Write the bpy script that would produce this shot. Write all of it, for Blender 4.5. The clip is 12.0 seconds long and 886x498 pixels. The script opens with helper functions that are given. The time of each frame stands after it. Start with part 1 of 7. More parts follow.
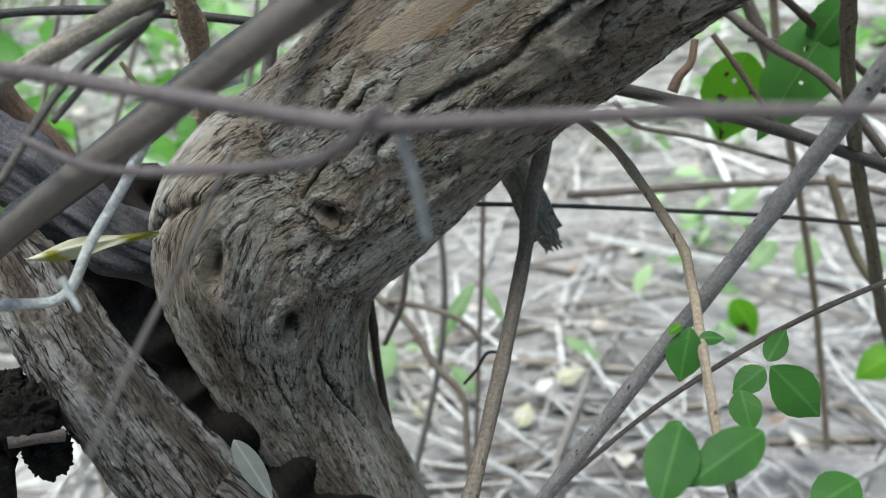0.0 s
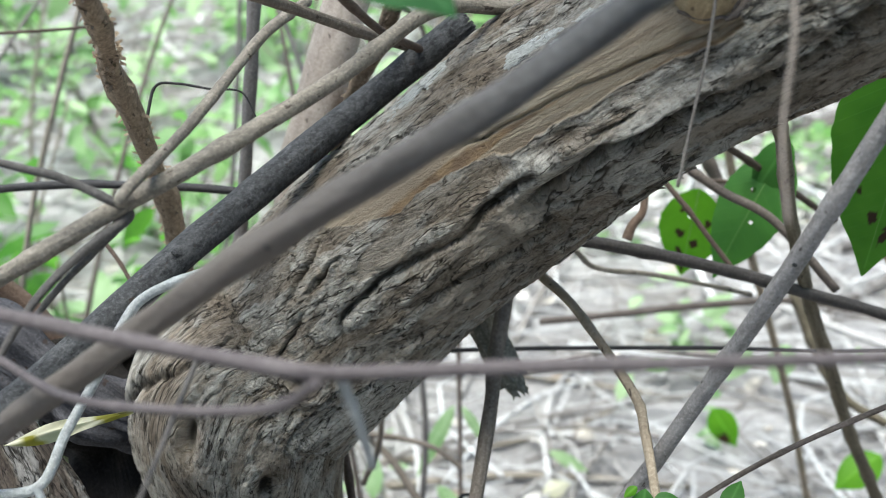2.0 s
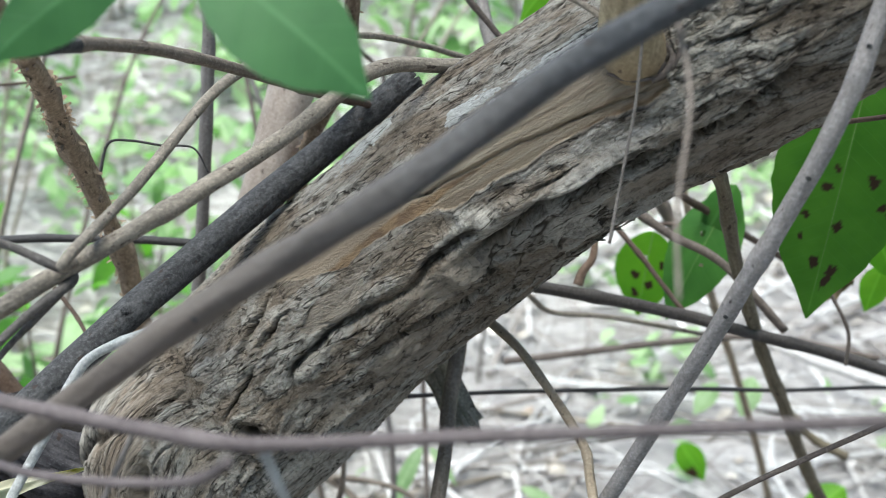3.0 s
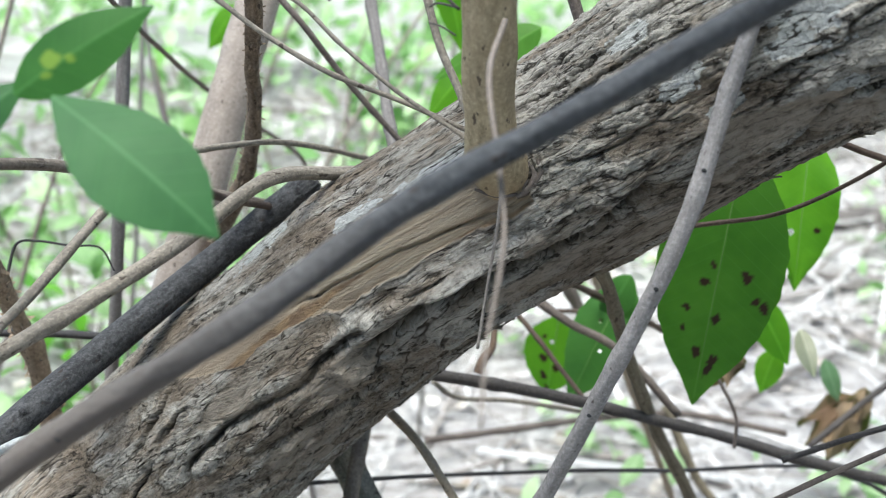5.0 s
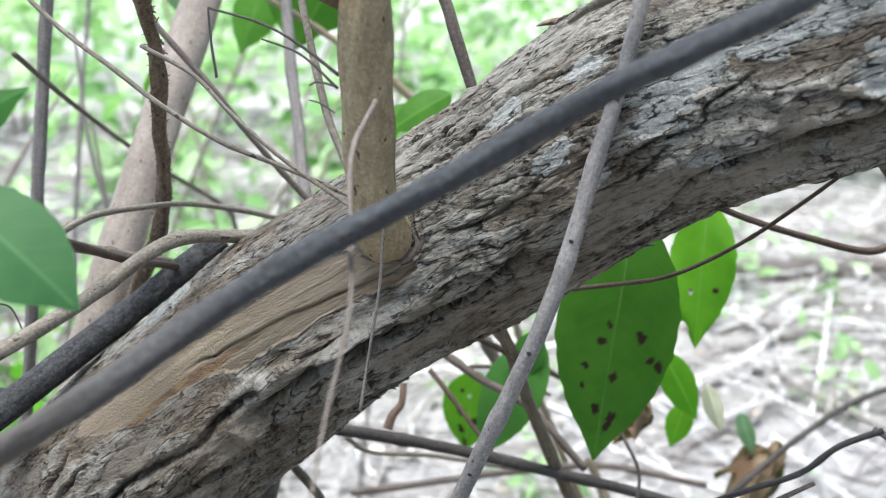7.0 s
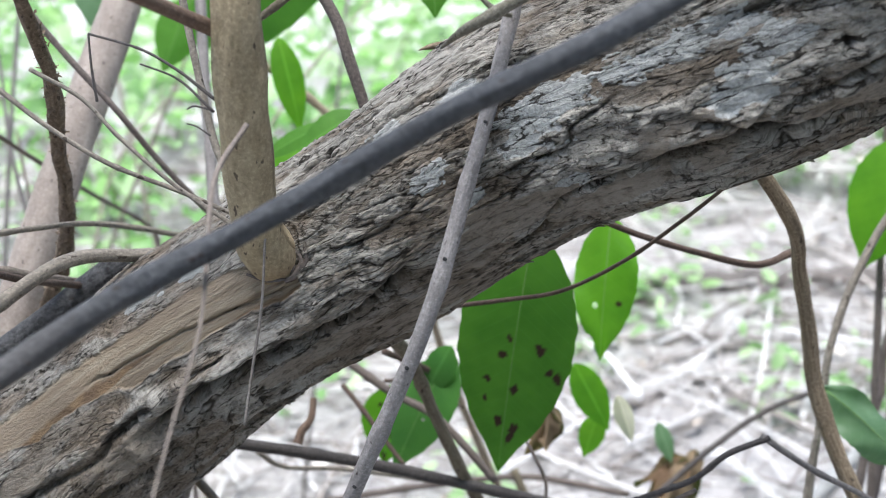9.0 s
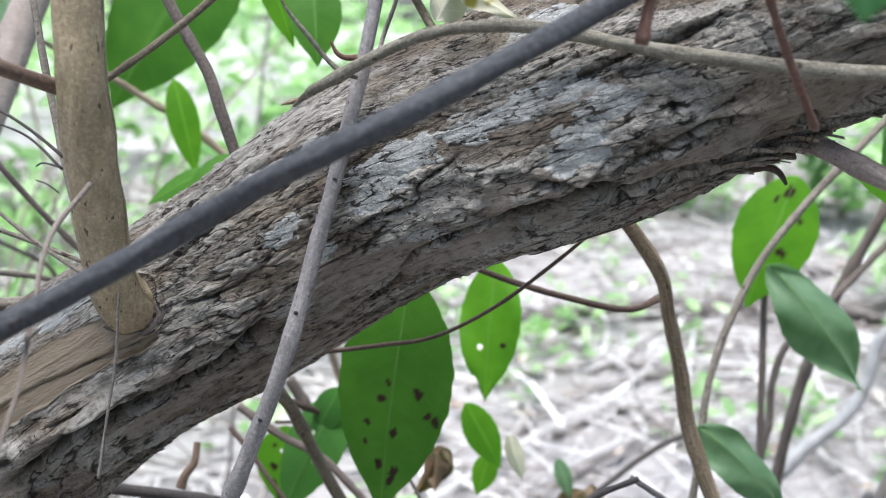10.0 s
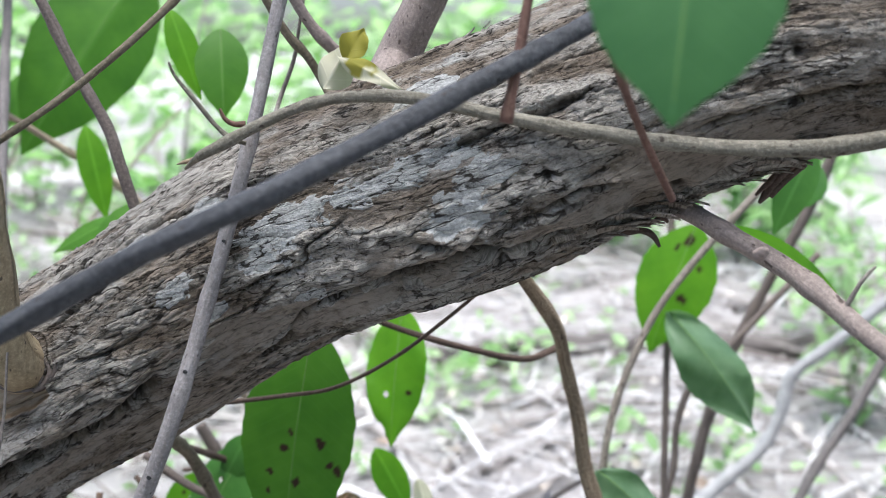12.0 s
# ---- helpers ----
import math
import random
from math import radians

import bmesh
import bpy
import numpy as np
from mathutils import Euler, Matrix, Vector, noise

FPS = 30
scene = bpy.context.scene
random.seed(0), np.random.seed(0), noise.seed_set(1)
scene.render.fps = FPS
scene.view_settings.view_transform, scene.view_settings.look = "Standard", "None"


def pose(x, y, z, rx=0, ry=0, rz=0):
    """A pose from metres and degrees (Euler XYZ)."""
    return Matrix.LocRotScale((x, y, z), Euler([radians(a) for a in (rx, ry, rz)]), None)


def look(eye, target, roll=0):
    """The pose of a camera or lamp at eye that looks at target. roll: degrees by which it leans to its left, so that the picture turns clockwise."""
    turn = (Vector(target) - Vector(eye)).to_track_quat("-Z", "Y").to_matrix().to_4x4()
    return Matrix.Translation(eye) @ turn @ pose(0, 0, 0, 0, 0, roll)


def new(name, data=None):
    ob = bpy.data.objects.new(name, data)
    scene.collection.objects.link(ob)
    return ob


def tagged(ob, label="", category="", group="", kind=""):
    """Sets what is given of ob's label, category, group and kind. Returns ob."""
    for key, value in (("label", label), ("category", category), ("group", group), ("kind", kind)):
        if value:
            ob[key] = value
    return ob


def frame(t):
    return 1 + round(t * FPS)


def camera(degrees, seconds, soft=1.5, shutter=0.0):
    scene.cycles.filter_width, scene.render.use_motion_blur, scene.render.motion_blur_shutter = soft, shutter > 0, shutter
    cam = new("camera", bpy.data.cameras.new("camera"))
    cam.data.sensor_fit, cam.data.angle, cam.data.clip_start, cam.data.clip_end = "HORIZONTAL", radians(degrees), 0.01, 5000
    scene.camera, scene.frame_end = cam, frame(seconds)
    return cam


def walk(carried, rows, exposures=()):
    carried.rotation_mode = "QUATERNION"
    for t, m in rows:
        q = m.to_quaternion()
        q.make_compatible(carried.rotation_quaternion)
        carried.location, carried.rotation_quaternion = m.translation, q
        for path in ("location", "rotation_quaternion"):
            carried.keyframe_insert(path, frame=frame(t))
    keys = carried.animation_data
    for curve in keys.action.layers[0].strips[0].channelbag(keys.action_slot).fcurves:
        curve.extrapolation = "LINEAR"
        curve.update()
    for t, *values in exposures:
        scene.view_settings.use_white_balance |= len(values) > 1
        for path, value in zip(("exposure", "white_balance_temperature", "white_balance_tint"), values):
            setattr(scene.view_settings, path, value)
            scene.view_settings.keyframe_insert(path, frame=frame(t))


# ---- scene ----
cam = camera(47.7, 12.0, 0.65)
METRES, EYE, TILT, LEAN, TURN = 0.3825, 1.173, -28.0, 0.0, 0.0
ROWS = [
    (0.0, 0.0, 0.0, 0.0, -0.0, 0.0, 0.0),
    (0.5, 0.0021, -0.0168, 0.0461, -0.26, 2.26, 0.76),
    (1.0, 0.0064, -0.0492, 0.0831, -0.23, 3.47, 1.23),
    (1.5, 0.034, -0.059, 0.1067, -0.48, 4.24, 1.6),
    (2.0, 0.0495, -0.0864, 0.1261, -0.53, 5.24, 2.17),
    (2.5, 0.0845, -0.1068, 0.1429, -1.04, 5.98, 2.81),
    (3.0, 0.1116, -0.1267, 0.1599, -1.52, 6.9, 3.08),
    (3.5, 0.1473, -0.169, 0.1792, -2.32, 8.25, 3.21),
    (5.5, 0.2607, -0.262, 0.2138, -4.38, 10.75, 3.66),
    (6.0, 0.2937, -0.2901, 0.2172, -4.86, 11.41, 3.5),
    (6.5, 0.3189, -0.3015, 0.2122, -5.46, 12.11, 3.59),
    (7.0, 0.3512, -0.3217, 0.2187, -6.12, 12.7, 3.78),
    (9.0, 0.4751, -0.387, 0.2048, -8.18, 13.32, 4.73),
    (9.5, 0.546, -0.4189, 0.2238, -9.59, 13.94, 5.0),
    (10.0, 0.618, -0.4592, 0.2277, -11.25, 14.48, 5.51),
    (10.5, 0.6586, -0.4882, 0.2255, -12.2, 14.69, 6.02),
    (11.0, 0.6638, -0.5067, 0.2311, -13.02, 14.85, 5.97),
    (11.5, 0.6716, -0.513, 0.2421, -14.02, 15.13, 6.35),
    (12.0, 0.69, -0.5427, 0.2511, -14.67, 15.89, 6.32),
]
walk(cam, [(t, pose(0, 0, EYE, TILT, LEAN, TURN) @ pose(METRES * x, METRES * y, METRES * z, 90 + pitch, roll, yaw)) for t, x, y, z, yaw, pitch, roll in ROWS],
     [(0.0, 0.78, 5850, 3), (2.0, 1.07, 5850, 4), (3.6, 1.13, 5850, 5), (5.5, 1.28, 5850, 6), (9.0, 1.20, 5800, 11), (12.0, 1.14, 5800, 13)])

# a small compact camera: shallow focus on the trunk
cam.data.dof.use_dof = True
cam.data.dof.focus_distance = 0.66
cam.data.dof.aperture_fstop = 6.2

# ---- light: bright hazy sky over added shade leaves, soft high sun ----
world = bpy.data.worlds.new("sky")
scene.world = world
world.use_nodes = True
wn = world.node_tree
sky = wn.nodes.new("ShaderNodeTexSky")
sky.sky_type = "NISHITA"
sky.sun_disc = False
sky.sun_elevation, sky.sun_rotation = radians(79), radians(224)
sky.dust_density = 3.0
wn.nodes["Background"].inputs[1].default_value = 0.11
wn.links.new(sky.outputs[0], wn.nodes["Background"].inputs[0])
sun = new("sun", bpy.data.lights.new("sun", "SUN"))
sun.data.energy, sun.data.angle, sun.data.color = 5.0, radians(40), (1.0, 0.94, 0.84)
sun.matrix_world = look((-0.60, -0.62, 4.5), (0, 0, 0))

rng = random.Random(7)


# ---- materials ----
def shader(name):
    m = bpy.data.materials.new(name)
    m.use_nodes = True
    nt = m.node_tree
    return m, nt, nt.nodes["Principled BSDF"]


def node(nt, kind, **values):
    n = nt.nodes.new(kind)
    for key, value in values.items():
        n.inputs[key].default_value = value
    return n


def ramp(nt, src, stops):
    r = nt.nodes.new("ShaderNodeValToRGB")
    while len(r.color_ramp.elements) < len(stops):
        r.color_ramp.elements.new(0.5)
    for e, (p, c) in zip(r.color_ramp.elements, stops):
        e.position, e.color = p, (*c, 1) if len(c) == 3 else c
    nt.links.new(src, r.inputs[0])
    return r.outputs[0]


def blend(nt, fac, a, b, mode="MIX"):
    n = nt.nodes.new("ShaderNodeMix")
    n.data_type, n.blend_type = "RGBA", mode
    for i, v in ((0, fac), (6, a), (7, b)):
        if isinstance(v, (int, float)):
            n.inputs[i].default_value = v
        elif isinstance(v, tuple):
            n.inputs[i].default_value = (*v, 1)
        else:
            nt.links.new(v, n.inputs[i])
    return n.outputs[2]


def grained(nt, source, scale):
    """Texture coordinates scaled by the vector scale."""
    tc = nt.nodes.new("ShaderNodeTexCoord")
    mp = nt.nodes.new("ShaderNodeMapping")
    mp.inputs["Scale"].default_value = scale
    nt.links.new(tc.outputs[source], mp.inputs[0])
    return mp.outputs[0]


def noise_of(nt, vec, scale, detail=4.0, rough=0.6):
    n = node(nt, "ShaderNodeTexNoise", Scale=scale, Detail=detail, Roughness=rough)
    nt.links.new(vec, n.inputs["Vector"])
    return n.outputs["Fac"]


def relief(nt, bsdf, src, strength, distance):
    b = node(nt, "ShaderNodeBump", Strength=strength, Distance=distance)
    nt.links.new(src, b.inputs["Height"])
    nt.links.new(b.outputs[0], bsdf.inputs["Normal"])


def times(nt, a, b):
    n = node(nt, "ShaderNodeMath")
    n.operation = "MULTIPLY"
    for i, v in enumerate((a, b)):
        if isinstance(v, float):
            n.inputs[i].default_value = v
        else:
            nt.links.new(v, n.inputs[i])
    return n.outputs[0]


def sum_of(nt, a, b, k):
    n = node(nt, "ShaderNodeMath")
    n.operation = "MULTIPLY_ADD"
    nt.links.new(b, n.inputs[0])
    n.inputs[1].default_value = k
    nt.links.new(a, n.inputs[2])
    return n.outputs[0]


def twig_mat(name, dark, light, rough=0.75, spots=0.0, lumps=1.0, streak=(25, 260, 1), old=None):
    """Smooth or fibrous thin bark: streaks along the stem, blotches, small dark lenticels."""
    m, nt, bs = shader(name)
    fine = noise_of(nt, grained(nt, "UV", streak), 1.0, 5)
    blot = noise_of(nt, grained(nt, "Object", (1, 1, 1)), 38.0, 3)
    col = ramp(nt, fine, [(0.3, dark), (0.7, light)])
    mid = tuple((a + b) / 2 for a, b in zip(dark, light))
    col = blend(nt, ramp(nt, blot, [(0.35, (0, 0, 0)), (0.65, (0.75, 0.75, 0.75))]), col, tuple(c * 0.75 for c in mid))
    # fine scurf: small pale and dark flecks of the thin bark
    scurf = noise_of(nt, grained(nt, "Object", (1, 1, 1)), 420.0, 4, 0.7)
    col = blend(nt, ramp(nt, scurf, [(0.52, (0, 0, 0)), (0.66, (0.42, 0.42, 0.42))]), col, tuple(min(1, c * 1.25 + 0.01) for c in light))
    col = blend(nt, ramp(nt, scurf, [(0.34, (0.4, 0.4, 0.4)), (0.47, (0, 0, 0))]), col, tuple(c * 0.55 for c in dark))
    if spots:
        sp = noise_of(nt, grained(nt, "UV", (90, 160, 1)), 1.0, 2)
        col = blend(nt, ramp(nt, sp, [(0.68 - spots, (0, 0, 0)), (0.73 - spots, (0.8, 0.8, 0.8))]), col, (0.05, 0.035, 0.028))
    if old:
        # the old foot of the stem, browner up to a length along it
        sep = nt.nodes.new("ShaderNodeSeparateXYZ")
        nt.links.new(grained(nt, "UV", (0.5, 1, 1)), sep.inputs[0])
        col = blend(nt, ramp(nt, sep.outputs[0], [(old[1], (1, 1, 1)), (old[2], (0, 0, 0))]), col, blend(nt, 0.75, col, old[0]))
    nt.links.new(col, bs.inputs["Base Color"])
    bs.inputs["Roughness"].default_value = rough
    bs.inputs["Specular IOR Level"].default_value = 0.22
    relief(nt, bs, sum_of(nt, sum_of(nt, fine, blot, 0.8), scurf, 0.35), min(1.0, 0.6 * lumps), 0.0018)
    return m


def split_lines(nt, scale, width, gate_scale, gate):
    """Thin splits that run with the grain and fade out: 1 in the split, 0 on the bark, and the side of the split that a place is on."""
    n = sum_of(nt, noise_of(nt, grained(nt, "UV", scale), 1.0, 2, 0.45), noise_of(nt, grained(nt, "UV", (260, 420, 1)), 1.0, 4, 0.65), 0.10)
    line = ramp(nt, n, [(0.55 - width, (0, 0, 0)), (0.55, (1, 1, 1)), (0.55 + width * 0.6, (0, 0, 0))])
    side = ramp(nt, n, [(0.55 - 0.02, (0, 0, 0)), (0.55 + 0.02, (1, 1, 1)), (0.55 + 0.16, (0.15, 0.15, 0.15))])
    some = ramp(nt, noise_of(nt, grained(nt, "UV", gate_scale), 1.0, 3), [(gate, (0, 0, 0)), (gate + 0.09, (1, 1, 1))])
    return times(nt, line, some), times(nt, side, some)


def frayed(nt, mask, src, amount, soft=0.06):
    """A mask whose edge is broken up by a noise."""
    return ramp(nt, sum_of(nt, mask, src, amount), [(0.5 + amount / 2 - soft, (0, 0, 0)), (0.5 + amount / 2 + soft, (1, 1, 1))])


def bark_mat(name, grey, brown, inner):
    """Cracked bark: weathered grey strips, brown between, fine splits with shade painted in; worn, lichened and bare
    where marked.
    """
    m, nt, bs = shader(name)
    fine = noise_of(nt, grained(nt, "UV", (330, 560, 1)), 1.0, 6, 0.70)
    fibre = noise_of(nt, grained(nt, "UV", (90, 420, 1)), 1.0, 6, 0.70)
    broad = noise_of(nt, grained(nt, "UV", (10, 26, 1)), 1.0, 5)
    speck = noise_of(nt, grained(nt, "UV", (420, 480, 1)), 1.0, 5, 0.72)
    patch = noise_of(nt, grained(nt, "UV", (34, 62, 1)), 1.0, 4, 0.62)
    at = {}
    for key in ("plate", "pale", "lichen", "split", "worn", "scab", "rough"):
        a = nt.nodes.new("ShaderNodeAttribute")
        a.attribute_name = key
        at[key] = a.outputs["Fac"]
    l1, s1 = split_lines(nt, (24, 120, 1), 0.045, (18, 36, 1), 0.42)
    l2, s2 = split_lines(nt, (60, 220, 1), 0.042, (34, 60, 1), 0.45)
    l3, s3 = split_lines(nt, (90, 430, 1), 0.045, (50, 90, 1), 0.46)
    cross, s4 = split_lines(nt, (110, 100, 1), 0.020, (30, 50, 1), 0.50)
    # inner bark colour taken nearly to black, to hold crack shade
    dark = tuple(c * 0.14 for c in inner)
    # strips of grey and brown bark
    tone = sum_of(nt, sum_of(nt, times(nt, at["plate"], 0.7), broad, 1.1), fine, 0.6)
    level = node(nt, "ShaderNodeMath")
    level.operation = "MULTIPLY_ADD"
    nt.links.new(tone, level.inputs[0])
    level.inputs[1].default_value, level.inputs[2].default_value = 0.85, -0.50
    col = ramp(nt, level.outputs[0], [(0.19, inner), (0.38, brown), (0.58, grey), (0.78, tuple(min(1, c * 1.25) for c in grey))])
    col = blend(nt, 0.5, col, ramp(nt, fibre, [(0.32, (0.35, 0.35, 0.35)), (0.5, (1, 1, 1))]), "MULTIPLY")
    col = blend(nt, 0.5, col, ramp(nt, speck, [(0.34, (0.36, 0.36, 0.36)), (0.50, (1, 1, 1))]), "MULTIPLY")
    blotch = noise_of(nt, grained(nt, "UV", (75, 150, 1)), 1.0, 6, 0.72)
    col = blend(nt, 0.85, col, ramp(nt, blotch, [(0.36, (0.34, 0.33, 0.32)), (0.5, (1, 1, 1)), (0.66, (1.0, 1.0, 1.0))]), "MULTIPLY")
    # worn to the smoother under-bark
    under = blend(nt, ramp(nt, patch, [(0.4, (0, 0, 0)), (0.62, (1, 1, 1))]), tuple(c * 0.95 for c in brown), tuple(min(1, c * 1.12) for c in brown))
    under = blend(nt, 0.7, under, ramp(nt, blotch, [(0.36, (0.4, 0.38, 0.36)), (0.5, (1, 1, 1))]), "MULTIPLY")
    under = blend(nt, 0.45, under, ramp(nt, fibre, [(0.3, (0.45, 0.44, 0.43)), (0.55, (1, 1, 1))]), "MULTIPLY")
    col = blend(nt, times(nt, frayed(nt, at["worn"], patch, 0.6, 0.15), 0.85), col, under)
    # lichen: crusts with broken edges, grey-green to whitish
    crust = ramp(nt, speck, [(0.30, (0.36, 0.365, 0.34)), (0.48, (0.56, 0.565, 0.54)), (0.68, (0.76, 0.765, 0.74))])
    crust = blend(nt, ramp(nt, patch, [(0.45, (0, 0, 0)), (0.62, (0.6, 0.6, 0.6))]), crust, (0.46, 0.475, 0.44))
    col = blend(nt, times(nt, frayed(nt, at["lichen"], sum_of(nt, times(nt, patch, 0.6), speck, 0.4), 0.8, 0.06), 0.88), col, crust)
    # splits and furrows: inner bark colour, darkened for the shade inside them
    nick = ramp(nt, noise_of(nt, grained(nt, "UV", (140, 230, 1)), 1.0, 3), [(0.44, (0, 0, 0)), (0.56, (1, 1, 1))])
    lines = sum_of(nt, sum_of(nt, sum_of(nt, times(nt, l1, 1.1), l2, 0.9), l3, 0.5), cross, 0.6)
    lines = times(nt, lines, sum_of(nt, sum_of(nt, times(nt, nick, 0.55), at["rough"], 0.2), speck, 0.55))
    cover = node(nt, "ShaderNodeMath")
    cover.operation = "MULTIPLY_ADD"
    nt.links.new(sum_of(nt, times(nt, at["pale"], 0.72), at["worn"], 0.50), cover.inputs[0])
    cover.inputs[1].default_value, cover.inputs[2].default_value = -1.0, 1.0
    cover.use_clamp = True
    cover = cover.outputs[0]
    lines = times(nt, lines, cover)
    wood = ramp(nt, noise_of(nt, grained(nt, "UV", (9, 240, 1)), 1.0, 5), [(0.3, (0.27, 0.20, 0.135)), (0.5, (0.41, 0.335, 0.24)), (0.72, (0.49, 0.42, 0.32))])
    wood = blend(nt, ramp(nt, broad, [(0.46, (0, 0, 0)), (0.60, (0.6, 0.6, 0.6))]), wood, (0.31, 0.245, 0.18))
    rust = blend(nt, ramp(nt, patch, [(0.42, (0, 0, 0)), (0.58, (1, 1, 1))]), (0.20, 0.135, 0.085), (0.34, 0.235, 0.135))
    wood = blend(nt, at["scab"], wood, rust)
    col = blend(nt, at["pale"], col, wood)
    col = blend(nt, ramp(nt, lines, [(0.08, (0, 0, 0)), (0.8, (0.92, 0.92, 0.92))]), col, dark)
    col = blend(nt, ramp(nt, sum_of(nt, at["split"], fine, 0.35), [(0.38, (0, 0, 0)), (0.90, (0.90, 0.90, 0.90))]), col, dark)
    nt.links.new(col, bs.inputs["Base Color"])
    bs.inputs["Roughness"].default_value = 0.9
    bs.inputs["Specular IOR Level"].default_value = 0.2
    sides = sum_of(nt, sum_of(nt, times(nt, s1, 1.0), s2, 0.6), s3, 0.35)
    h = sum_of(nt, sum_of(nt, times(nt, fine, 1.5), speck, 1.1), blotch, 1.6)
    h = sum_of(nt, h, fibre, 0.6)
    h = sum_of(nt, h, times(nt, sides, cover), 0.9)
    h = sum_of(nt, h, lines, -1.4)
    relief(nt, bs, h, 1.0, 0.0014)
    return m


def leaf_mat(name, dark, light, rough=0.42, through_it=0.38, spot=(0.045, 0.026, 0.016), mottle=0.5):
    m, nt, bs = shader(name)
    out = nt.nodes["Material Output"]
    big = noise_of(nt, grained(nt, "Object", (1, 1, 1)), 22.0, 3)
    info = nt.nodes.new("ShaderNodeObjectInfo")
    geo = nt.nodes.new("ShaderNodeNewGeometry")
    mix = node(nt, "ShaderNodeMath")
    mix.operation = "ADD"
    nt.links.new(big, mix.inputs[0])
    sc = node(nt, "ShaderNodeMath")
    sc.operation = "MULTIPLY_ADD"
    nt.links.new(geo.outputs["Random Per Island"], sc.inputs[0])
    sc.inputs[1].default_value, sc.inputs[2].default_value = mottle, -mottle / 2
    nt.links.new(sc.outputs[0], mix.inputs[1])
    col = ramp(nt, mix.outputs[0], [(0.25, dark), (0.75, light)])
    # side veins, slanting forward from the midrib
    sep = nt.nodes.new("ShaderNodeSeparateXYZ")
    nt.links.new(grained(nt, "UV", (1 / 0.013, 1 / 0.013, 1)), sep.inputs[0])
    side = node(nt, "ShaderNodeMath")
    side.operation = "ABSOLUTE"
    nt.links.new(sep.outputs[1], side.inputs[0])
    turn = node(nt, "ShaderNodeMath")
    turn.operation = "FRACT"
    nt.links.new(sum_of(nt, sep.outputs[0], side.outputs[0], -0.75), turn.inputs[0])
    line = ramp(nt, turn.outputs[0], [(0.44, (0, 0, 0)), (0.5, (1, 1, 1)), (0.56, (0, 0, 0))])
    col = blend(nt, times(nt, line, 0.09), col, tuple(min(1, x * 1.5 + 0.03) for x in light))
    for key, c in (("rib", tuple(min(1, x * 1.4 + 0.02) for x in light)), ("spot", spot)):
        a = nt.nodes.new("ShaderNodeAttribute")
        a.attribute_name = key
        col = blend(nt, a.outputs["Fac"], col, c)
        clean = node(nt, "ShaderNodeMath")
        clean.operation = "MULTIPLY_ADD"
        nt.links.new(a.outputs["Fac"], clean.inputs[0])
        clean.inputs[1].default_value, clean.inputs[2].default_value = -0.35, 0.35
    nt.links.new(col, bs.inputs["Base Color"])
    bs.inputs["Roughness"].default_value = rough
    bs.inputs["Specular IOR Level"].default_value = 0.2
    relief(nt, bs, line, 0.35, 0.0004)
    tr = nt.nodes.new("ShaderNodeBsdfTranslucent")
    nt.links.new(blend(nt, clean.outputs[0], col, (0.24, 0.62, 0.035), "MIX"), tr.inputs["Color"])
    ms = nt.nodes.new("ShaderNodeMixShader")
    ms.inputs[0].default_value = through_it
    nt.links.new(bs.outputs[0], ms.inputs[1])
    nt.links.new(tr.outputs[0], ms.inputs[2])
    nt.links.new(ms.outputs[0], out.inputs["Surface"])
    return m


def soil_mat():
    m, nt, bs = shader("dry_soil")
    a = noise_of(nt, grained(nt, "Object", (1, 1, 1)), 2.2, 6)
    b = noise_of(nt, grained(nt, "Object", (1, 1, 1)), 60.0, 6, 0.7)
    col = blend(nt, 0.5, ramp(nt, a, [(0.3, (0.20, 0.185, 0.175)), (0.62, (0.52, 0.505, 0.50))]), ramp(nt, b, [(0.3, (0.13, 0.118, 0.11)), (0.65, (0.46, 0.445, 0.44))]))
    nt.links.new(col, bs.inputs["Base Color"])
    bs.inputs["Roughness"].default_value = 0.95
    relief(nt, bs, b, 0.9, 0.02)
    return m


def straw_mat(name, stops):
    """Dead sticks, stalks and leaves, each island of its own tone."""
    m, nt, bs = shader(name)
    geo = nt.nodes.new("ShaderNodeNewGeometry")
    col = ramp(nt, geo.outputs["Random Per Island"], stops)
    n = noise_of(nt, grained(nt, "Object", (1, 1, 1)), 70.0, 4)
    col = blend(nt, ramp(nt, n, [(0.3, (0.55, 0.55, 0.55)), (0.7, (0, 0, 0))]), col, (0.16, 0.13, 0.11))
    nt.links.new(col, bs.inputs["Base Color"])
    bs.inputs["Roughness"].default_value = 0.85
    return m


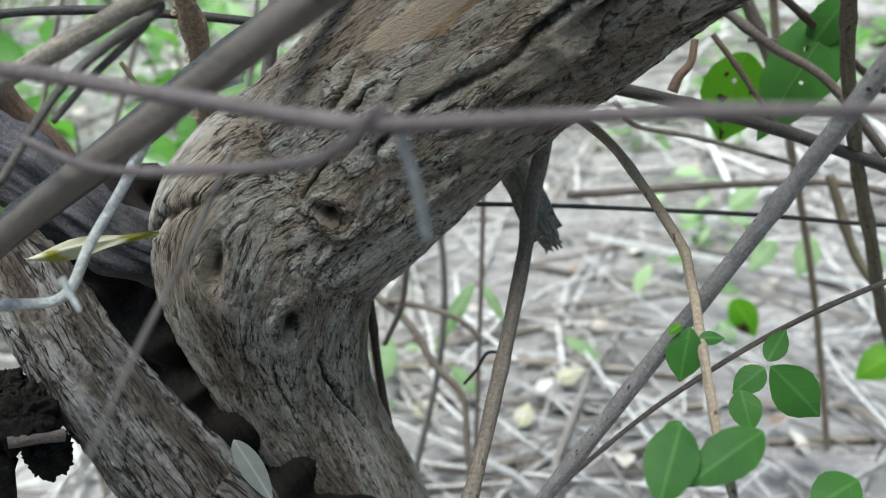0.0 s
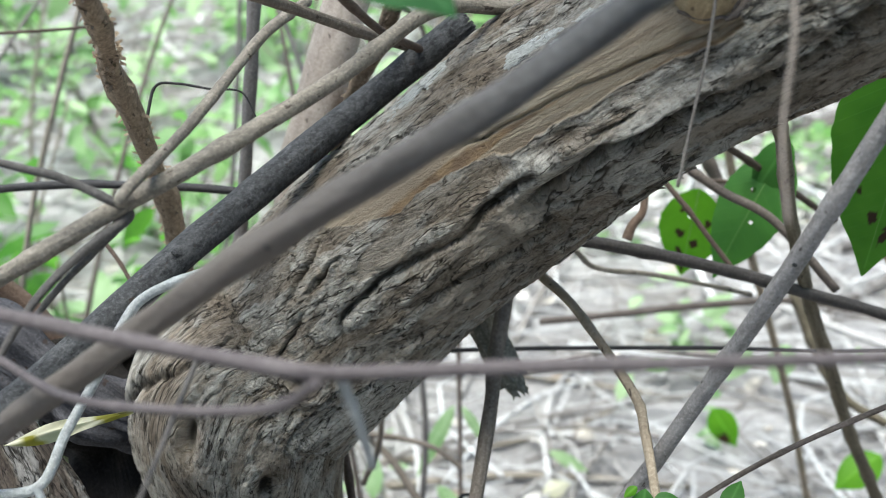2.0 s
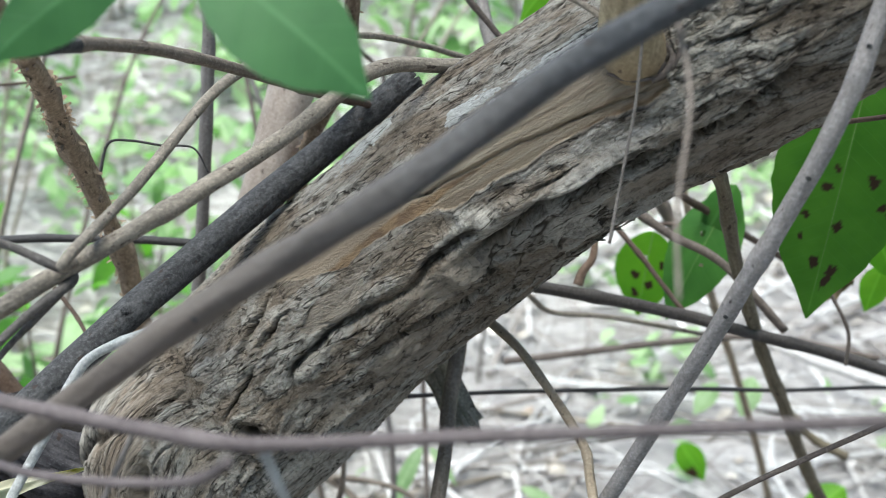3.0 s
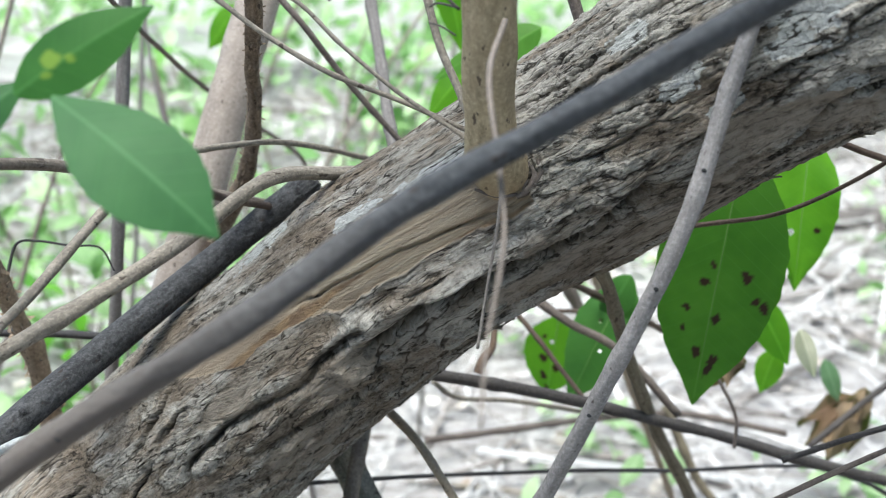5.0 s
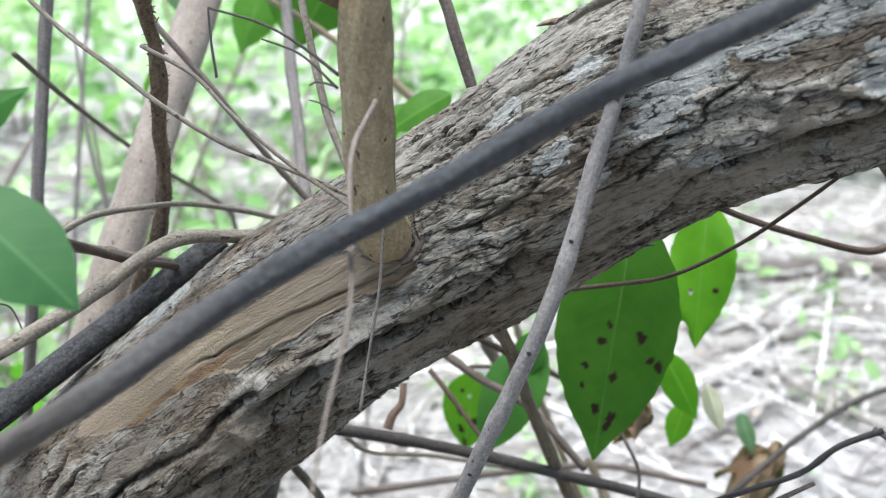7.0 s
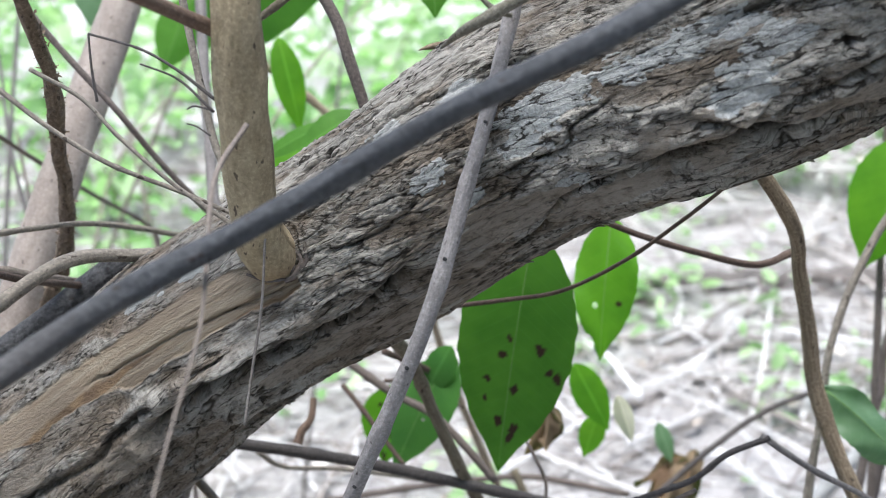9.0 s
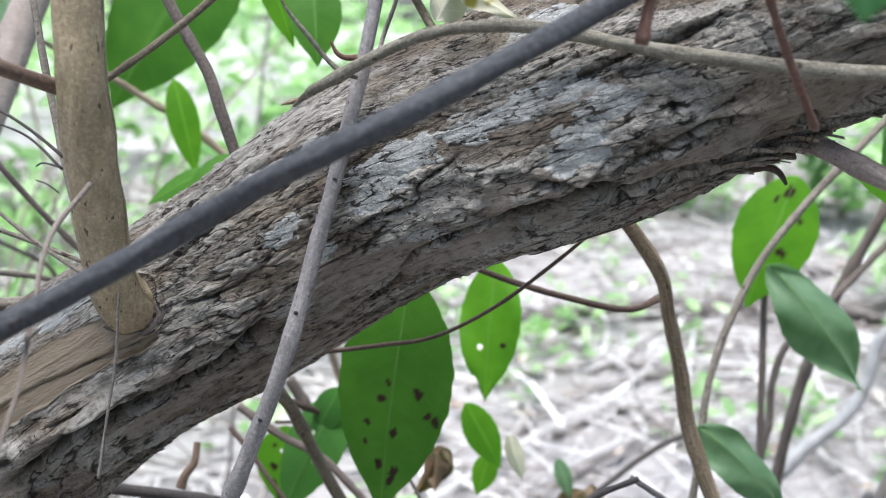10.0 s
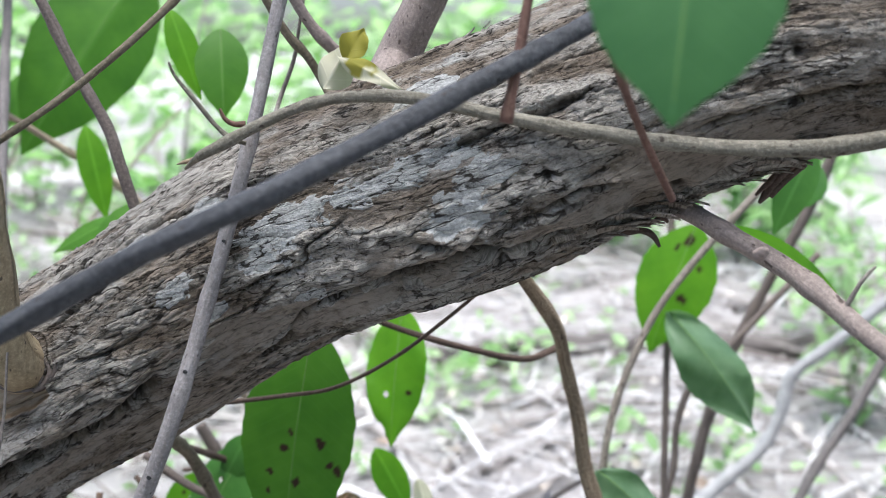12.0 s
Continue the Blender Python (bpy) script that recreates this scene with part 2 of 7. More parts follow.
# darker copy of the bark: the second stem's shade is in its colour
BARK_SHADED = bark_mat("shaded_stem_bark", (0.27, 0.255, 0.24), (0.17, 0.145, 0.12), (0.10, 0.08, 0.066))
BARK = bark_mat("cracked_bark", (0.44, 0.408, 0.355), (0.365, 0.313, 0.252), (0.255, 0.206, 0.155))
MATS = {
    "ROD": twig_mat("smooth_dark_bark", (0.058, 0.060, 0.065), (0.122, 0.125, 0.131), 0.62, 0.03, 2.0, (190, 240, 1), ((0.19, 0.157, 0.131), 0.65, 0.75)),
    "PURPLE": twig_mat("purplish_bark", (0.115, 0.094, 0.095), (0.20, 0.17, 0.166), 0.7, 0.0, 0.6, (60, 100, 1)),
    "PALE": twig_mat("pale_grey_twig", (0.30, 0.30, 0.29), (0.50, 0.50, 0.49)),
    "GREY": twig_mat("dull_grey_twig", (0.08, 0.072, 0.066), (0.17, 0.155, 0.145)),
    "WHITE": twig_mat("bleached_lichened_twig", (0.40, 0.41, 0.40), (0.72, 0.73, 0.71), 0.85, 0.0, 2.0, (120, 200, 1)),
    "BLACK": twig_mat("charred_bark", (0.013, 0.013, 0.014), (0.128, 0.127, 0.128), 0.75, 0.03, 2.6, (110, 240, 1)),
    "TAN": twig_mat("tan_bark", (0.13, 0.105, 0.085), (0.30, 0.255, 0.21), 0.75, 0.04),
    "TANG": twig_mat("grey_tan_bark", (0.17, 0.146, 0.118), (0.40, 0.352, 0.29), 0.8, 0.05, 1.6, (60, 220, 1)),
    "TANPINK": twig_mat("pinkish_tan_bark", (0.23, 0.185, 0.16), (0.42, 0.35, 0.31), 0.7, 0.04),
    "BROWN": twig_mat("brown_bark", (0.07, 0.048, 0.038), (0.17, 0.125, 0.10), 0.75),
    "BROWNG": twig_mat("grey_brown_bark", (0.11, 0.088, 0.075), (0.24, 0.20, 0.175), 0.8),
    "BROWNT": twig_mat("warm_brown_bark", (0.14, 0.09, 0.065), (0.28, 0.20, 0.15), 0.8),
    "HAIRY": twig_mat("scaly_brown_bark", (0.20, 0.145, 0.095), (0.52, 0.40, 0.29), 0.9, 0.03, 2.2, (140, 260, 1)),
    "HAIRYD": twig_mat("dark_scaly_bark", (0.09, 0.066, 0.045), (0.33, 0.25, 0.18), 0.9, 0.06, 2.4, (140, 260, 1)),
    "PALETR": twig_mat("smooth_pinkish_grey_bark", (0.30, 0.245, 0.205), (0.52, 0.445, 0.385), 0.9, 0.02, 1.5, (16, 60, 1)),
    "GREYS": twig_mat("grey_stem_bark", (0.14, 0.125, 0.115), (0.30, 0.275, 0.26), 0.8),
    "GREYROD": twig_mat("smooth_grey_bark", (0.24, 0.218, 0.208), (0.43, 0.40, 0.385), 0.75, 0.03, 1.6, (70, 260, 1)),
    "CABLE": twig_mat("black_vine_bark", (0.025, 0.023, 0.024), (0.07, 0.066, 0.066), 0.6),
    "DARKW": twig_mat("dark_vine_bark", (0.055, 0.048, 0.046), (0.13, 0.115, 0.105), 0.65),
    "OLIVE": twig_mat("olive_brown_bark", (0.11, 0.09, 0.06), (0.28, 0.24, 0.17), 0.8, 0.04),
    "SHOOT": twig_mat("young_tan_bark", (0.30, 0.235, 0.14), (0.55, 0.445, 0.285), 0.8, 0.04, 1.8, (60, 170, 1), ((0.31, 0.205, 0.12), 0.032, 0.046)),
    "TANL": twig_mat("light_tan_bark", (0.30, 0.235, 0.165), (0.50, 0.41, 0.30), 0.8, 0.03, 1.4),
    "PALETW": twig_mat("pale_dead_twig", (0.19, 0.155, 0.13), (0.33, 0.28, 0.24), 0.8),
    "GREYBR": twig_mat("grey_brown_twig", (0.17, 0.145, 0.125), (0.38, 0.335, 0.295), 0.8),
    "VINE": twig_mat("grey_olive_vine_bark", (0.12, 0.108, 0.080), (0.34, 0.315, 0.25), 0.8, 0.05, 1.6, (60, 200, 1)),
    "REDBR": twig_mat("reddish_brown_bark", (0.12, 0.062, 0.045), (0.25, 0.15, 0.115), 0.7),
    "VINEB": twig_mat("ropy_brown_bark", (0.12, 0.088, 0.058), (0.43, 0.34, 0.23), 0.85, 0.02, 2.2, (18, 420, 1)),
    "FIBRE": twig_mat("stringy_grey_wood", (0.085, 0.082, 0.066), (0.50, 0.475, 0.40), 0.9, 0.03, 2.6, (22, 420, 1)),
    "DEAD": twig_mat("dead_blue_grey_wood", (0.022, 0.021, 0.025), (0.13, 0.125, 0.135), 0.85, 0.03, 2.0),
    # near-black both for rotten wood and for the shade round the fork
    "ROT": twig_mat("rotten_wood_with_shade", (0.004, 0.0035, 0.003), (0.022, 0.018, 0.015), 0.95, 0.0, 2.5),
}
LEAF = leaf_mat("leaf_green", (0.032, 0.112, 0.022), (0.070, 0.195, 0.036), 0.48, 0.22)
LEAF_MID = leaf_mat("leaf_fresh_green", (0.034, 0.122, 0.012), (0.08, 0.215, 0.022), 0.45, 0.30)
LEAF_LIGHT = leaf_mat("leaf_yellow_green", (0.065, 0.22, 0.010), (0.15, 0.37, 0.016), 0.45, 0.5)
LEAF_BLUE = leaf_mat("leaf_shiny_deep_green", (0.026, 0.096, 0.030), (0.064, 0.172, 0.056), 0.5, 0.14, mottle=0.3)
LEAF_BLOTCH = leaf_mat("leaf_green_with_yellow_blotch", (0.026, 0.108, 0.022), (0.064, 0.19, 0.040), 0.5, 0.3, (0.22, 0.36, 0.05), 0.3)
LEAF_PALE = leaf_mat("leaf_grey_green", (0.06, 0.13, 0.06), (0.20, 0.31, 0.18), 0.36, 0.28)
LEAF_DRY = leaf_mat("leaf_dry_brown", (0.055, 0.030, 0.017), (0.17, 0.105, 0.06), 0.7, 0.25)
LEAF_TAN = leaf_mat("leaf_dry_tan", (0.17, 0.115, 0.065), (0.35, 0.25, 0.16), 0.75, 0.2)
LEAF_CREAM = leaf_mat("leaf_dry_cream", (0.42, 0.40, 0.26), (0.70, 0.66, 0.52), 0.6, 0.3, (0.30, 0.28, 0.04))
LEAF_ASH = leaf_mat("leaf_dry_ash_grey", (0.10, 0.105, 0.10), (0.20, 0.205, 0.195), 0.85, 0.1)
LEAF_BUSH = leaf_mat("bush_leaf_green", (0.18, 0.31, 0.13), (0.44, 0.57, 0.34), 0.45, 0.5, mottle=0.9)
LEAF_BACK = leaf_mat("leaf_sunlit_green", (0.06, 0.18, 0.022), (0.15, 0.34, 0.06), 0.4, 0.55)
# for the unseen leaves added as shade; dull, to bounce little green
LEAF_SHADE = leaf_mat("shade_leaf_dark", (0.04, 0.055, 0.03), (0.075, 0.095, 0.05), 0.6, 0.1)
RIB = twig_mat("leaf_rib", (0.12, 0.25, 0.05), (0.20, 0.34, 0.09), 0.5, 0.0, 0.3)
SOIL = soil_mat()
STRAW = straw_mat("sun_bleached_litter", [(0.0, (0.12, 0.10, 0.09)), (0.3, (0.34, 0.32, 0.30)), (0.6, (0.56, 0.55, 0.54)), (1.0, (0.78, 0.78, 0.78))])
DRYLEAF = straw_mat("fallen_leaf_litter", [(0.0, (0.22, 0.15, 0.10)), (0.4, (0.50, 0.45, 0.38)), (1.0, (0.80, 0.77, 0.70))])


# ---- shapes ----
def catmull(rows, m=10):
    """Points on a smooth curve through the rows, m to a span."""
    K = np.array(rows, float)
    K = np.vstack([2 * K[0] - K[1], K, 2 * K[-1] - K[-2]])
    u = np.linspace(0, 1, m, endpoint=False)[:, None]
    out = []
    for a, b, c, d in zip(K, K[1:], K[2:], K[3:]):
        out.append(0.5 * (2 * b + (c - a) * u + (2 * a - 5 * b + 4 * c - d) * u * u + (3 * b - a - 3 * c + d) * u ** 3))
    return np.vstack(out + [K[-2:-1]])


def sweep(path):
    """Length along a path of (x, y, z, radius), and a side and an up direction at each of its points."""
    p = path[:, :3]
    t = np.gradient(p, axis=0)
    t /= np.linalg.norm(t, axis=1)[:, None]
    s = np.r_[0, np.cumsum(np.linalg.norm(np.diff(p, axis=0), axis=1))]
    side = np.array([1.0, 0.0, 0.0]) if abs(t[0, 0]) < 0.8 else np.array([0.0, 1.0, 0.0])
    sides = []
    for d in t:
        side = side - d * side.dot(d)
        side /= np.linalg.norm(side)
        sides.append(side)
    sides = np.array(sides)
    return s, sides, np.cross(t, sides)


AXIS = [
    (-0.010, 0.640, -0.080, 0.085), (-0.020, 0.640, 0.200, 0.060), (-0.040, 0.640, 0.420, 0.048),
    (-0.053, 0.641, 0.571, 0.045), (-0.116, 0.663, 0.693, 0.060), (-0.133, 0.684, 0.812, 0.091),
    (-0.077, 0.698, 0.869, 0.089), (0.006, 0.691, 0.950, 0.084), (0.094, 0.670, 1.029, 0.080),
    (0.172, 0.621, 1.098, 0.074), (0.263, 0.593, 1.159, 0.076), (0.362, 0.560, 1.227, 0.079),
    (0.457, 0.515, 1.273, 0.082), (0.560, 0.471, 1.326, 0.080), (0.663, 0.413, 1.372, 0.074),
    (0.769, 0.349, 1.386, 0.069), (0.960, 0.230, 1.420, 0.064), (1.250, 0.060, 1.520, 0.055)]


def perlin(p, seed=0):
    """Gradient noise at points of shape (n, 3)."""
    r = np.random.RandomState(seed)
    perm = np.tile(r.permutation(256), 2)
    grad = r.normal(size=(256, 3))
    grad /= np.linalg.norm(grad, axis=1)[:, None]
    i = np.floor(p).astype(int)
    f = p - i
    i &= 255
    w = f * f * f * (f * (f * 6 - 15) + 10)
    out = 0
    for dx in (0, 1):
        for dy in (0, 1):
            for dz in (0, 1):
                g = grad[perm[(perm[(perm[(i[:, 0] + dx) & 255] + i[:, 1] + dy) & 255] + i[:, 2] + dz) & 255]]
                v = g[:, 0] * (f[:, 0] - dx) + g[:, 1] * (f[:, 1] - dy) + g[:, 2] * (f[:, 2] - dz)
                wt = (w[:, 0] if dx else 1 - w[:, 0]) * (w[:, 1] if dy else 1 - w[:, 1]) * (w[:, 2] if dz else 1 - w[:, 2])
                out = out + v * wt
    return out * 1.5


def step(x, a, b):
    t = np.clip((x - a) / (b - a), 0, 1)
    return t * t * (3 - 2 * t)


def strip_distance(s, th, line, r):
    """Distance in metres, over the bark, from points (s, th) to a line of (length, angle) pairs."""
    best = np.full(s.shape, 9.0)
    for (s0, t0), (s1, t1) in zip(line, line[1:]):
        ax, ay, bx, by = s0, t0 * r, s1 - s0, (t1 - t0) * r
        k = np.clip(((s - ax) * bx + (th * r - ay) * by) / (bx * bx + by * by + 1e-12), 0, 1)
        best = np.minimum(best, np.hypot(s - ax - k * bx, th * r - ay - k * by))
    return best


def put(name, verts, faces, material, parent=None, uv=None, smooth=True, masks=None, label=""):
    """One mesh object; uv gives a pair for each vertex, masks a value for each vertex under each name."""
    me = bpy.data.meshes.new(name)
    me.from_pydata(np.asarray(verts).tolist(), [], np.asarray(faces).tolist() if isinstance(faces, np.ndarray) else faces)
    if smooth:
        me.polygons.foreach_set("use_smooth", np.ones(len(me.polygons), bool))
    if uv is not None:
        loops = np.empty(len(me.loops), np.int32)
        me.loops.foreach_get("vertex_index", loops)
        layer = me.uv_layers.new(name="UVMap")
        layer.data.foreach_set("uv", np.asarray(uv, np.float32)[loops].ravel())
    for key, values in (masks or {}).items():
        at = me.attributes.new(key, "FLOAT", "POINT")
        at.data.foreach_set("value", np.asarray(values, np.float32).ravel())
    me.materials.append(material)
    ob = new(name, me)
    if parent:
        ob.parent = parent
    if label:
        ob["label"] = label
    return ob


def grid_faces(n, m, wrap=True):
    i, k = np.meshgrid(np.arange(n - 1), np.arange(m if wrap else m - 1), indexing="ij")
    q = (k + 1) % m
    return np.stack([i * m + k, i * m + q, (i + 1) * m + q, (i + 1) * m + k], -1).reshape(-1, 4)


def resampled(path, step_of):
    """The path again with points step_of(z) apart."""
    s = np.r_[0, np.cumsum(np.linalg.norm(np.diff(path[:, :3], axis=0), axis=1))]
    at, x = [], 0.0
    while x < s[-1]:
        at.append(x)
        x += step_of(np.interp(x, s, path[:, 2]))
    at.append(s[-1])
    return np.stack([np.interp(at, s, path[:, c]) for c in range(path.shape[1])], 1)


def tube_mesh(rows, sides=10, per=None, knots=0.2, rough=0.06, seed=0, flute=0.0):
    """Vertices, faces and uv of a stem through rows of (x, y, z, radius), with swollen nodes, a wandering surface and closed ends."""
    path = catmull(rows, per or 12)
    s, side, up = sweep(path)
    n = len(path)
    r = random.Random(seed)
    gain = np.ones(n)
    x = r.uniform(0.02, 0.08)
    while x < s[-1] and knots:
        gain += knots * r.uniform(0.4, 1.2) * np.exp(-((s - x) / (1.2 * path[:, 3] + 0.001)) ** 2)
        x += r.uniform(0.05, 0.13)
    th = np.linspace(0, 2 * np.pi, sides, endpoint=False)
    ring = np.cos(th)[None, :, None] * side[:, None] + np.sin(th)[None, :, None] * up[:, None]
    S = np.repeat(s, sides)
    T = np.tile(th, n)
    wob = perlin(np.stack([S * 28 + seed, np.cos(T) * 1.3, np.sin(T) * 1.3], 1), seed % 97).reshape(n, sides)
    rad = path[:, 3:4] * gain[:, None] * (1 + rough * 2.4 * wob)
    if flute:
        rad = rad * (1 + flute * perlin(np.stack([S * 14, np.cos(T) * 4.2, np.sin(T) * 4.2], 1), 44).reshape(n, sides))
    sway = perlin(np.stack([s * 9 + seed, s * 0 + 0.3, s * 0 + 0.7], 1), 5) * np.minimum(path[:, 3] * 0.35, 0.0015)
    verts = path[:, None, :3] + side[:, None] * sway[:, None, None] + rad[..., None] * ring
    verts = verts.reshape(-1, 3)
    faces = grid_faces(n, sides).tolist()
    faces += [list(range(sides - 1, -1, -1)), list(range((n - 1) * sides, n * sides))]
    return verts, faces, np.stack([S, T * np.repeat(path[:, 3], sides)], 1)


def twig(name, rows, mat, parent=None, label="", sides=10, knots=0.2, rough=0.06, flute=0.0):
    seed = int(abs(rows[0][0] * 7919 + rows[0][2] * 104729)) % 9973
    v, f, uv = tube_mesh(rows, sides, None, knots, rough, seed, flute)
    return put(name, v, f, MATS[mat], parent, uv, label=label)


def scars(rows, parent, places):
    """Dark raised leaf scars on a stem, at shares of its length."""
    path = catmull(rows, 12)
    s, side, up = sweep(path)
    r = random.Random(len(rows))
    for u in places:
        k = int(u * (len(path) - 1))
        a = r.uniform(3.4, 5.6)
        p, q = path[k, :3], path[k, 3]
        out = math.cos(a) * side[k] + math.sin(a) * up[k]
        along = np.cross(side[k], up[k])
        across = np.cross(along, out)
        verts, faces = [], []
        for i in range(3):
            for j in range(8):
                b = 2 * math.pi * j / 8
                w = q * (0.30, 0.26, 0.10)[i]
                verts.append(p + out * q * (0.86, 1.04, 1.07)[i] + along * math.cos(b) * w * 0.8 + across * math.sin(b) * w)
        faces = grid_faces(3, 8).tolist() + [list(range(16, 24))]
        put("leaf_scar", np.array(verts), faces, MATS["BLACK"], parent, np.array([(0.01 * (i % 8), 0.01 * (i // 8)) for i in range(24)]), label="small dark leaf scar")


def scales(rows, parent, count, mat):
    """Small curled scales of bark standing off a stem, joined in one part."""
    path = catmull(rows, 12)
    s, side, up = sweep(path)
    r = random.Random(count)
    verts, faces = [], []
    for i in range(count):
        k = r.randrange(2, len(path) - 3)
        a, q = r.uniform(0, 2 * math.pi), path[k, 3]
        out = math.cos(a) * side[k] + math.sin(a) * up[k]
        along = np.cross(side[k], up[k]) * r.choice([-1, 1])
        across = np.cross(along, out)
        l, w = r.uniform(0.3, 0.8) * q, r.uniform(0.15, 0.36) * q
        o = len(verts)
        for u, lift in ((0, 0.9), (0.5, 1.06), (1, r.uniform(1.2, 1.6))):
            for e in (-1, 1):
                verts.append(path[k, :3] + out * q * lift + along * l * u + across * w * e * (1 - 0.6 * u))
        faces += [(o, o + 1, o + 3, o + 2), (o + 2, o + 3, o + 5, o + 4)]
    return put("loose_bark", np.array(verts), faces, MATS[mat], parent, np.array([(0.003 * i, 0.002 * (i % 5)) for i in range(len(verts))]), False, label="curled scales of loose bark")


def splinters(rows, parent, mat, count, seed, longest=0.010):
    """Frayed shards of wood at the broken end of a stub."""
    path = catmull(rows, 12)
    s, side, up = sweep(path)
    r = random.Random(seed)
    end, q = path[-1, :3], path[-1, 3]
    ahead = (path[-1, :3] - path[-6, :3]) / np.linalg.norm(path[-1, :3] - path[-6, :3])
    for i in range(count):
        a = 2 * math.pi * i / count
        out = math.cos(a) * side[-1] + math.sin(a) * up[-1]
        l = r.uniform(0.001, longest)
        p = end + out * q * 0.75 - ahead * 0.012
        line = [(*p, 0.0034), (*(p + ahead * (0.012 + l * 0.4) + out * r.uniform(-0.002, 0.001)), 0.0022), (*(p + ahead * (0.012 + l) + out * r.uniform(-0.004, 0.003)), 0.0006)]
        v, f, uv = tube_mesh(line, 5, 3, 0, 0.25, i + seed)
        put("splinter", v, f, MATS[mat], parent, uv, False)


def thing(name, at, label, category, group=""):
    ob = tagged(new(name), label, category, group)
    ob.location = at
    ob.empty_display_size = 0.02
    return ob


def own(parent, *parts):
    """Hang parts under the Empty without moving them."""
    bpy.context.view_layer.update()
    for p in parts:
        p.parent = parent
        p.matrix_parent_inverse = Matrix.Translation(-parent.location)
    return parent


def leaf_mesh(base, tip, width, facing, droop=0.06, fold=0.12, wave=0.0, holes=(), spots=(), nu=18, nv=8, blunt=0.8, seed=0):
    """A leaf blade from base to tip: midrib, folded halves, curve along its length; holes and brown spots as (along, across, radius)."""
    base, tip, facing = (np.array(v, float) for v in (base, tip, facing))
    ax = tip - base
    length = np.linalg.norm(ax)
    ax /= length
    nrm = facing - ax * facing.dot(ax)
    nrm /= np.linalg.norm(nrm)
    side = np.cross(ax, nrm)
    u, v = np.meshgrid(np.linspace(0, 1, nu + 1), np.linspace(-1, 1, 2 * nv + 1), indexing="ij")
    half = width / 2 * np.sin(np.pi * np.clip(u, 0, 1) ** blunt) ** 0.85 * (1 - 0.35 * step(u, 0.75, 1.0)) + 0.0004
    edge = 1 + 0.012 * np.sin(u * 41 + seed) + 0.01 * np.sin(u * 77 + 2 * seed)
    x = v * half * edge
    out = droop * length * 4 * (u * (1 - u)) - fold * np.abs(x) + wave * length * 0.05 * np.sin(u * 9 + v * 2 + seed) * np.abs(v)
    P = base + ax * (u * length)[..., None] + side * x[..., None] + nrm * out[..., None]
    rib = 0.6 * step(0.0012 - np.abs(x), 0, 0.0012) * (u < 0.97)
    spot = np.zeros_like(u)
    for a, b, r in spots:
        wig = 1 + 0.75 * perlin(np.stack([u * length * 170 + a * 50, v * width * 85 + b * 30, 0 * u], -1).reshape(-1, 3), 5).reshape(u.shape)
        spot = np.maximum(spot, 1 - step(np.hypot((u - a) * length, (v - b) * width / 2) / (r * wig), 0.85, 1.05))
    faces = grid_faces(nu + 1, 2 * nv + 1, False)
    mid = (u.ravel()[faces].mean(1), v.ravel()[faces].mean(1))
    keep = np.ones(len(faces), bool)
    for a, b, r in holes:
        keep &= np.hypot((mid[0] - a) * length, (mid[1] - b) * width / 2) > r
    return P.reshape(-1, 3), faces[keep], np.stack([u.ravel() * length, x.ravel()], 1), {"rib": rib.ravel(), "spot": spot.ravel()}


def leaf(name, base, tip, width, facing, mat, parent=None, label="", **shape):
    v, f, uv, masks = leaf_mesh(base, tip, width, facing, **shape)
    ob = put(name, v, f, mat, parent, uv, True, masks, label)
    if width > 0.045 and parent:
        # the raised midrib, along the middle of the blade
        nu, nv = shape.get("nu", 18), shape.get("nv", 8)
        line = v.reshape(nu + 1, 2 * nv + 1, 3)[:, nv]
        to = np.array(facing) / np.linalg.norm(facing)
        rows = [(*(line[i] + to * 0.0002), 0.0006 * (1 - 0.75 * i / nu)) for i in range(0, nu - 1, max(1, nu // 9))]
        rv, rf, ruv = tube_mesh(rows, 6, 4, 0, 0.02)
        put("midrib", rv, rf, RIB, ob, ruv)
    return ob


def land(x, y):
    """Height of the ground: level round the tree, a gentle bank behind it."""
    x, y = np.asarray(x, float), np.asarray(y, float)
    up = 0.10 * np.clip(y - 1.7, 0, 4.5) * step(y, 1.4, 2.6)
    return up + 0.022 * np.sin(x * 2.1 + 0.7) * np.sin(y * 1.7) + 0.012 * np.sin(x * 5.3 + y * 3.1)


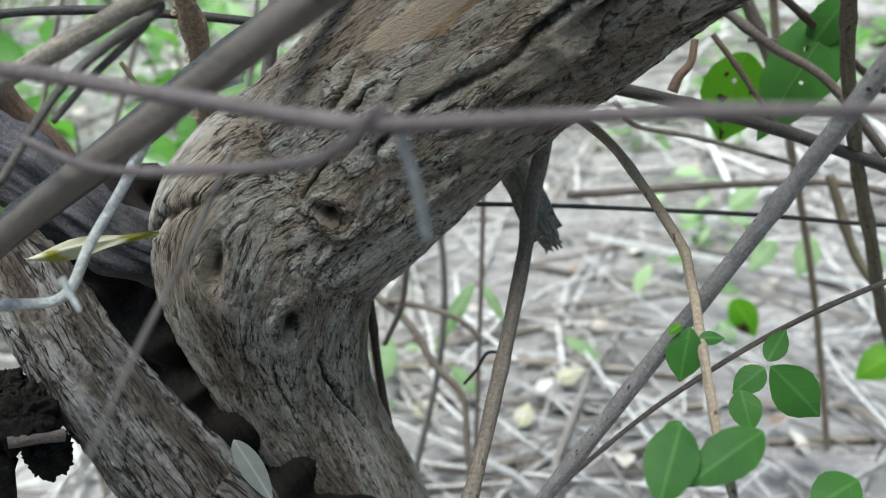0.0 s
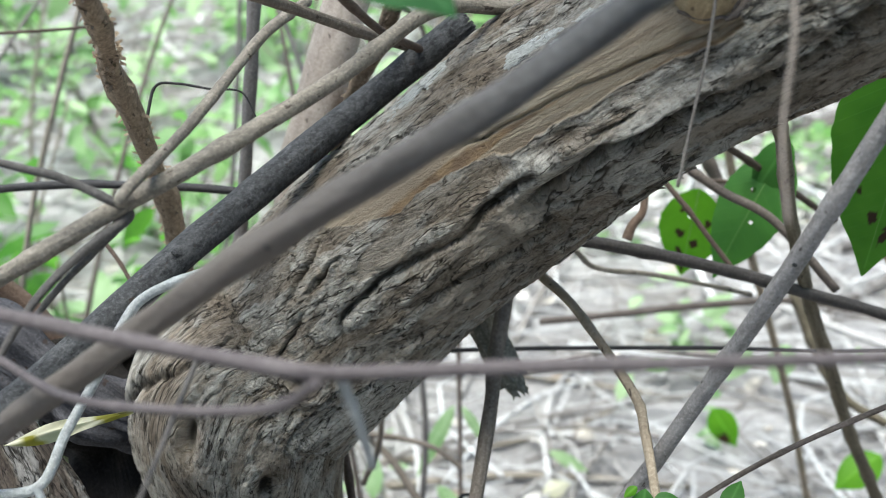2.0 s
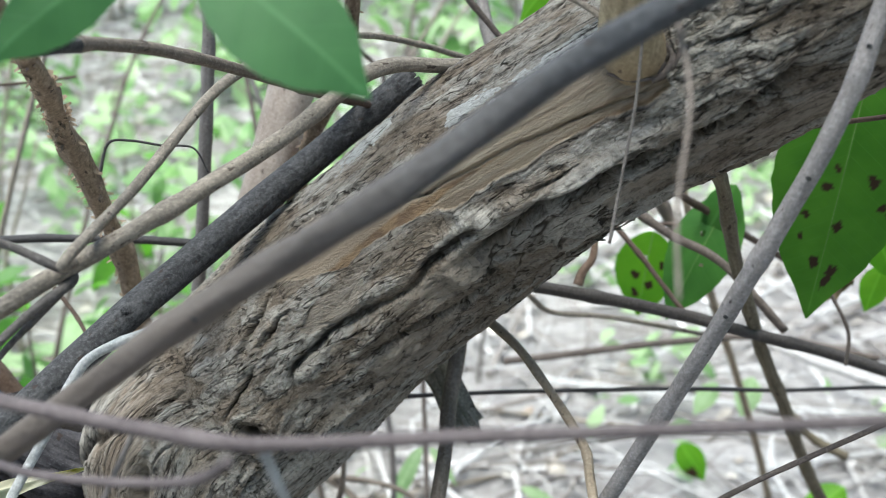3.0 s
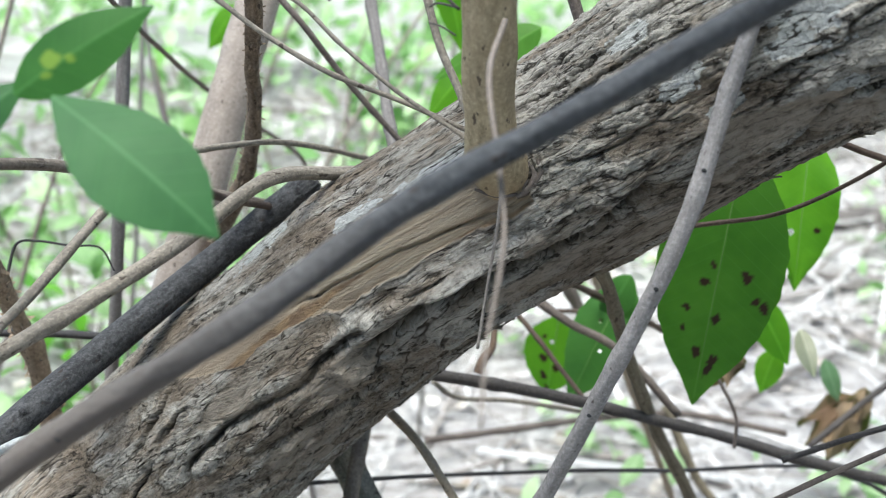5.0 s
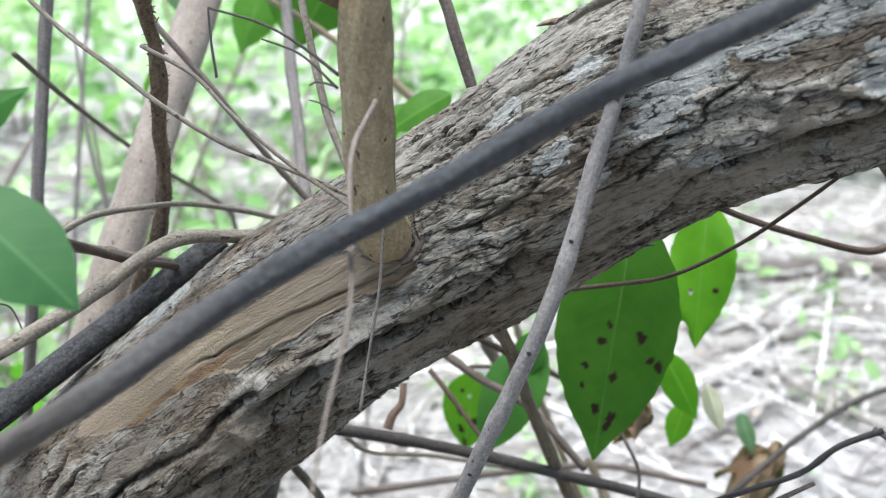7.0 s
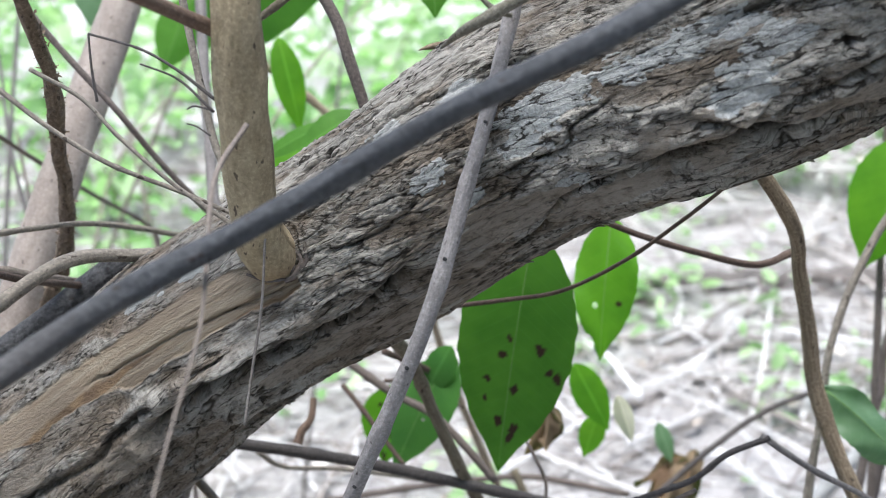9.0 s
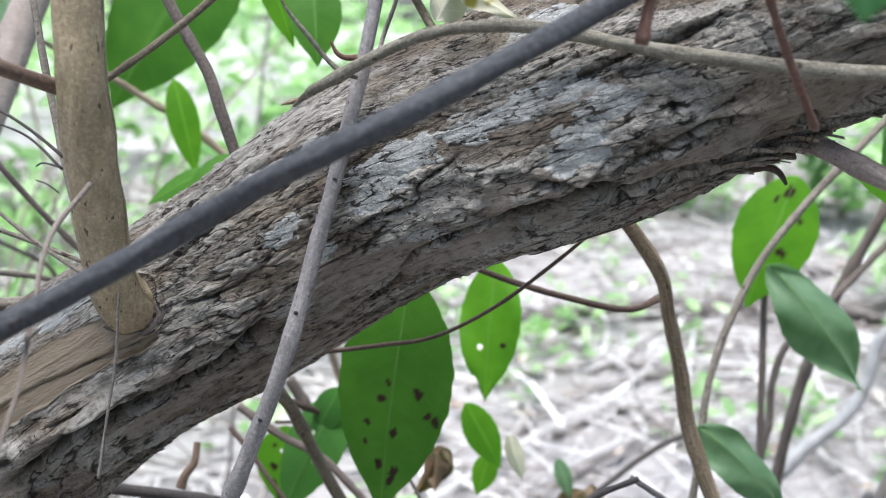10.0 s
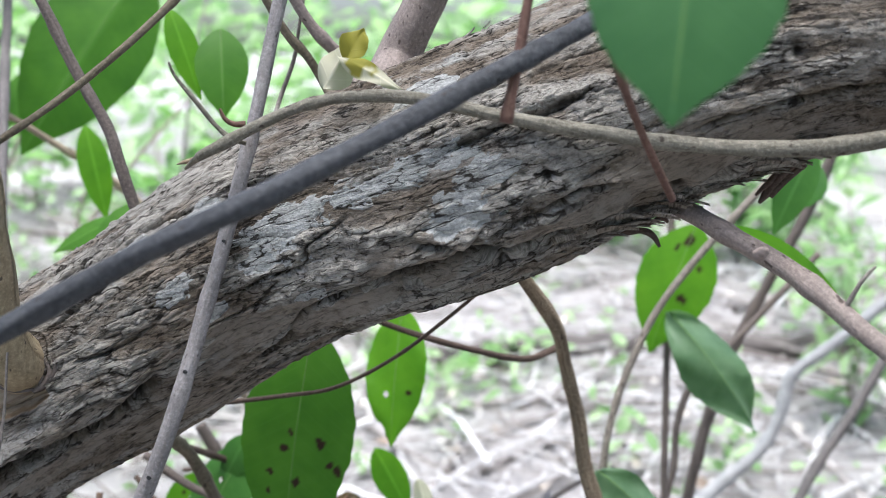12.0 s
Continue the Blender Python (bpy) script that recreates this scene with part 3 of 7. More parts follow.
# ---- the leaning tree ----
def barked(name, axis, around, spacing, parent, label, features=False, seed=3, size=1.0, bark=None):
    """A trunk or stem in cracked bark. features: the furrows, knots, bare strip and lichen of the main trunk, by length and angle."""
    path = resampled(catmull(axis, 24), spacing)
    s, side, up = sweep(path)
    n = len(path)
    th = np.linspace(0, 2 * np.pi, around, endpoint=False)
    if features:
        k = int(around * 0.84)
        th = np.r_[np.linspace(2.95, 6.2, k, endpoint=False), np.linspace(6.2, 2.95 + 2 * np.pi, around - k, endpoint=False)]
    S, T = np.repeat(s, around), np.tile(th, n)
    R = np.repeat(path[:, 3], around)
    rm = float(np.median(path[:, 3]))
    X = T * rm
    c, d = np.cos(T) * rm, np.sin(T) * rm
    # the grain bends round the knots and wanders a little
    bend = 0.004 * perlin(np.stack([S * 11, c * 16, d * 16], 1), seed + 30) + 0.0008 * perlin(np.stack([S * 40, c * 50, d * 50], 1), seed + 31)
    for a, b, depth, wide in KNOTS[:3] if features else ():
        near = np.hypot(S - a, (T - b) * R)
        bend = bend - 0.8 * (T - b) * R * np.exp(-(near / (2.4 * wide)) ** 2)
    G = (X + bend - 0.075 * S) / size

    def at(a, b, k):
        """Noise of a to the metre along the stem and b to the metre across."""
        return perlin(np.stack([S * a / size, c * b / size, d * b / size], 1), seed + k)

    def along(a, b, k):
        """The same, following the bent grain."""
        return perlin(np.stack([S * a / size, G * b, 0 * S + 0.37], 1), seed + k)

    low, mid, fine, grit = at(8, 24, 1), at(30, 70, 2), at(95, 190, 3), at(300, 420, 4)
    lump = at(6, 13, 5)
    # long rounded ribs, then the splits between the strips of bark
    rib = along(7, 46, 6)
    n1 = along(21, 112, 7) + 0.07 * fine + 0.05 * grit
    n2 = along(42, 220, 8) + 0.08 * fine + 0.06 * grit
    n3 = at(95, 75, 9) + 0.5 * n2 + 0.1 * grit
    open1 = step(at(14, 30, 10) + 0.4 * mid, -0.14, 0.10)
    open2 = step(at(16, 40, 11) + 0.35 * mid, -0.06, 0.16)
    open3 = step(at(22, 40, 12) + 0.3 * mid, -0.05, 0.2)
    gap1 = np.exp(-(n1 / 0.055) ** 2) * open1
    gap2 = np.exp(-(n2 / 0.085) ** 2) * open2
    gap3 = np.exp(-(n3 / 0.09) ** 2) * open3
    # thin layers that have broken off in ragged ledges
    layer = low + 0.6 * mid + 0.32 * fine + 0.12 * grit + 0.25 * n1
    ledge = sum(step(layer, v, v + 0.05) for v in (-0.30, 0.08, 0.42))
    coarse = np.full_like(S, 1.0 if features else 2.4)
    if features:
        coarse = 0.6 + 0.4 * step(S + 0.05 * low, 1.30, 1.46) + 0.35 * (1 - step(S + 0.04 * low, 0.98, 1.12)) + 0.25 * np.exp(-((T - 3.6) / 0.45) ** 2)
    big = np.clip(R / 0.075, 0.55, 1.1)
    h = big * (0.0042 * lump + 0.0022 * rib + coarse * (0.0008 * (ledge - 1.5) + 0.00040 * np.clip(n1 / 0.2, -1, 1) * open1 + 0.00025 * np.clip(n2 / 0.25, -1, 1) * open2))
    h -= big * coarse * (0.0012 * gap1 + 0.0006 * gap2 + 0.0004 * gap3)
    h += 0.00030 * fine + 0.00020 * grit
    # split: how far shade is painted into the gaps between strips
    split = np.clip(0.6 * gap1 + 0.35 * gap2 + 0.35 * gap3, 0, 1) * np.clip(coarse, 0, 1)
    pale, lichen, smooth = np.zeros_like(S), np.zeros_like(S), np.zeros_like(S)
    scab = np.zeros_like(S)
    if features:
        wig = 0.0026 * mid + 0.0014 * fine + 0.0006 * grit
        # parts worn to the smooth brown under-bark
        worn = at(9, 26, 41) + 0.30 * mid + 0.10 * fine
        worn = worn + 0.22 * step(T, 5.0, 5.5) * step(S, 1.4, 1.5)
        smooth = 0.8 * step(worn, 0.22, 0.40) * (0.12 + 0.88 * step(T, 4.7, 5.1))
        smooth = np.maximum(smooth, 0.30 * (1 - step(S + 0.03 * low, 1.0, 1.1)))
        for a, b, x, y in WORN:
            far = np.hypot((S - a) / x, (T - b) * 0.078 / y) + 0.35 * mid + 0.2 * fine
            smooth = np.maximum(smooth, 1 - step(far, 0.85, 1.05))
        h = h * (1 - smooth) + smooth * (0.0042 * lump + 0.0026 * rib - 0.0008 + 0.4 * wig * 0.5 - 0.0010 * gap1)
        split = split * (1 - 0.65 * smooth)
        for depth, width, line in FURROWS + FOLDS + CRACKS:
            ls, lt = [p for p, q in line], [q for p, q in line]
            lo, hi = min(ls), max(ls)
            m = (S > lo - 0.05) & (S < hi + 0.05) & (T > min(lt) - 0.6) & (T < max(lt) + 0.6)
            sm, tm = S[m], T[m]
            wander = 1.5 * wig[m] + 0.0016 * low[m]
            far = strip_distance(sm, tm + wander / 0.078, line, 0.078)
            ends = step(sm, lo - 0.012, lo + 0.02) * (1 - step(sm, hi - 0.02, hi + 0.012)) * np.clip(0.85 + 0.7 * mid[m] + 0.5 * low[m], 0.35, 1.1)
            thin = width * np.clip(0.95 + 0.5 * low[m], 0.6, 1.4)
            if hi - lo > 0.02:
                # the upper side stands proud over the split, the lower side falls away
                over = (np.interp(sm, ls, lt) - tm) * 0.078 if ls == sorted(ls) else 0 * sm
                h[m] += ends * depth * 0.6 * step(over, -0.4 * width, 0.8 * width) * np.exp(-(far / (5.0 * width)) ** 2)
            h[m] -= ends * 1.3 * depth * np.exp(-(far / thin) ** 2)
            # painted shade deepens towards the bottom of each furrow
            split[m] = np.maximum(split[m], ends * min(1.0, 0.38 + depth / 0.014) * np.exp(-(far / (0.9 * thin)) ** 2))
        # the bare strip below the young shoot
        upper = np.interp(S, *BARE_UPPER) + 1.2 * wig / 0.078
        lower = np.interp(S, *BARE_LOWER) + 1.3 * wig / 0.078
        inside = np.minimum(T - upper, lower - T) * 0.078
        inside = np.minimum(inside, np.minimum(S - 1.100, 1.404 - S))
        pale = step(inside, -0.0006, 0.0006)
        grain = perlin(np.stack([S * 12, G * 420, 0 * S], 1), 12)
        seam_line = np.interp(S, [1.20, 1.238, 1.276, 1.308, 1.336, 1.36, 1.39], [4.33, 4.37, 4.42, 4.44, 4.51, 4.57, 4.66]) + 0.8 * wig / 0.078
        off = (T - seam_line) * 0.078
        seam = np.exp(-(off / 0.0009) ** 2) * step(S, 1.20, 1.24) * (1 - step(S, 1.385, 1.40))
        h = h * (1 - pale) + pale * (-0.0016 + 0.0042 * lump + 0.0012 * rib + 0.00022 * grain - 0.0022 * seam - 0.0016 * step(off, -0.0005, 0.0005) * step(S, 1.2, 1.25))
        split = np.maximum(split * (1 - pale), 0.75 * np.exp(-(((lower - T) * 0.078 + 0.001) / 0.0014) ** 2) * step(mid, -0.25, 0.1) * step(S, 1.10, 1.12) * (1 - step(S, 1.39, 1.41))) + pale * (0.6 * seam * step(mid + low, -0.1, 0.3) + 0.5 * np.exp(-(at(10, 170, 13) / 0.035) ** 2) * step(mid, 0.12, 0.3))
        scab = pale * np.clip(step(off, 0.0005, 0.004) * step(at(9, 70, 14) + 0.4 * mid, -0.05, 0.15) + 1 - step(np.hypot((S - 1.184) / 0.016, (T - 4.50) * 0.078 / 0.008) + 0.3 * mid, 0.8, 1.0), 0, 1)
        for a, b, depth, wide in KNOTS:
            far = np.hypot((S - a) * 0.8, (T - b) * R) * (1 + 0.22 * np.sin(2 * np.arctan2((T - b) * R, S - a) + a * 40)) + 0.4 * wig
            h += -depth * np.exp(-(far / wide) ** 2) + 0.25 * depth * np.exp(-((far - 2.2 * wide) / (1.1 * wide)) ** 2)
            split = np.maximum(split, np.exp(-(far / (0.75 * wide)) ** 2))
        for a, b, x, y in LICHEN:
            far = np.hypot((S - a) / x, (T - b) * 0.078 / y) + 0.60 * mid + 0.45 * fine + 0.25 * grit + 0.16 * np.sign(n1) * open1
            lichen = np.maximum(lichen, 1 - step(far, 0.6, 1.1))
        dust = at(15, 34, 42) + 0.4 * mid + 0.25 * fine
        lichen = np.maximum(lichen, 0.42 * step(dust, 0.10, 0.45) * step(S, 1.22, 1.42) * (1 - 0.8 * step(T, 5.0, 5.35)))
        lichen *= (1 - pale) * (1 - 0.9 * smooth)
        # under the crusts the bark lies flatter, with fewer splits
        flat = step(lichen, 0.45, 0.9)
        h = h * (1 - 0.5 * flat) + 0.5 * flat * (0.0042 * lump + 0.0022 * rib + 0.0012 + 0.00025 * grit)
        split *= 1 - 0.6 * flat
        # plates broken off one below the other towards the lower edge
        down = T + 0.30 * low + 0.16 * mid + 0.07 * fine + 0.9 * (S - 1.15)
        below = step(S + 0.02 * low, 0.97, 1.06) * (1 - step(S + 0.03 * mid, 1.36, 1.46))
        h += 0.0060 * below * step(down, 4.75, 5.2)
        for v in (5.22, 5.46, 5.68, 5.88):
            h -= 0.0021 * below * step(down, v, v + 0.035)
            h += 0.0016 * below * np.exp(-((v - down) / 0.10) ** 2) * (down < v)
            # shade put into the colour along the foot of each ledge
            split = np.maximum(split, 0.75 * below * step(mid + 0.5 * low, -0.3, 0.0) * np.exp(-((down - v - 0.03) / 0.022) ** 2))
        # the underside, in long loose strands of inner bark
        under = step(T + 0.12 * low, 5.35, 5.75) * step(S, 1.0, 1.2)
        strand = along(7, 120, 51) + 0.3 * along(16, 260, 52)
        h += under * (0.0016 * (step(strand, -0.25, -0.10) + step(strand, 0.05, 0.20) - 1.0))
        split = np.maximum(split, 0.75 * under * np.exp(-((strand - 0.13) / 0.05) ** 2) * step(mid + low, -0.35, 0.1))
        h += 0.007 * np.exp(-((S - 1.26) / 0.06) ** 2) * np.exp(-((T - 3.15) / 0.38) ** 2)
        h += 0.006 * np.exp(-((S - 0.93) / 0.05) ** 2) * np.exp(-((T - 4.3) / 0.8) ** 2)
        # the swollen, wrinkled collar at the foot of the shoot
        far = np.hypot(S - 1.392, (T - 4.36) * 0.078)
        wrinkle = np.sin(far * 1300 + 5.0 * mid + 4.0 * low)
        beside = step(S, 1.394, 1.408)
        h += 0.0045 * np.exp(-((far - 0.012) / 0.014) ** 2) + 0.0008 * beside * wrinkle * np.exp(-((far - 0.024) / 0.008) ** 2)
        split = np.maximum(split, 0.8 * beside * step(wrinkle, 0.3, 0.9) * np.exp(-((far - 0.024) / 0.007) ** 2))
    rad = R + h
    ring = np.cos(T)[:, None] * np.repeat(side, around, 0) + np.sin(T)[:, None] * np.repeat(up, around, 0)
    verts = np.repeat(path[:, :3], around, 0) + rad[:, None] * ring
    faces = grid_faces(n, around).tolist()
    faces += [list(range(around - 1, -1, -1)), list(range((n - 1) * around, n * around))]
    tone = np.clip(0.5 + 0.20 * (ledge - 1.5) + 0.22 * np.clip(n1 / 0.3, -1, 1) + 0.2 * low + 0.15 * mid, 0, 1)
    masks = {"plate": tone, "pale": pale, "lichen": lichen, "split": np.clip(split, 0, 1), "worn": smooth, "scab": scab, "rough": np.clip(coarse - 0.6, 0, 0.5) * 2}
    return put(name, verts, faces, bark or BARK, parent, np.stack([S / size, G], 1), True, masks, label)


# (depth, width, line of (length along, angle)) of the long furrows
FURROWS = [
    (0.0062, 0.0034, [(1.054, 4.90), (1.072, 4.77), (1.11, 4.76), (1.142, 4.83), (1.166, 4.89), (1.184, 4.91), (1.202, 4.86), (1.24, 4.87), (1.28, 4.86)]),
    (0.0075, 0.0030, [(1.13, 5.14), (1.168, 5.20), (1.184, 5.27), (1.208, 5.28), (1.228, 5.30), (1.252, 5.36)]),
    (0.0150, 0.0046, [(1.25, 5.02), (1.318, 5.00), (1.346, 5.10), (1.368, 5.10), (1.40, 5.17), (1.425, 5.20), (1.446, 5.16), (1.472, 5.09)]),
    (0.0080, 0.0030, [(1.562, 5.36), (1.586, 5.24), (1.630, 5.22), (1.654, 5.21)]),
    (0.0150, 0.0070, [(1.645, 5.24), (1.674, 5.28), (1.69, 5.30), (1.714, 5.30), (1.726, 5.41), (1.748, 5.44), (1.78, 5.56), (1.82, 5.66), (1.88, 5.6)]),
    (0.0070, 0.0028, [(1.475, 5.60), (1.495, 5.57), (1.517, 5.50), (1.54, 5.46), (1.57, 5.40)]),
]
# of the shallower ledges
FOLDS = [
    (0.0042, 0.0017, [(1.552, 4.82), (1.577, 4.83), (1.606, 4.87), (1.615, 4.78), (1.632, 4.73), (1.652, 4.60)]),
    (0.0050, 0.0020, [(1.68, 4.97), (1.697, 5.09), (1.706, 5.20), (1.724, 5.05)]),
    (0.0025, 0.0016, [(1.46, 3.98), (1.53, 3.95), (1.57, 4.08), (1.62, 4.14)]),
    (0.0045, 0.0022, [(0.905, 3.45), (0.926, 3.9), (0.936, 4.21), (0.952, 4.36)]),
    (0.0070, 0.0028, [(0.742, 5.73), (0.768, 5.63), (0.814, 5.42), (0.846, 5.36)]),
    (0.0060, 0.0024, [(1.866, 5.04), (1.90, 5.08), (1.926, 5.10), (1.96, 5.13), (2.02, 5.1)]),
    (0.0050, 0.0020, [(1.728, 5.13), (1.756, 5.13), (1.788, 5.13), (1.818, 5.25)]),
    (0.0050, 0.0020, [(1.566, 5.58), (1.614, 5.55), (1.648, 5.64), (1.68, 5.88)]),
    (0.0050, 0.0022, [(1.70, 4.46), (1.76, 4.44), (1.82, 4.52)]),
    (0.0060, 0.0024, [(1.28, 5.56), (1.32, 5.66), (1.37, 5.72), (1.42, 5.70)]),
    (0.0055, 0.0022, [(1.148, 5.85), (1.172, 5.84), (1.228, 5.74), (1.27, 5.70)]),
]
# and of single cracks
CRACKS = [
    (0.0051, 0.0014, [(0.990, 4.67), (1.014, 4.63), (1.046, 4.56)]), (0.0042, 0.0013, [(0.950, 4.32), (0.978, 4.28)]),
    (0.0051, 0.0013, [(1.038, 4.40), (1.058, 4.31), (1.076, 4.27), (1.094, 4.14)]), (0.0042, 0.0012, [(1.058, 4.46), (1.076, 4.44), (1.10, 4.45)]),
    (0.0047, 0.0013, [(1.318, 4.84), (1.33, 4.86), (1.346, 4.87)]), (0.0038, 0.0011, [(0.924, 4.55), (0.936, 4.56), (0.948, 4.55)]),
    (0.0038, 0.0013, [(0.838, 4.53), (0.864, 4.61), (0.886, 4.80)]), (0.0032, 0.0011, [(0.905, 5.24), (0.984, 5.20), (1.04, 5.19)]),
    (0.0032, 0.0011, [(0.80, 4.30), (0.85, 4.36), (0.89, 4.34)]), (0.0032, 0.0011, [(0.76, 4.90), (0.82, 4.86), (0.86, 4.90)]),
    (0.0038, 0.0011, [(1.49, 4.96), (1.54, 4.98), (1.58, 4.97)]), (0.0032, 0.0011, [(1.50, 4.70), (1.53, 4.68), (1.56, 4.70)]),
    (0.0038, 0.0011, [(1.43, 4.62), (1.46, 4.66), (1.50, 4.64)]), (0.0038, 0.0011, [(1.42, 4.20), (1.46, 4.16), (1.52, 4.18)]),
]
# the bare strip: its upper and lower edge
BARE_UPPER = ([1.098, 1.112, 1.16, 1.222, 1.296, 1.342, 1.372, 1.41], [4.12, 4.02, 4.09, 4.13, 4.21, 4.23, 4.28, 4.42])
BARE_LOWER = ([1.098, 1.112, 1.152, 1.17, 1.19, 1.222, 1.26, 1.30, 1.362, 1.388, 1.41], [4.14, 4.24, 4.45, 4.42, 4.46, 4.50, 4.62, 4.63, 4.68, 4.74, 4.70])
KNOTS = [(0.920, 4.49, 0.013, 0.0075), (0.882, 5.10, 0.012, 0.0070), (1.000, 4.91, 0.013, 0.0070), (1.768, 4.92, 0.006, 0.0032), (1.843, 5.46, 0.006, 0.004), (1.936, 4.72, 0.008, 0.004)]
# patches of smooth under-bark, then of lichen: length along, angle, half length, half width
WORN = [(1.225, 5.06, 0.05, 0.012), (1.545, 5.20, 0.05, 0.012), (1.61, 5.40, 0.05, 0.010), (1.13, 4.62, 0.03, 0.010), (1.69, 5.16, 0.03, 0.006), (1.38, 5.36, 0.05, 0.007), (1.78, 5.32, 0.05, 0.009)]
LICHEN = [(1.604, 4.60, 0.032, 0.017), (1.58, 4.68, 0.024, 0.009), (1.618, 4.53, 0.016, 0.008), (1.608, 4.41, 0.01, 0.005), (1.516, 4.52, 0.018, 0.007), (1.524, 4.87, 0.018, 0.006), (1.706, 4.47, 0.028, 0.010), (1.672, 4.47, 0.026, 0.009),
          (1.712, 4.91, 0.026, 0.012), (1.71, 5.16, 0.01, 0.005), (1.74, 4.7, 0.024, 0.009), (1.306, 3.97, 0.024, 0.01), (1.37, 4.05, 0.03, 0.008), (1.507, 4.0, 0.02, 0.009), (1.564, 4.08, 0.02, 0.008), (1.72, 3.9, 0.02, 0.008), (1.6, 5.12, 0.018, 0.005), (1.2, 3.45, 0.03, 0.012)]

tree = thing("leaning_tree", (0, 0, 0), "leaning tree with rough flaky grey-brown bark and bare strip", "tree")
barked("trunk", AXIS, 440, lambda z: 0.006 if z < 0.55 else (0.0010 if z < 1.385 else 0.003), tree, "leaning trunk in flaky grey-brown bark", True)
barked("second_stem", [(-0.05, 0.61, -0.06, 0.060), (-0.09, 0.56, 0.35, 0.046), (-0.135, 0.508, 0.660, 0.040), (-0.166, 0.507, 0.725, 0.037), (-0.203, 0.526, 0.765, 0.033),
       (-0.243, 0.555, 0.798, 0.031), (-0.281, 0.588, 0.839, 0.029), (-0.312, 0.611, 0.861, 0.018)], 170, lambda z: 0.008 if z < 0.6 else 0.0013, tree, "broken second stem with peeling grey bark", seed=17, size=1.25, bark=BARK_SHADED)
# fills the gap in the fork; the hollow's shade is in its black colour
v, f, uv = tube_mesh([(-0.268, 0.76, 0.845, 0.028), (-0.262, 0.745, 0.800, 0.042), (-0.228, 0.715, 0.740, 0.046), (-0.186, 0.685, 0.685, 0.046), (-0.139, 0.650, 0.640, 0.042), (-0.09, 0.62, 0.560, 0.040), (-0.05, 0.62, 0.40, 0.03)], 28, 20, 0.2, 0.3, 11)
put("hollow_core", v, f, MATS["ROT"], tree, uv, label="rotten wood in the hollow fork, blackened for its shade")
v, f, uv = tube_mesh([(-0.351, 0.675, 0.909, 0.024), (-0.298, 0.659, 0.878, 0.024), (-0.269, 0.658, 0.856, 0.023), (-0.228, 0.663, 0.823, 0.022), (-0.17, 0.68, 0.80, 0.02)], 48, 30, 0.15, 0.18, 21, 0.55)
put("dead_limb", v, f, MATS["DEAD"], tree, uv, label="weathered blue-grey dead limb")


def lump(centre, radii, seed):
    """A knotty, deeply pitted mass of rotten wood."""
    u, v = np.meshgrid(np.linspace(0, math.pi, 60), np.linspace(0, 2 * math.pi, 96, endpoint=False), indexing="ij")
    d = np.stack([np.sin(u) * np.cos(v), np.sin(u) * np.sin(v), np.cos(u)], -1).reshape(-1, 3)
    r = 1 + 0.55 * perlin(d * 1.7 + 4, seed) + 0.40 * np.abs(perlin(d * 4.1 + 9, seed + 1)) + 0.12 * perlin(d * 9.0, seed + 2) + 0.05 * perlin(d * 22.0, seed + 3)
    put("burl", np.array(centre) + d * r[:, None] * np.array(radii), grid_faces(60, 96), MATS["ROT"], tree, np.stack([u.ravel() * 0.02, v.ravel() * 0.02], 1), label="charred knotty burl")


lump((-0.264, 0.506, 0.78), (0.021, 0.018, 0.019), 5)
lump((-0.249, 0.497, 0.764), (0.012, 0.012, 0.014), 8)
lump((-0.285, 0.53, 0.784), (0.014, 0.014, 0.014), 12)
twig("stub", [(-0.234, 0.492, 0.781, 0.004), (-0.248, 0.483, 0.786, 0.0028), (-0.261, 0.476, 0.788, 0.003)], "BROWNG", tree, "short broken grey stub", 12, 0.5, 0.35, 0.6)
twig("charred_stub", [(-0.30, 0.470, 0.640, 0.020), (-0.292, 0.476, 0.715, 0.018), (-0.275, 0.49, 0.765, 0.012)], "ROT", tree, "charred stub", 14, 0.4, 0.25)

# bark wrinkled up round the foot of the young shoot
for rows in (
    [(0.1895, 0.5370, 1.1523, 0.0011), (0.1931, 0.5343, 1.1444, 0.0019), (0.1884, 0.5336, 1.1360, 0.0019), (0.1818, 0.5343, 1.1319, 0.0011)],
    [(0.1953, 0.5359, 1.1542, 0.0010), (0.1968, 0.5338, 1.1466, 0.0016), (0.1925, 0.5329, 1.1378, 0.0010)],
    [(0.1575, 0.5415, 1.1359, 0.0008), (0.1703, 0.5374, 1.1324, 0.0014), (0.1826, 0.5345, 1.1333, 0.0008)],
    [(0.1853, 0.5371, 1.1479, 0.0008), (0.1879, 0.5349, 1.1414, 0.0014), (0.1855, 0.5342, 1.1356, 0.0008)],
):
    twig("bark_ridge", rows, "BROWNG", tree, "", 10, 0.3, 0.2, 0.5)


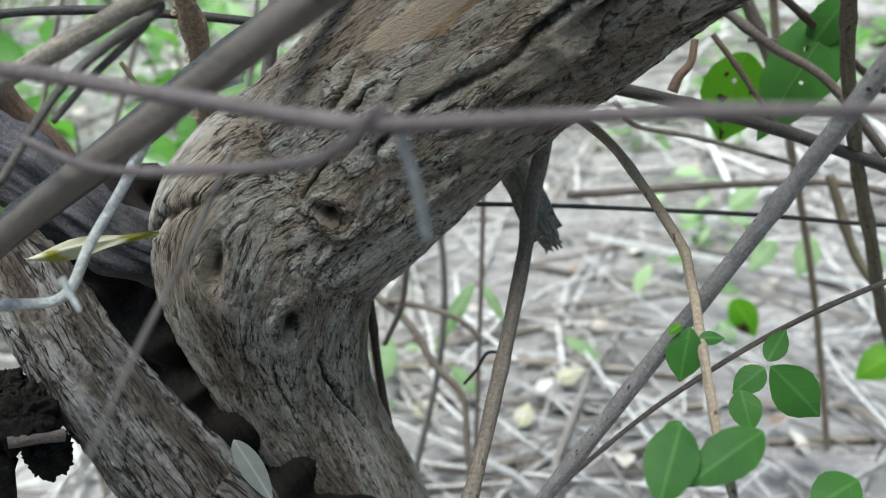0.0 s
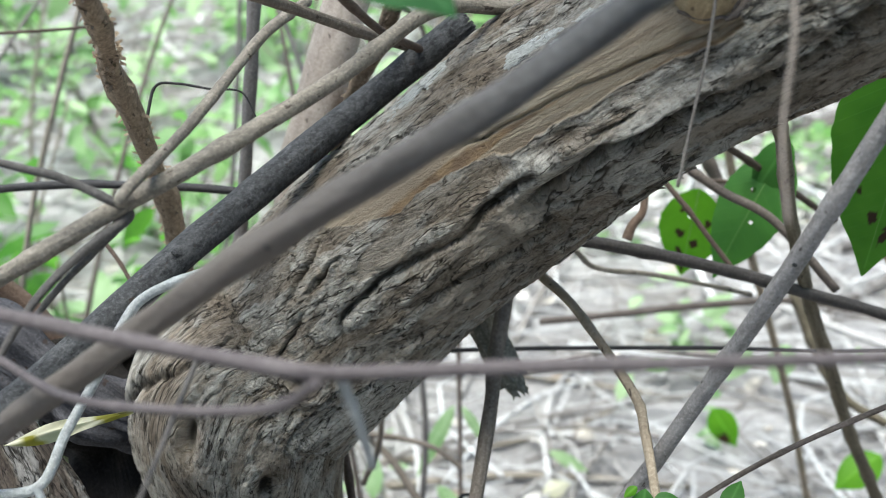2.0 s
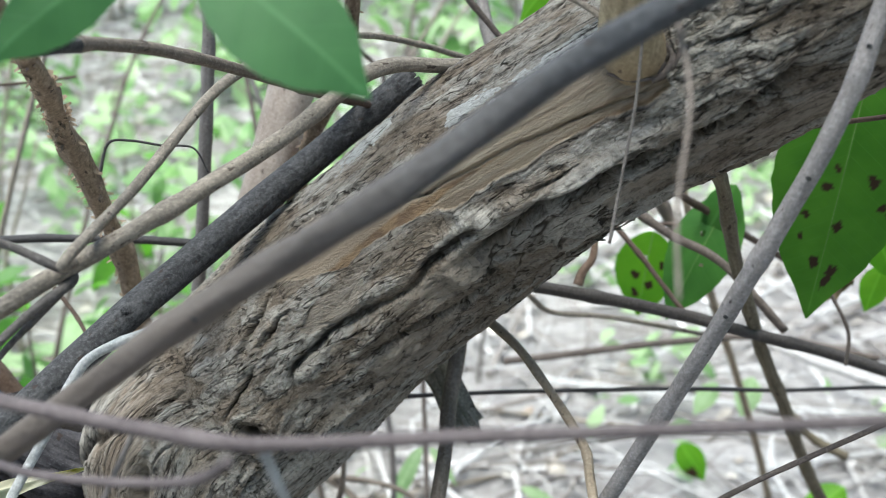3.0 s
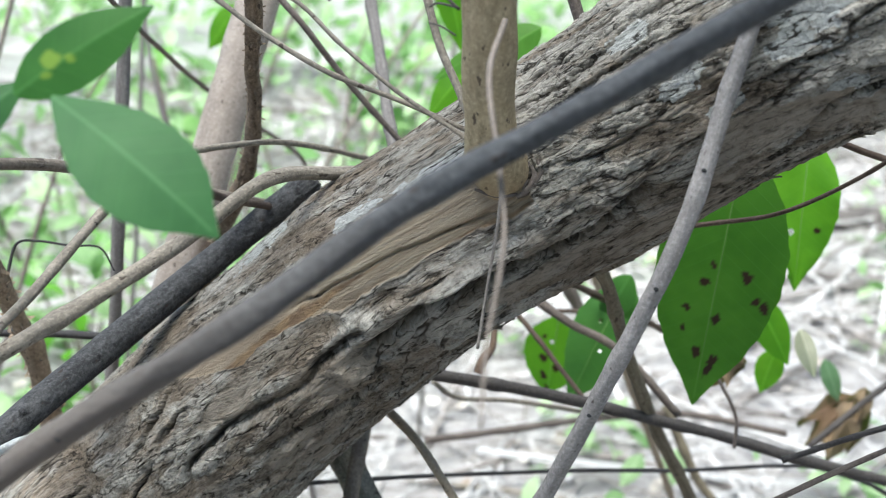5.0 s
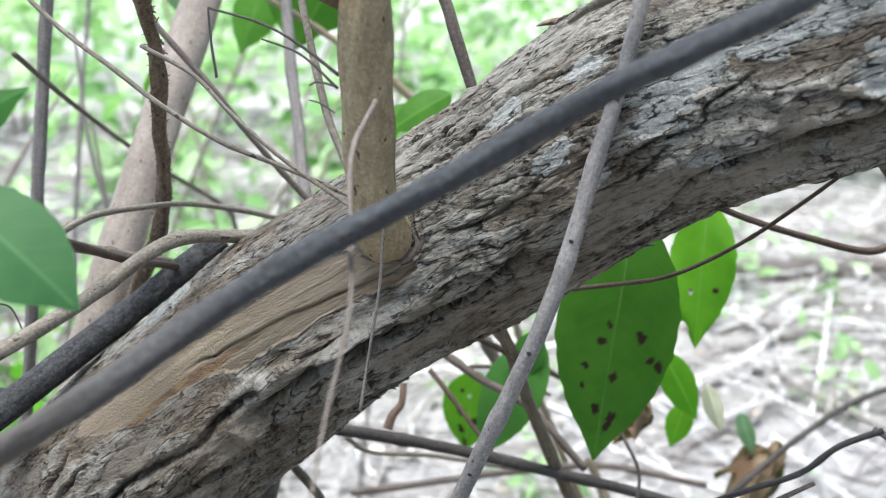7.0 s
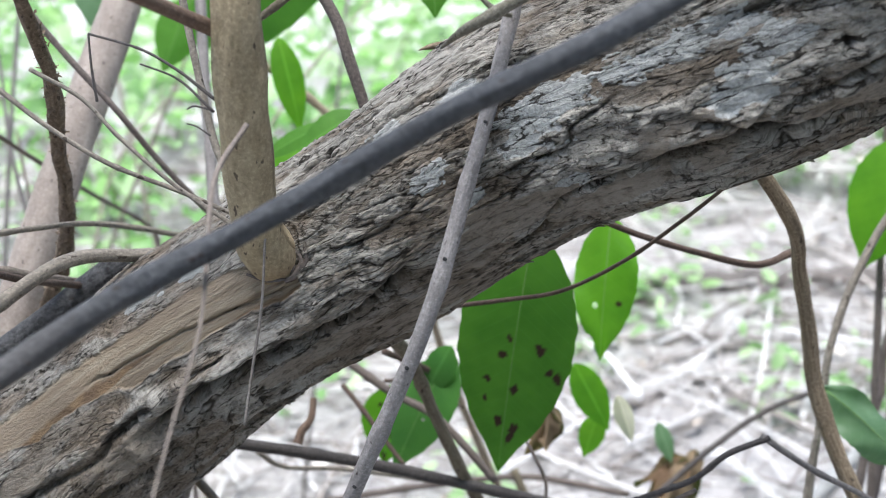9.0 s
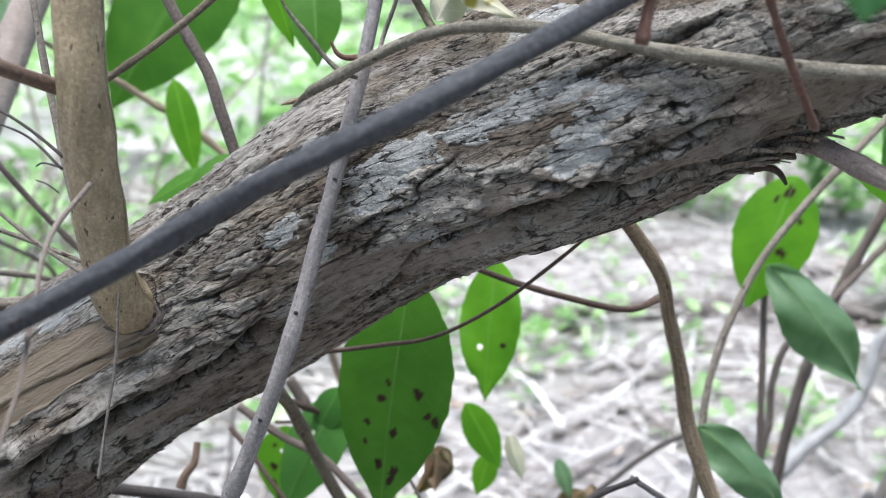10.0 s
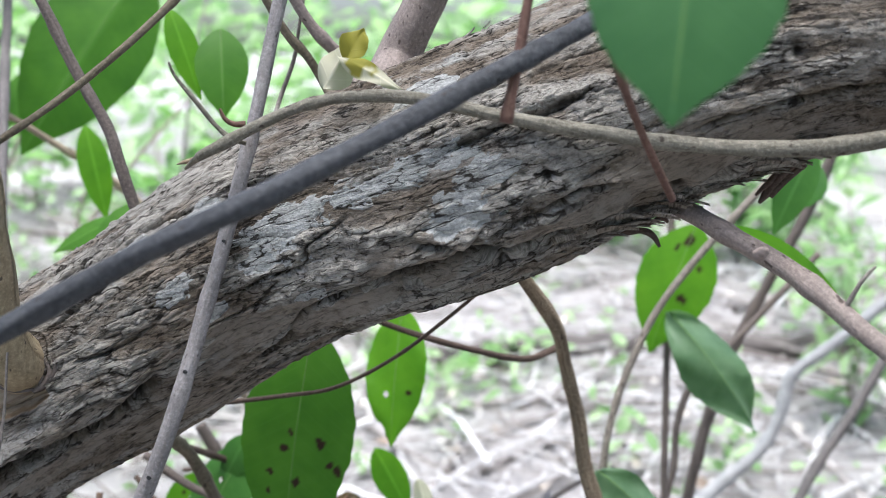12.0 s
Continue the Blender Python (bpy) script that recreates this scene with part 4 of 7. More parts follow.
def flakes(count, seed, stretch=(1.0, 1.95), place=None, longer=0.0):
    """Loose strips of bark curling off along the trunk's lower edge and furrows."""
    r = random.Random(seed)
    path = catmull(AXIS, 24)
    s, side, up = sweep(path)
    for i in range(count):
        a = r.uniform(*stretch)
        b = r.choice([r.gauss(5.85, 0.12), r.gauss(5.95, 0.10), r.gauss(3.35, 0.12)])
        b = r.gauss(place, 0.12) if place else b
        k = int(np.searchsorted(s, a))
        p, q, w = path[k, :3], side[k], up[k]
        out = math.cos(b) * q + math.sin(b) * w
        along = path[min(k + 3, len(path) - 1), :3] - path[k, :3]
        along /= np.linalg.norm(along)
        across = np.cross(along, out)
        length, wide, lift = r.uniform(0.004, 0.013) + longer, r.uniform(0.003, 0.009), max(0.0, r.uniform(-0.001, 0.0016) + longer * 0.25)
        skew = r.uniform(-0.004, 0.004)
        base = p + out * (path[k, 3] - 0.0015)
        verts, faces = [], []
        for j in range(5):
            u = j / 4
            mid = base + along * (u * length) + out * (lift * u * u * 2 + 0.0005) + across * (skew * u)
            hw = wide / 2 * (1 - 0.35 * u * u) * r.uniform(0.6, 1.25)
            verts += [mid - across * hw, mid + across * hw, mid + across * hw - out * 0.0008, mid - across * hw - out * 0.0008]
        for j in range(4):
            for c in range(4):
                faces.append((4 * j + c, 4 * j + (c + 1) % 4, 4 * j + 4 + (c + 1) % 4, 4 * j + 4 + c))
        faces += [(3, 2, 1, 0), (16, 17, 18, 19)]
        put("bark_flake", np.array(verts), faces, BARK, tree, np.array([(a + 0.3 * i, j * 0.002) for j in range(20)]), False, {"plate": [0.25 + 0.5 * (i % 3) / 2] * 20})


flakes(110, 4)
flakes(70, 14, (1.0, 1.95), 5.98, -0.002)
flakes(34, 9, (1.70, 1.92), 5.95, 0.008)
flakes(16, 31, (1.775, 1.83), 5.80, 0.016)
flakes(14, 32, (1.885, 1.93), 5.75, 0.014)


# ---- stems, branches and vines round the trunk ----
root = thing("dead_branch", (0, 0, 0), "long dry grey-tan branch with forked side twigs leaning on the trunk", "branch")
twig("limb", [(-0.681, 0.431, -0.030, 0.0064), (-0.563, 0.446, 0.439, 0.0064), (-0.454, 0.460, 0.726, 0.0064), (-0.360, 0.472, 0.888, 0.0064), (-0.285, 0.482, 0.969, 0.0064), (-0.233, 0.488, 1.004, 0.0051), (-0.191, 0.494, 1.027, 0.0051), (-0.148, 0.503, 1.049, 0.0051), (-0.105, 0.519, 1.067, 0.0052), (-0.068, 0.546, 1.082, 0.0052), (-0.028, 0.586, 1.099, 0.0052), (0.026, 0.637, 1.125, 0.0052), (0.080, 0.674, 1.118, 0.0052), (0.129, 0.708, 1.111, 0.0052)], "TANG", root, "")
twig("side_branch", [(-0.141, 0.505, 1.052, 0.0031), (-0.136, 0.479, 1.064, 0.0031), (-0.115, 0.563, 1.079, 0.0034), (-0.087, 0.653, 1.108, 0.0036), (-0.064, 0.736, 1.119, 0.0039)], "TANG", root, "")
twig("twig", [(-0.211, 0.485, 1.086, 0.0019), (-0.189, 0.486, 1.078, 0.0021), (-0.167, 0.486, 1.071, 0.0023), (-0.142, 0.483, 1.058, 0.0025), (-0.146, 0.504, 1.050, 0.0025)], "GREY", root, "")
twig("twig", [(-0.148, 0.503, 1.049, 0.0031), (-0.144, 0.503, 1.042, 0.0031), (-0.164, 0.481, 1.031, 0.0027), (-0.184, 0.456, 1.014, 0.0023), (-0.206, 0.424, 0.981, 0.0019)], "GREY", root, "")
twig("twig", [(-0.155, 0.501, 1.046, 0.0023), (-0.152, 0.511, 1.036, 0.0023), (-0.167, 0.504, 1.021, 0.0021), (-0.184, 0.498, 1.006, 0.0019), (-0.202, 0.489, 0.987, 0.0017)], "GREY", root, "")
twig("twig", [(-0.253, 0.763, 0.933, 0.0019), (-0.235, 0.752, 0.911, 0.0017), (-0.221, 0.740, 0.887, 0.0016)], "BROWN", root, "thin brown twig")
twig("side_branch", [(-0.132, 0.480, 1.173, 0.0037), (-0.118, 0.537, 1.165, 0.0038), (-0.093, 0.590, 1.150, 0.0039), (-0.063, 0.641, 1.129, 0.0041), (-0.028, 0.692, 1.105, 0.0041), (0.015, 0.742, 1.080, 0.0043)], "TAN", root, "tan branch with a blackened broken tip")
twig("charred_tip", [(-0.1340, 0.472, 1.1745, 0.0039), (-0.1285, 0.494, 1.1712, 0.0041), (-0.1235, 0.515, 1.1683, 0.0041)], "BLACK", root, "blackened broken branch tip", 12, 0.1, 0.1)
root = thing("charred_branch", (0, 0, 0), "straight charred black branch lying against the trunk", "branch")
rows = [(-0.550, 0.095, -0.030, 0.0123), (-0.470, 0.194, 0.419, 0.0123), (-0.395, 0.286, 0.686, 0.0123), (-0.331, 0.366, 0.831, 0.0123), (-0.280, 0.429, 0.898, 0.0123), (-0.244, 0.472, 0.924, 0.0098), (-0.199, 0.528, 0.947, 0.0104), (-0.146, 0.590, 0.979, 0.0107), (-0.096, 0.655, 1.006, 0.0109), (-0.022, 0.720, 1.049, 0.0110), (0.0515, 0.7393, 1.098, 0.0112)]
ob = twig("limb", rows, "BLACK", root, "", sides=18, knots=0.04, rough=0.03)
scars(rows, ob, (0.5, 0.7, 0.85))
splinters(rows, ob, "BLACK", 12, 5, 0.003)
root = thing("foreground_sapling", (0, 0, 0), "smooth dark grey slanting sapling stem, close by", "sapling")
rows = [(-0.593, 0.561, -0.030, 0.0084), (-0.492, 0.523, 0.397, 0.0084), (-0.399, 0.489, 0.666, 0.0084), (-0.318, 0.458, 0.826, 0.0084), (-0.254, 0.434, 0.912, 0.0084), (-0.210, 0.418, 0.954, 0.0067), (-0.098, 0.376, 1.044, 0.0065), (-0.017, 0.342, 1.106, 0.0064), (0.042, 0.329, 1.144, 0.0062), (0.112, 0.344, 1.185, 0.0060), (0.173, 0.349, 1.214, 0.0058), (0.241, 0.335, 1.253, 0.0057), (0.314, 0.311, 1.292, 0.0055), (0.457, 0.348, 1.359, 0.0054), (0.523, 0.365, 1.390, 0.0049), (0.615, 0.389, 1.434, 0.0049), (0.721, 0.417, 1.484, 0.0049)]
ob = twig("stem", rows, "ROD", root, "", sides=18, knots=0.14, rough=0.09)
scars(rows, ob, (0.42, 0.52, 0.60, 0.71, 0.8))
leaf("leaf", (-0.038, 0.388, 1.224), (0.031, 0.349, 1.170), 0.045, (0.20, -0.80, 0.56), LEAF_BLUE, root, "green oval leaf", nu=40, nv=14, blunt=1.1)
leaf("leaf", (-0.055, 0.395, 1.224), (0.004, 0.410, 1.258), 0.028, (0.23, -0.84, 0.49), LEAF_BLOTCH, root, "green leaf with a yellow blotch", nu=60, nv=20, spots=((0.30, -0.25, 0.004), (0.40, 0.1, 0.0025), (0.22, 0.1, 0.002)))
leaf("leaf", (-0.055, 0.415, 1.227), (-0.120, 0.387, 1.182), 0.030, (0.20, -0.84, 0.50), LEAF_BLUE, root, "green oval leaf", nu=40, nv=14, blunt=1.1, spots=())
leaf("leaf", (0.444, 0.182, 1.410), (0.429, 0.163, 1.332), 0.065, (-0.45, -0.81, 0.38), LEAF_BLUE, root, "broad green leaf", nu=40, nv=14)
root = thing("forked_twig", (0, 0, 0), "purplish-brown forked twig stretched across before the trunk", "twig")
twig("stem", [(-0.629, 0.591, -0.030, 0.0040), (-0.508, 0.532, 0.522, 0.0040), (-0.397, 0.477, 0.834, 0.0040), (-0.301, 0.430, 0.987, 0.0040), (-0.224, 0.392, 1.045, 0.0040), (-0.171, 0.366, 1.056, 0.0032), (-0.102, 0.332, 1.058, 0.0030), (-0.032, 0.302, 1.058, 0.0029), (0.004, 0.287, 1.064, 0.0027), (0.048, 0.275, 1.071, 0.0026), (0.102, 0.264, 1.076, 0.0024), (0.214, 0.254, 1.080, 0.0022)], "PURPLE", root, "")
twig("side_twig", [(-0.016, 0.250, 1.082, 0.0018), (-0.038, 0.283, 1.054, 0.0019), (-0.088, 0.319, 1.034, 0.0019), (-0.136, 0.359, 1.018, 0.0019), (-0.180, 0.403, 1.012, 0.0020)], "PURPLE", root, "")
twig("spur", [(-0.014, 0.297, 1.058, 0.0022), (-0.009, 0.299, 1.038, 0.0020), (-0.005, 0.301, 1.017, 0.0019)], "PALE", root, "short pale grey spur")
twig("side_twig", [(-0.096, 0.423, 0.997, 0.0015), (-0.101, 0.347, 0.987, 0.0012), (-0.103, 0.276, 0.985, 0.0011), (-0.098, 0.209, 0.992, 0.0009)], "GREY", root, "thin dull twig")
root = thing("bleached_twig", (0, 0, 0), "whitish lichen-covered bent twig", "twig")
twig("stem", [(-0.750, 0.399, -0.030, 0.0040), (-0.618, 0.419, 0.422, 0.0040), (-0.496, 0.438, 0.681, 0.0040), (-0.391, 0.455, 0.813, 0.0040), (-0.307, 0.468, 0.867, 0.0040), (-0.249, 0.477, 0.882, 0.0032), (-0.213, 0.482, 0.886, 0.0032), (-0.198, 0.497, 0.912, 0.0032), (-0.180, 0.511, 0.940, 0.0031), (-0.163, 0.523, 0.968, 0.0031), (-0.147, 0.527, 0.985, 0.0030), (-0.111, 0.531, 0.998, 0.0030)], "WHITE", root, "")
twig("spur", [(-0.171, 0.390, 0.951, 0.0020), (-0.167, 0.387, 0.944, 0.0016), (-0.163, 0.384, 0.937, 0.0013)], "WHITE", root, "")
root = thing("slender_sapling", (0, 0, 0), "slender smooth grey sapling stem with dark scars", "sapling")
rows = [(-0.151, 0.607, -0.030, 0.0066), (-0.092, 0.595, 0.214, 0.0064), (-0.037, 0.583, 0.396, 0.0062), (0.010, 0.573, 0.526, 0.0060), (0.048, 0.565, 0.615, 0.0059), (0.074, 0.560, 0.670, 0.0058), (0.176, 0.538, 0.877, 0.0056), (0.217, 0.504, 0.988, 0.0055), (0.246, 0.488, 1.066, 0.0054), (0.270, 0.481, 1.130, 0.0054), (0.290, 0.489, 1.191, 0.0050), (0.310, 0.491, 1.258, 0.0047), (0.343, 0.516, 1.384, 0.0042), (0.362, 0.530, 1.455, 0.0038), (0.388, 0.550, 1.555, 0.0038), (0.417, 0.573, 1.669, 0.0038)]
ob = twig("stem", rows, "GREYROD", root, "")
scars(rows, ob, (0.48, 0.56, 0.63, 0.72))
root = thing("scaly_sapling", (0, 0, 0), "brown sapling with rough scaly bark", "sapling")
ob = twig("stem", [(-0.130, 0.340, 1.301, 0.0055), (-0.143, 0.422, 1.246, 0.0055), (-0.155, 0.494, 1.198, 0.0055), (-0.164, 0.545, 1.163, 0.0061), (-0.174, 0.609, 1.120, 0.0067), (-0.192, 0.673, 1.085, 0.0073), (-0.194, 0.725, 1.024, 0.0080), (-0.193, 0.768, 0.944, 0.0086), (-0.198, 0.806, 0.855, 0.0092), (-0.193, 0.819, 0.804, 0.0101), (-0.185, 0.834, 0.712, 0.0101), (-0.174, 0.847, 0.560, 0.0101), (-0.160, 0.851, 0.323, 0.0101), (-0.140, 0.840, -0.030, 0.0101)], "HAIRY", root, "", knots=0.18, rough=0.16, sides=14)
scales([(-0.164, 0.545, 1.163, 0.0061), (-0.174, 0.609, 1.120, 0.0067), (-0.192, 0.673, 1.085, 0.0073), (-0.194, 0.725, 1.024, 0.0080), (-0.193, 0.768, 0.944, 0.0086), (-0.198, 0.806, 0.855, 0.0092)], ob, 240, "HAIRY")
twig("twig", [(-0.186, 0.717, 1.041, 0.0013), (-0.179, 0.726, 1.062, 0.0011), (-0.163, 0.728, 1.063, 0.0010), (-0.139, 0.728, 1.058, 0.0009), (-0.117, 0.728, 1.055, 0.0008), (-0.107, 0.723, 1.037, 0.0006)], "CABLE", root, "thin brown bent twig")
twig("twig", [(-0.376, 0.937, 1.068, 0.0015), (-0.325, 0.965, 1.065, 0.0015), (-0.280, 0.993, 1.064, 0.0014)], "BROWN", root, "")
root = thing("scaly_sapling", (0, 0, 0), "thin dark brown scaly sapling behind the trunk", "sapling")
ob = twig("stem", [(0.024, 0.411, 1.471, 0.0042), (0.024, 0.487, 1.406, 0.0042), (0.024, 0.554, 1.349, 0.0042), (0.024, 0.602, 1.309, 0.0047), (0.024, 0.663, 1.257, 0.0051), (0.014, 0.719, 1.194, 0.0055), (0.004, 0.769, 1.127, 0.0059), (-0.019, 0.819, 1.067, 0.0063), (-0.052, 0.868, 1.003, 0.0067), (-0.066, 0.883, 0.953, 0.0074), (-0.083, 0.898, 0.856, 0.0074), (-0.097, 0.907, 0.684, 0.0074), (-0.102, 0.898, 0.404, 0.0074), (-0.090, 0.860, -0.030, 0.0074)], "HAIRYD", root, "", knots=0.18, rough=0.24, sides=14)
scales([(0.024, 0.602, 1.309, 0.0047), (0.024, 0.663, 1.257, 0.0051), (0.014, 0.719, 1.194, 0.0055), (0.004, 0.769, 1.127, 0.0059), (-0.019, 0.819, 1.067, 0.0063), (-0.052, 0.868, 1.003, 0.0067)], ob, 220, "HAIRYD")
root = thing("brown_sapling", (0, 0, 0), "warm brown sapling stem beside the forked base", "sapling")
twig("stem", [(-0.350, 0.729, 0.945, 0.0104), (-0.338, 0.740, 0.905, 0.0106), (-0.316, 0.753, 0.868, 0.0109), (-0.298, 0.759, 0.821, 0.0111), (-0.281, 0.766, 0.771, 0.0122), (-0.258, 0.776, 0.681, 0.0122), (-0.234, 0.786, 0.535, 0.0122), (-0.212, 0.795, 0.307, 0.0122), (-0.200, 0.800, -0.030, 0.0122)], "BROWNT", root, "")
root = thing("young_tree", (0, 0, 0), "smooth pinkish-grey young tree behind the trunk", "tree")
rows = [(0.089, 1.201, 1.490, 0.0180), (0.063, 1.142, 1.414, 0.0180), (0.040, 1.090, 1.348, 0.0180), (0.024, 1.053, 1.300, 0.0200), (-0.016, 0.961, 1.183, 0.0204), (-0.056, 0.898, 1.066, 0.0207), (-0.096, 0.863, 0.949, 0.0212), (-0.100, 0.856, 0.893, 0.0233), (-0.103, 0.848, 0.791, 0.0233), (-0.102, 0.843, 0.622, 0.0233), (-0.089, 0.845, 0.360, 0.0233), (-0.060, 0.860, -0.030, 0.0233)]
ob = twig("trunk", rows, "PALETR", root, "", sides=18, knots=0.04, rough=0.03)
scars(rows, ob, (0.15, 0.3))
root = thing("grey_sapling", (0, 0, 0), "straight grey sapling stem", "sapling")
twig("stem", [(-0.070, 0.917, 1.534, 0.0051), (-0.082, 0.901, 1.436, 0.0051), (-0.092, 0.887, 1.350, 0.0051), (-0.099, 0.877, 1.289, 0.0057), (-0.122, 0.844, 1.086, 0.0058), (-0.147, 0.849, 0.933, 0.0059), (-0.175, 0.851, 0.776, 0.0060), (-0.173, 0.857, 0.727, 0.0066), (-0.169, 0.864, 0.640, 0.0066), (-0.160, 0.874, 0.500, 0.0066), (-0.145, 0.886, 0.285, 0.0066), (-0.120, 0.900, -0.030, 0.0066)], "GREYS", root, "")
root = thing("thin_sapling", (0, 0, 0), "thin grey-brown leaning stem", "sapling")
twig("stem", [(-0.105, 0.782, 1.249, 0.0022), (-0.093, 0.892, 1.199, 0.0023), (-0.073, 1.004, 1.146, 0.0025), (-0.037, 1.111, 1.086, 0.0026), (0.012, 1.214, 1.021, 0.0028), (0.024, 1.215, 0.983, 0.0031), (0.038, 1.206, 0.898, 0.0031), (0.049, 1.177, 0.733, 0.0031), (0.049, 1.115, 0.442, 0.0031), (0.030, 1.000, -0.030, 0.0031)], "BROWNG", root, "")
root = thing("black_vine", (0, 0, 0), "smooth black vine stretched level", "vine")
twig("stem", [(-0.863, 0.779, -0.030, 0.0045), (-0.729, 0.782, 0.472, 0.0045), (-0.605, 0.784, 0.757, 0.0045), (-0.498, 0.786, 0.898, 0.0045), (-0.413, 0.788, 0.952, 0.0045), (-0.353, 0.789, 0.964, 0.0036), (-0.287, 0.790, 0.967, 0.0036), (-0.230, 0.788, 0.965, 0.0036), (-0.170, 0.787, 0.961, 0.0037), (-0.115, 0.784, 0.955, 0.0037)], "CABLE", root, "")
root = thing("dark_vine", (0, 0, 0), "dark brown vine running out under the trunk", "vine")
twig("stem", [(0.020, 0.785, 0.934, 0.0054), (0.137, 0.779, 0.908, 0.0054), (0.211, 0.776, 0.891, 0.0054), (0.277, 0.775, 0.872, 0.0054), (0.340, 0.779, 0.849, 0.0054), (0.417, 0.783, 0.822, 0.0054), (0.508, 0.786, 0.786, 0.0054), (0.617, 0.788, 0.747, 0.0054), (0.672, 0.789, 0.721, 0.0068), (0.753, 0.791, 0.660, 0.0068), (0.854, 0.793, 0.539, 0.0068), (0.970, 0.795, 0.324, 0.0068), (1.097, 0.797, -0.030, 0.0068)], "DARKW", root, "")
twig("side_twig", [(0.148, 0.818, 0.880, 0.0025), (0.174, 0.844, 0.849, 0.0024), (0.234, 0.873, 0.827, 0.0024), (0.339, 0.895, 0.791, 0.0023)], "TANG", root, "grey wavy twig")
twig("side_twig", [(0.157, 1.151, 0.639, 0.0050), (0.261, 1.152, 0.645, 0.0049), (0.370, 1.154, 0.652, 0.0047), (0.505, 1.149, 0.654, 0.0046), (0.643, 1.121, 0.629, 0.0044)], "BROWNG", root, "grey-brown twig")
root = thing("thin_black_vine", (0, 0, 0), "thin black wiry vine stretched level over the litter", "vine")
twig("stem", [(0.014, 0.790, 0.798, 0.0021), (0.105, 0.806, 0.788, 0.0021), (0.201, 0.820, 0.777, 0.0021), (0.300, 0.833, 0.765, 0.0022), (0.407, 0.847, 0.749, 0.0022), (0.515, 0.864, 0.736, 0.0022), (0.573, 0.873, 0.722, 0.0028), (0.656, 0.886, 0.675, 0.0028), (0.762, 0.903, 0.564, 0.0028), (0.884, 0.922, 0.346, 0.0028), (1.015, 0.943, -0.030, 0.0028)], "CABLE", root, "")
root = thing("dead_sapling", (0, 0, 0), "dry grey upright stem under the trunk with a splintered stub", "sapling")
twig("stem", [(-0.113, 0.072, -0.030, 0.0067), (-0.080, 0.184, 0.278, 0.0067), (-0.049, 0.289, 0.475, 0.0067), (-0.022, 0.379, 0.594, 0.0067), (-0.001, 0.451, 0.660, 0.0067), (0.013, 0.501, 0.693, 0.0053), (0.032, 0.565, 0.730, 0.0054), (0.051, 0.633, 0.773, 0.0056), (0.063, 0.678, 0.808, 0.0061), (0.069, 0.710, 0.837, 0.0065), (0.078, 0.736, 0.864, 0.0068), (0.088, 0.769, 0.886, 0.0069)], "TAN", root, "")
twig("twig", [(0.050, 0.751, 0.669, 0.0015), (0.039, 0.750, 0.668, 0.0015), (0.031, 0.744, 0.656, 0.0015), (0.019, 0.737, 0.644, 0.0015)], "BLACK", root, "tiny black twig")
rows = [(0.048, 0.779, 0.883, 0.0068), (0.054, 0.768, 0.859, 0.0076), (0.063, 0.756, 0.836, 0.0084), (0.074, 0.743, 0.814, 0.0092), (0.086, 0.732, 0.797, 0.0088)]
ob = twig("stub", rows, "FIBRE", root, "splintered grey dead stub with stringy bark", sides=44, knots=0.25, rough=0.16, flute=1.2)
splinters(rows, ob, "FIBRE", 22, 3, 0.016)
root = thing("arching_shrub", (0, 0, 0), "arching tan stem under the trunk", "stem")
twig("stem", [(0.100, 0.713, 0.909, 0.0037), (0.126, 0.666, 0.897, 0.0036), (0.156, 0.594, 0.866, 0.0034), (0.154, 0.541, 0.865, 0.0032), (0.150, 0.484, 0.851, 0.0030), (0.148, 0.431, 0.833, 0.0028), (0.146, 0.385, 0.827, 0.0026), (0.145, 0.327, 0.810, 0.0032), (0.143, 0.242, 0.756, 0.0032), (0.140, 0.136, 0.631, 0.0032), (0.137, 0.013, 0.388, 0.0032), (0.133, -0.119, -0.030, 0.0032)], "TANL", root, "")
leaf("leaf", (0.143, 0.491, 0.861), (0.137, 0.476, 0.833), 0.021, (-0.18, -0.62, 0.76), LEAF, root, "small round green leaf", blunt=1.0)
leaf("leaf", (0.206, 0.522, 0.812), (0.237, 0.507, 0.784), 0.031, (-0.25, -0.58, 0.77), LEAF, root, "round green leaf", blunt=1.0)
leaf("leaf", (0.199, 0.513, 0.817), (0.179, 0.505, 0.803), 0.017, (-0.22, -0.60, 0.77), LEAF, root, "")
leaf("leaf", (0.181, 0.498, 0.811), (0.185, 0.478, 0.794), 0.019, (-0.22, -0.58, 0.78), LEAF, root, "")
leaf("leaf", (0.204, 0.523, 0.815), (0.219, 0.541, 0.827), 0.014, (-0.24, -0.61, 0.75), LEAF, root, "")
leaf("leaf", (0.148, 0.488, 0.855), (0.163, 0.488, 0.855), 0.008, (-0.20, -0.63, 0.75), LEAF, root, "")
leaf("leaf", (0.138, 0.492, 0.862), (0.130, 0.489, 0.857), 0.005, (-0.17, -0.63, 0.75), LEAF_LIGHT, root, "")
leaf("leaf", (0.119, 0.401, 0.861), (0.103, 0.365, 0.837), 0.026, (-0.16, -0.56, 0.81), LEAF, root, "green leaf close by")
leaf("leaf", (0.160, 0.399, 0.858), (0.119, 0.378, 0.840), 0.024, (-0.20, -0.56, 0.81), LEAF, root, "")
leaf("leaf", (0.228, 0.426, 0.803), (0.197, 0.410, 0.795), 0.025, (-0.27, -0.52, 0.81), LEAF, root, "")
leaf("leaf", (0.133, 0.449, 0.825), (0.123, 0.445, 0.817), 0.008, (-0.17, -0.58, 0.80), LEAF, root, "")
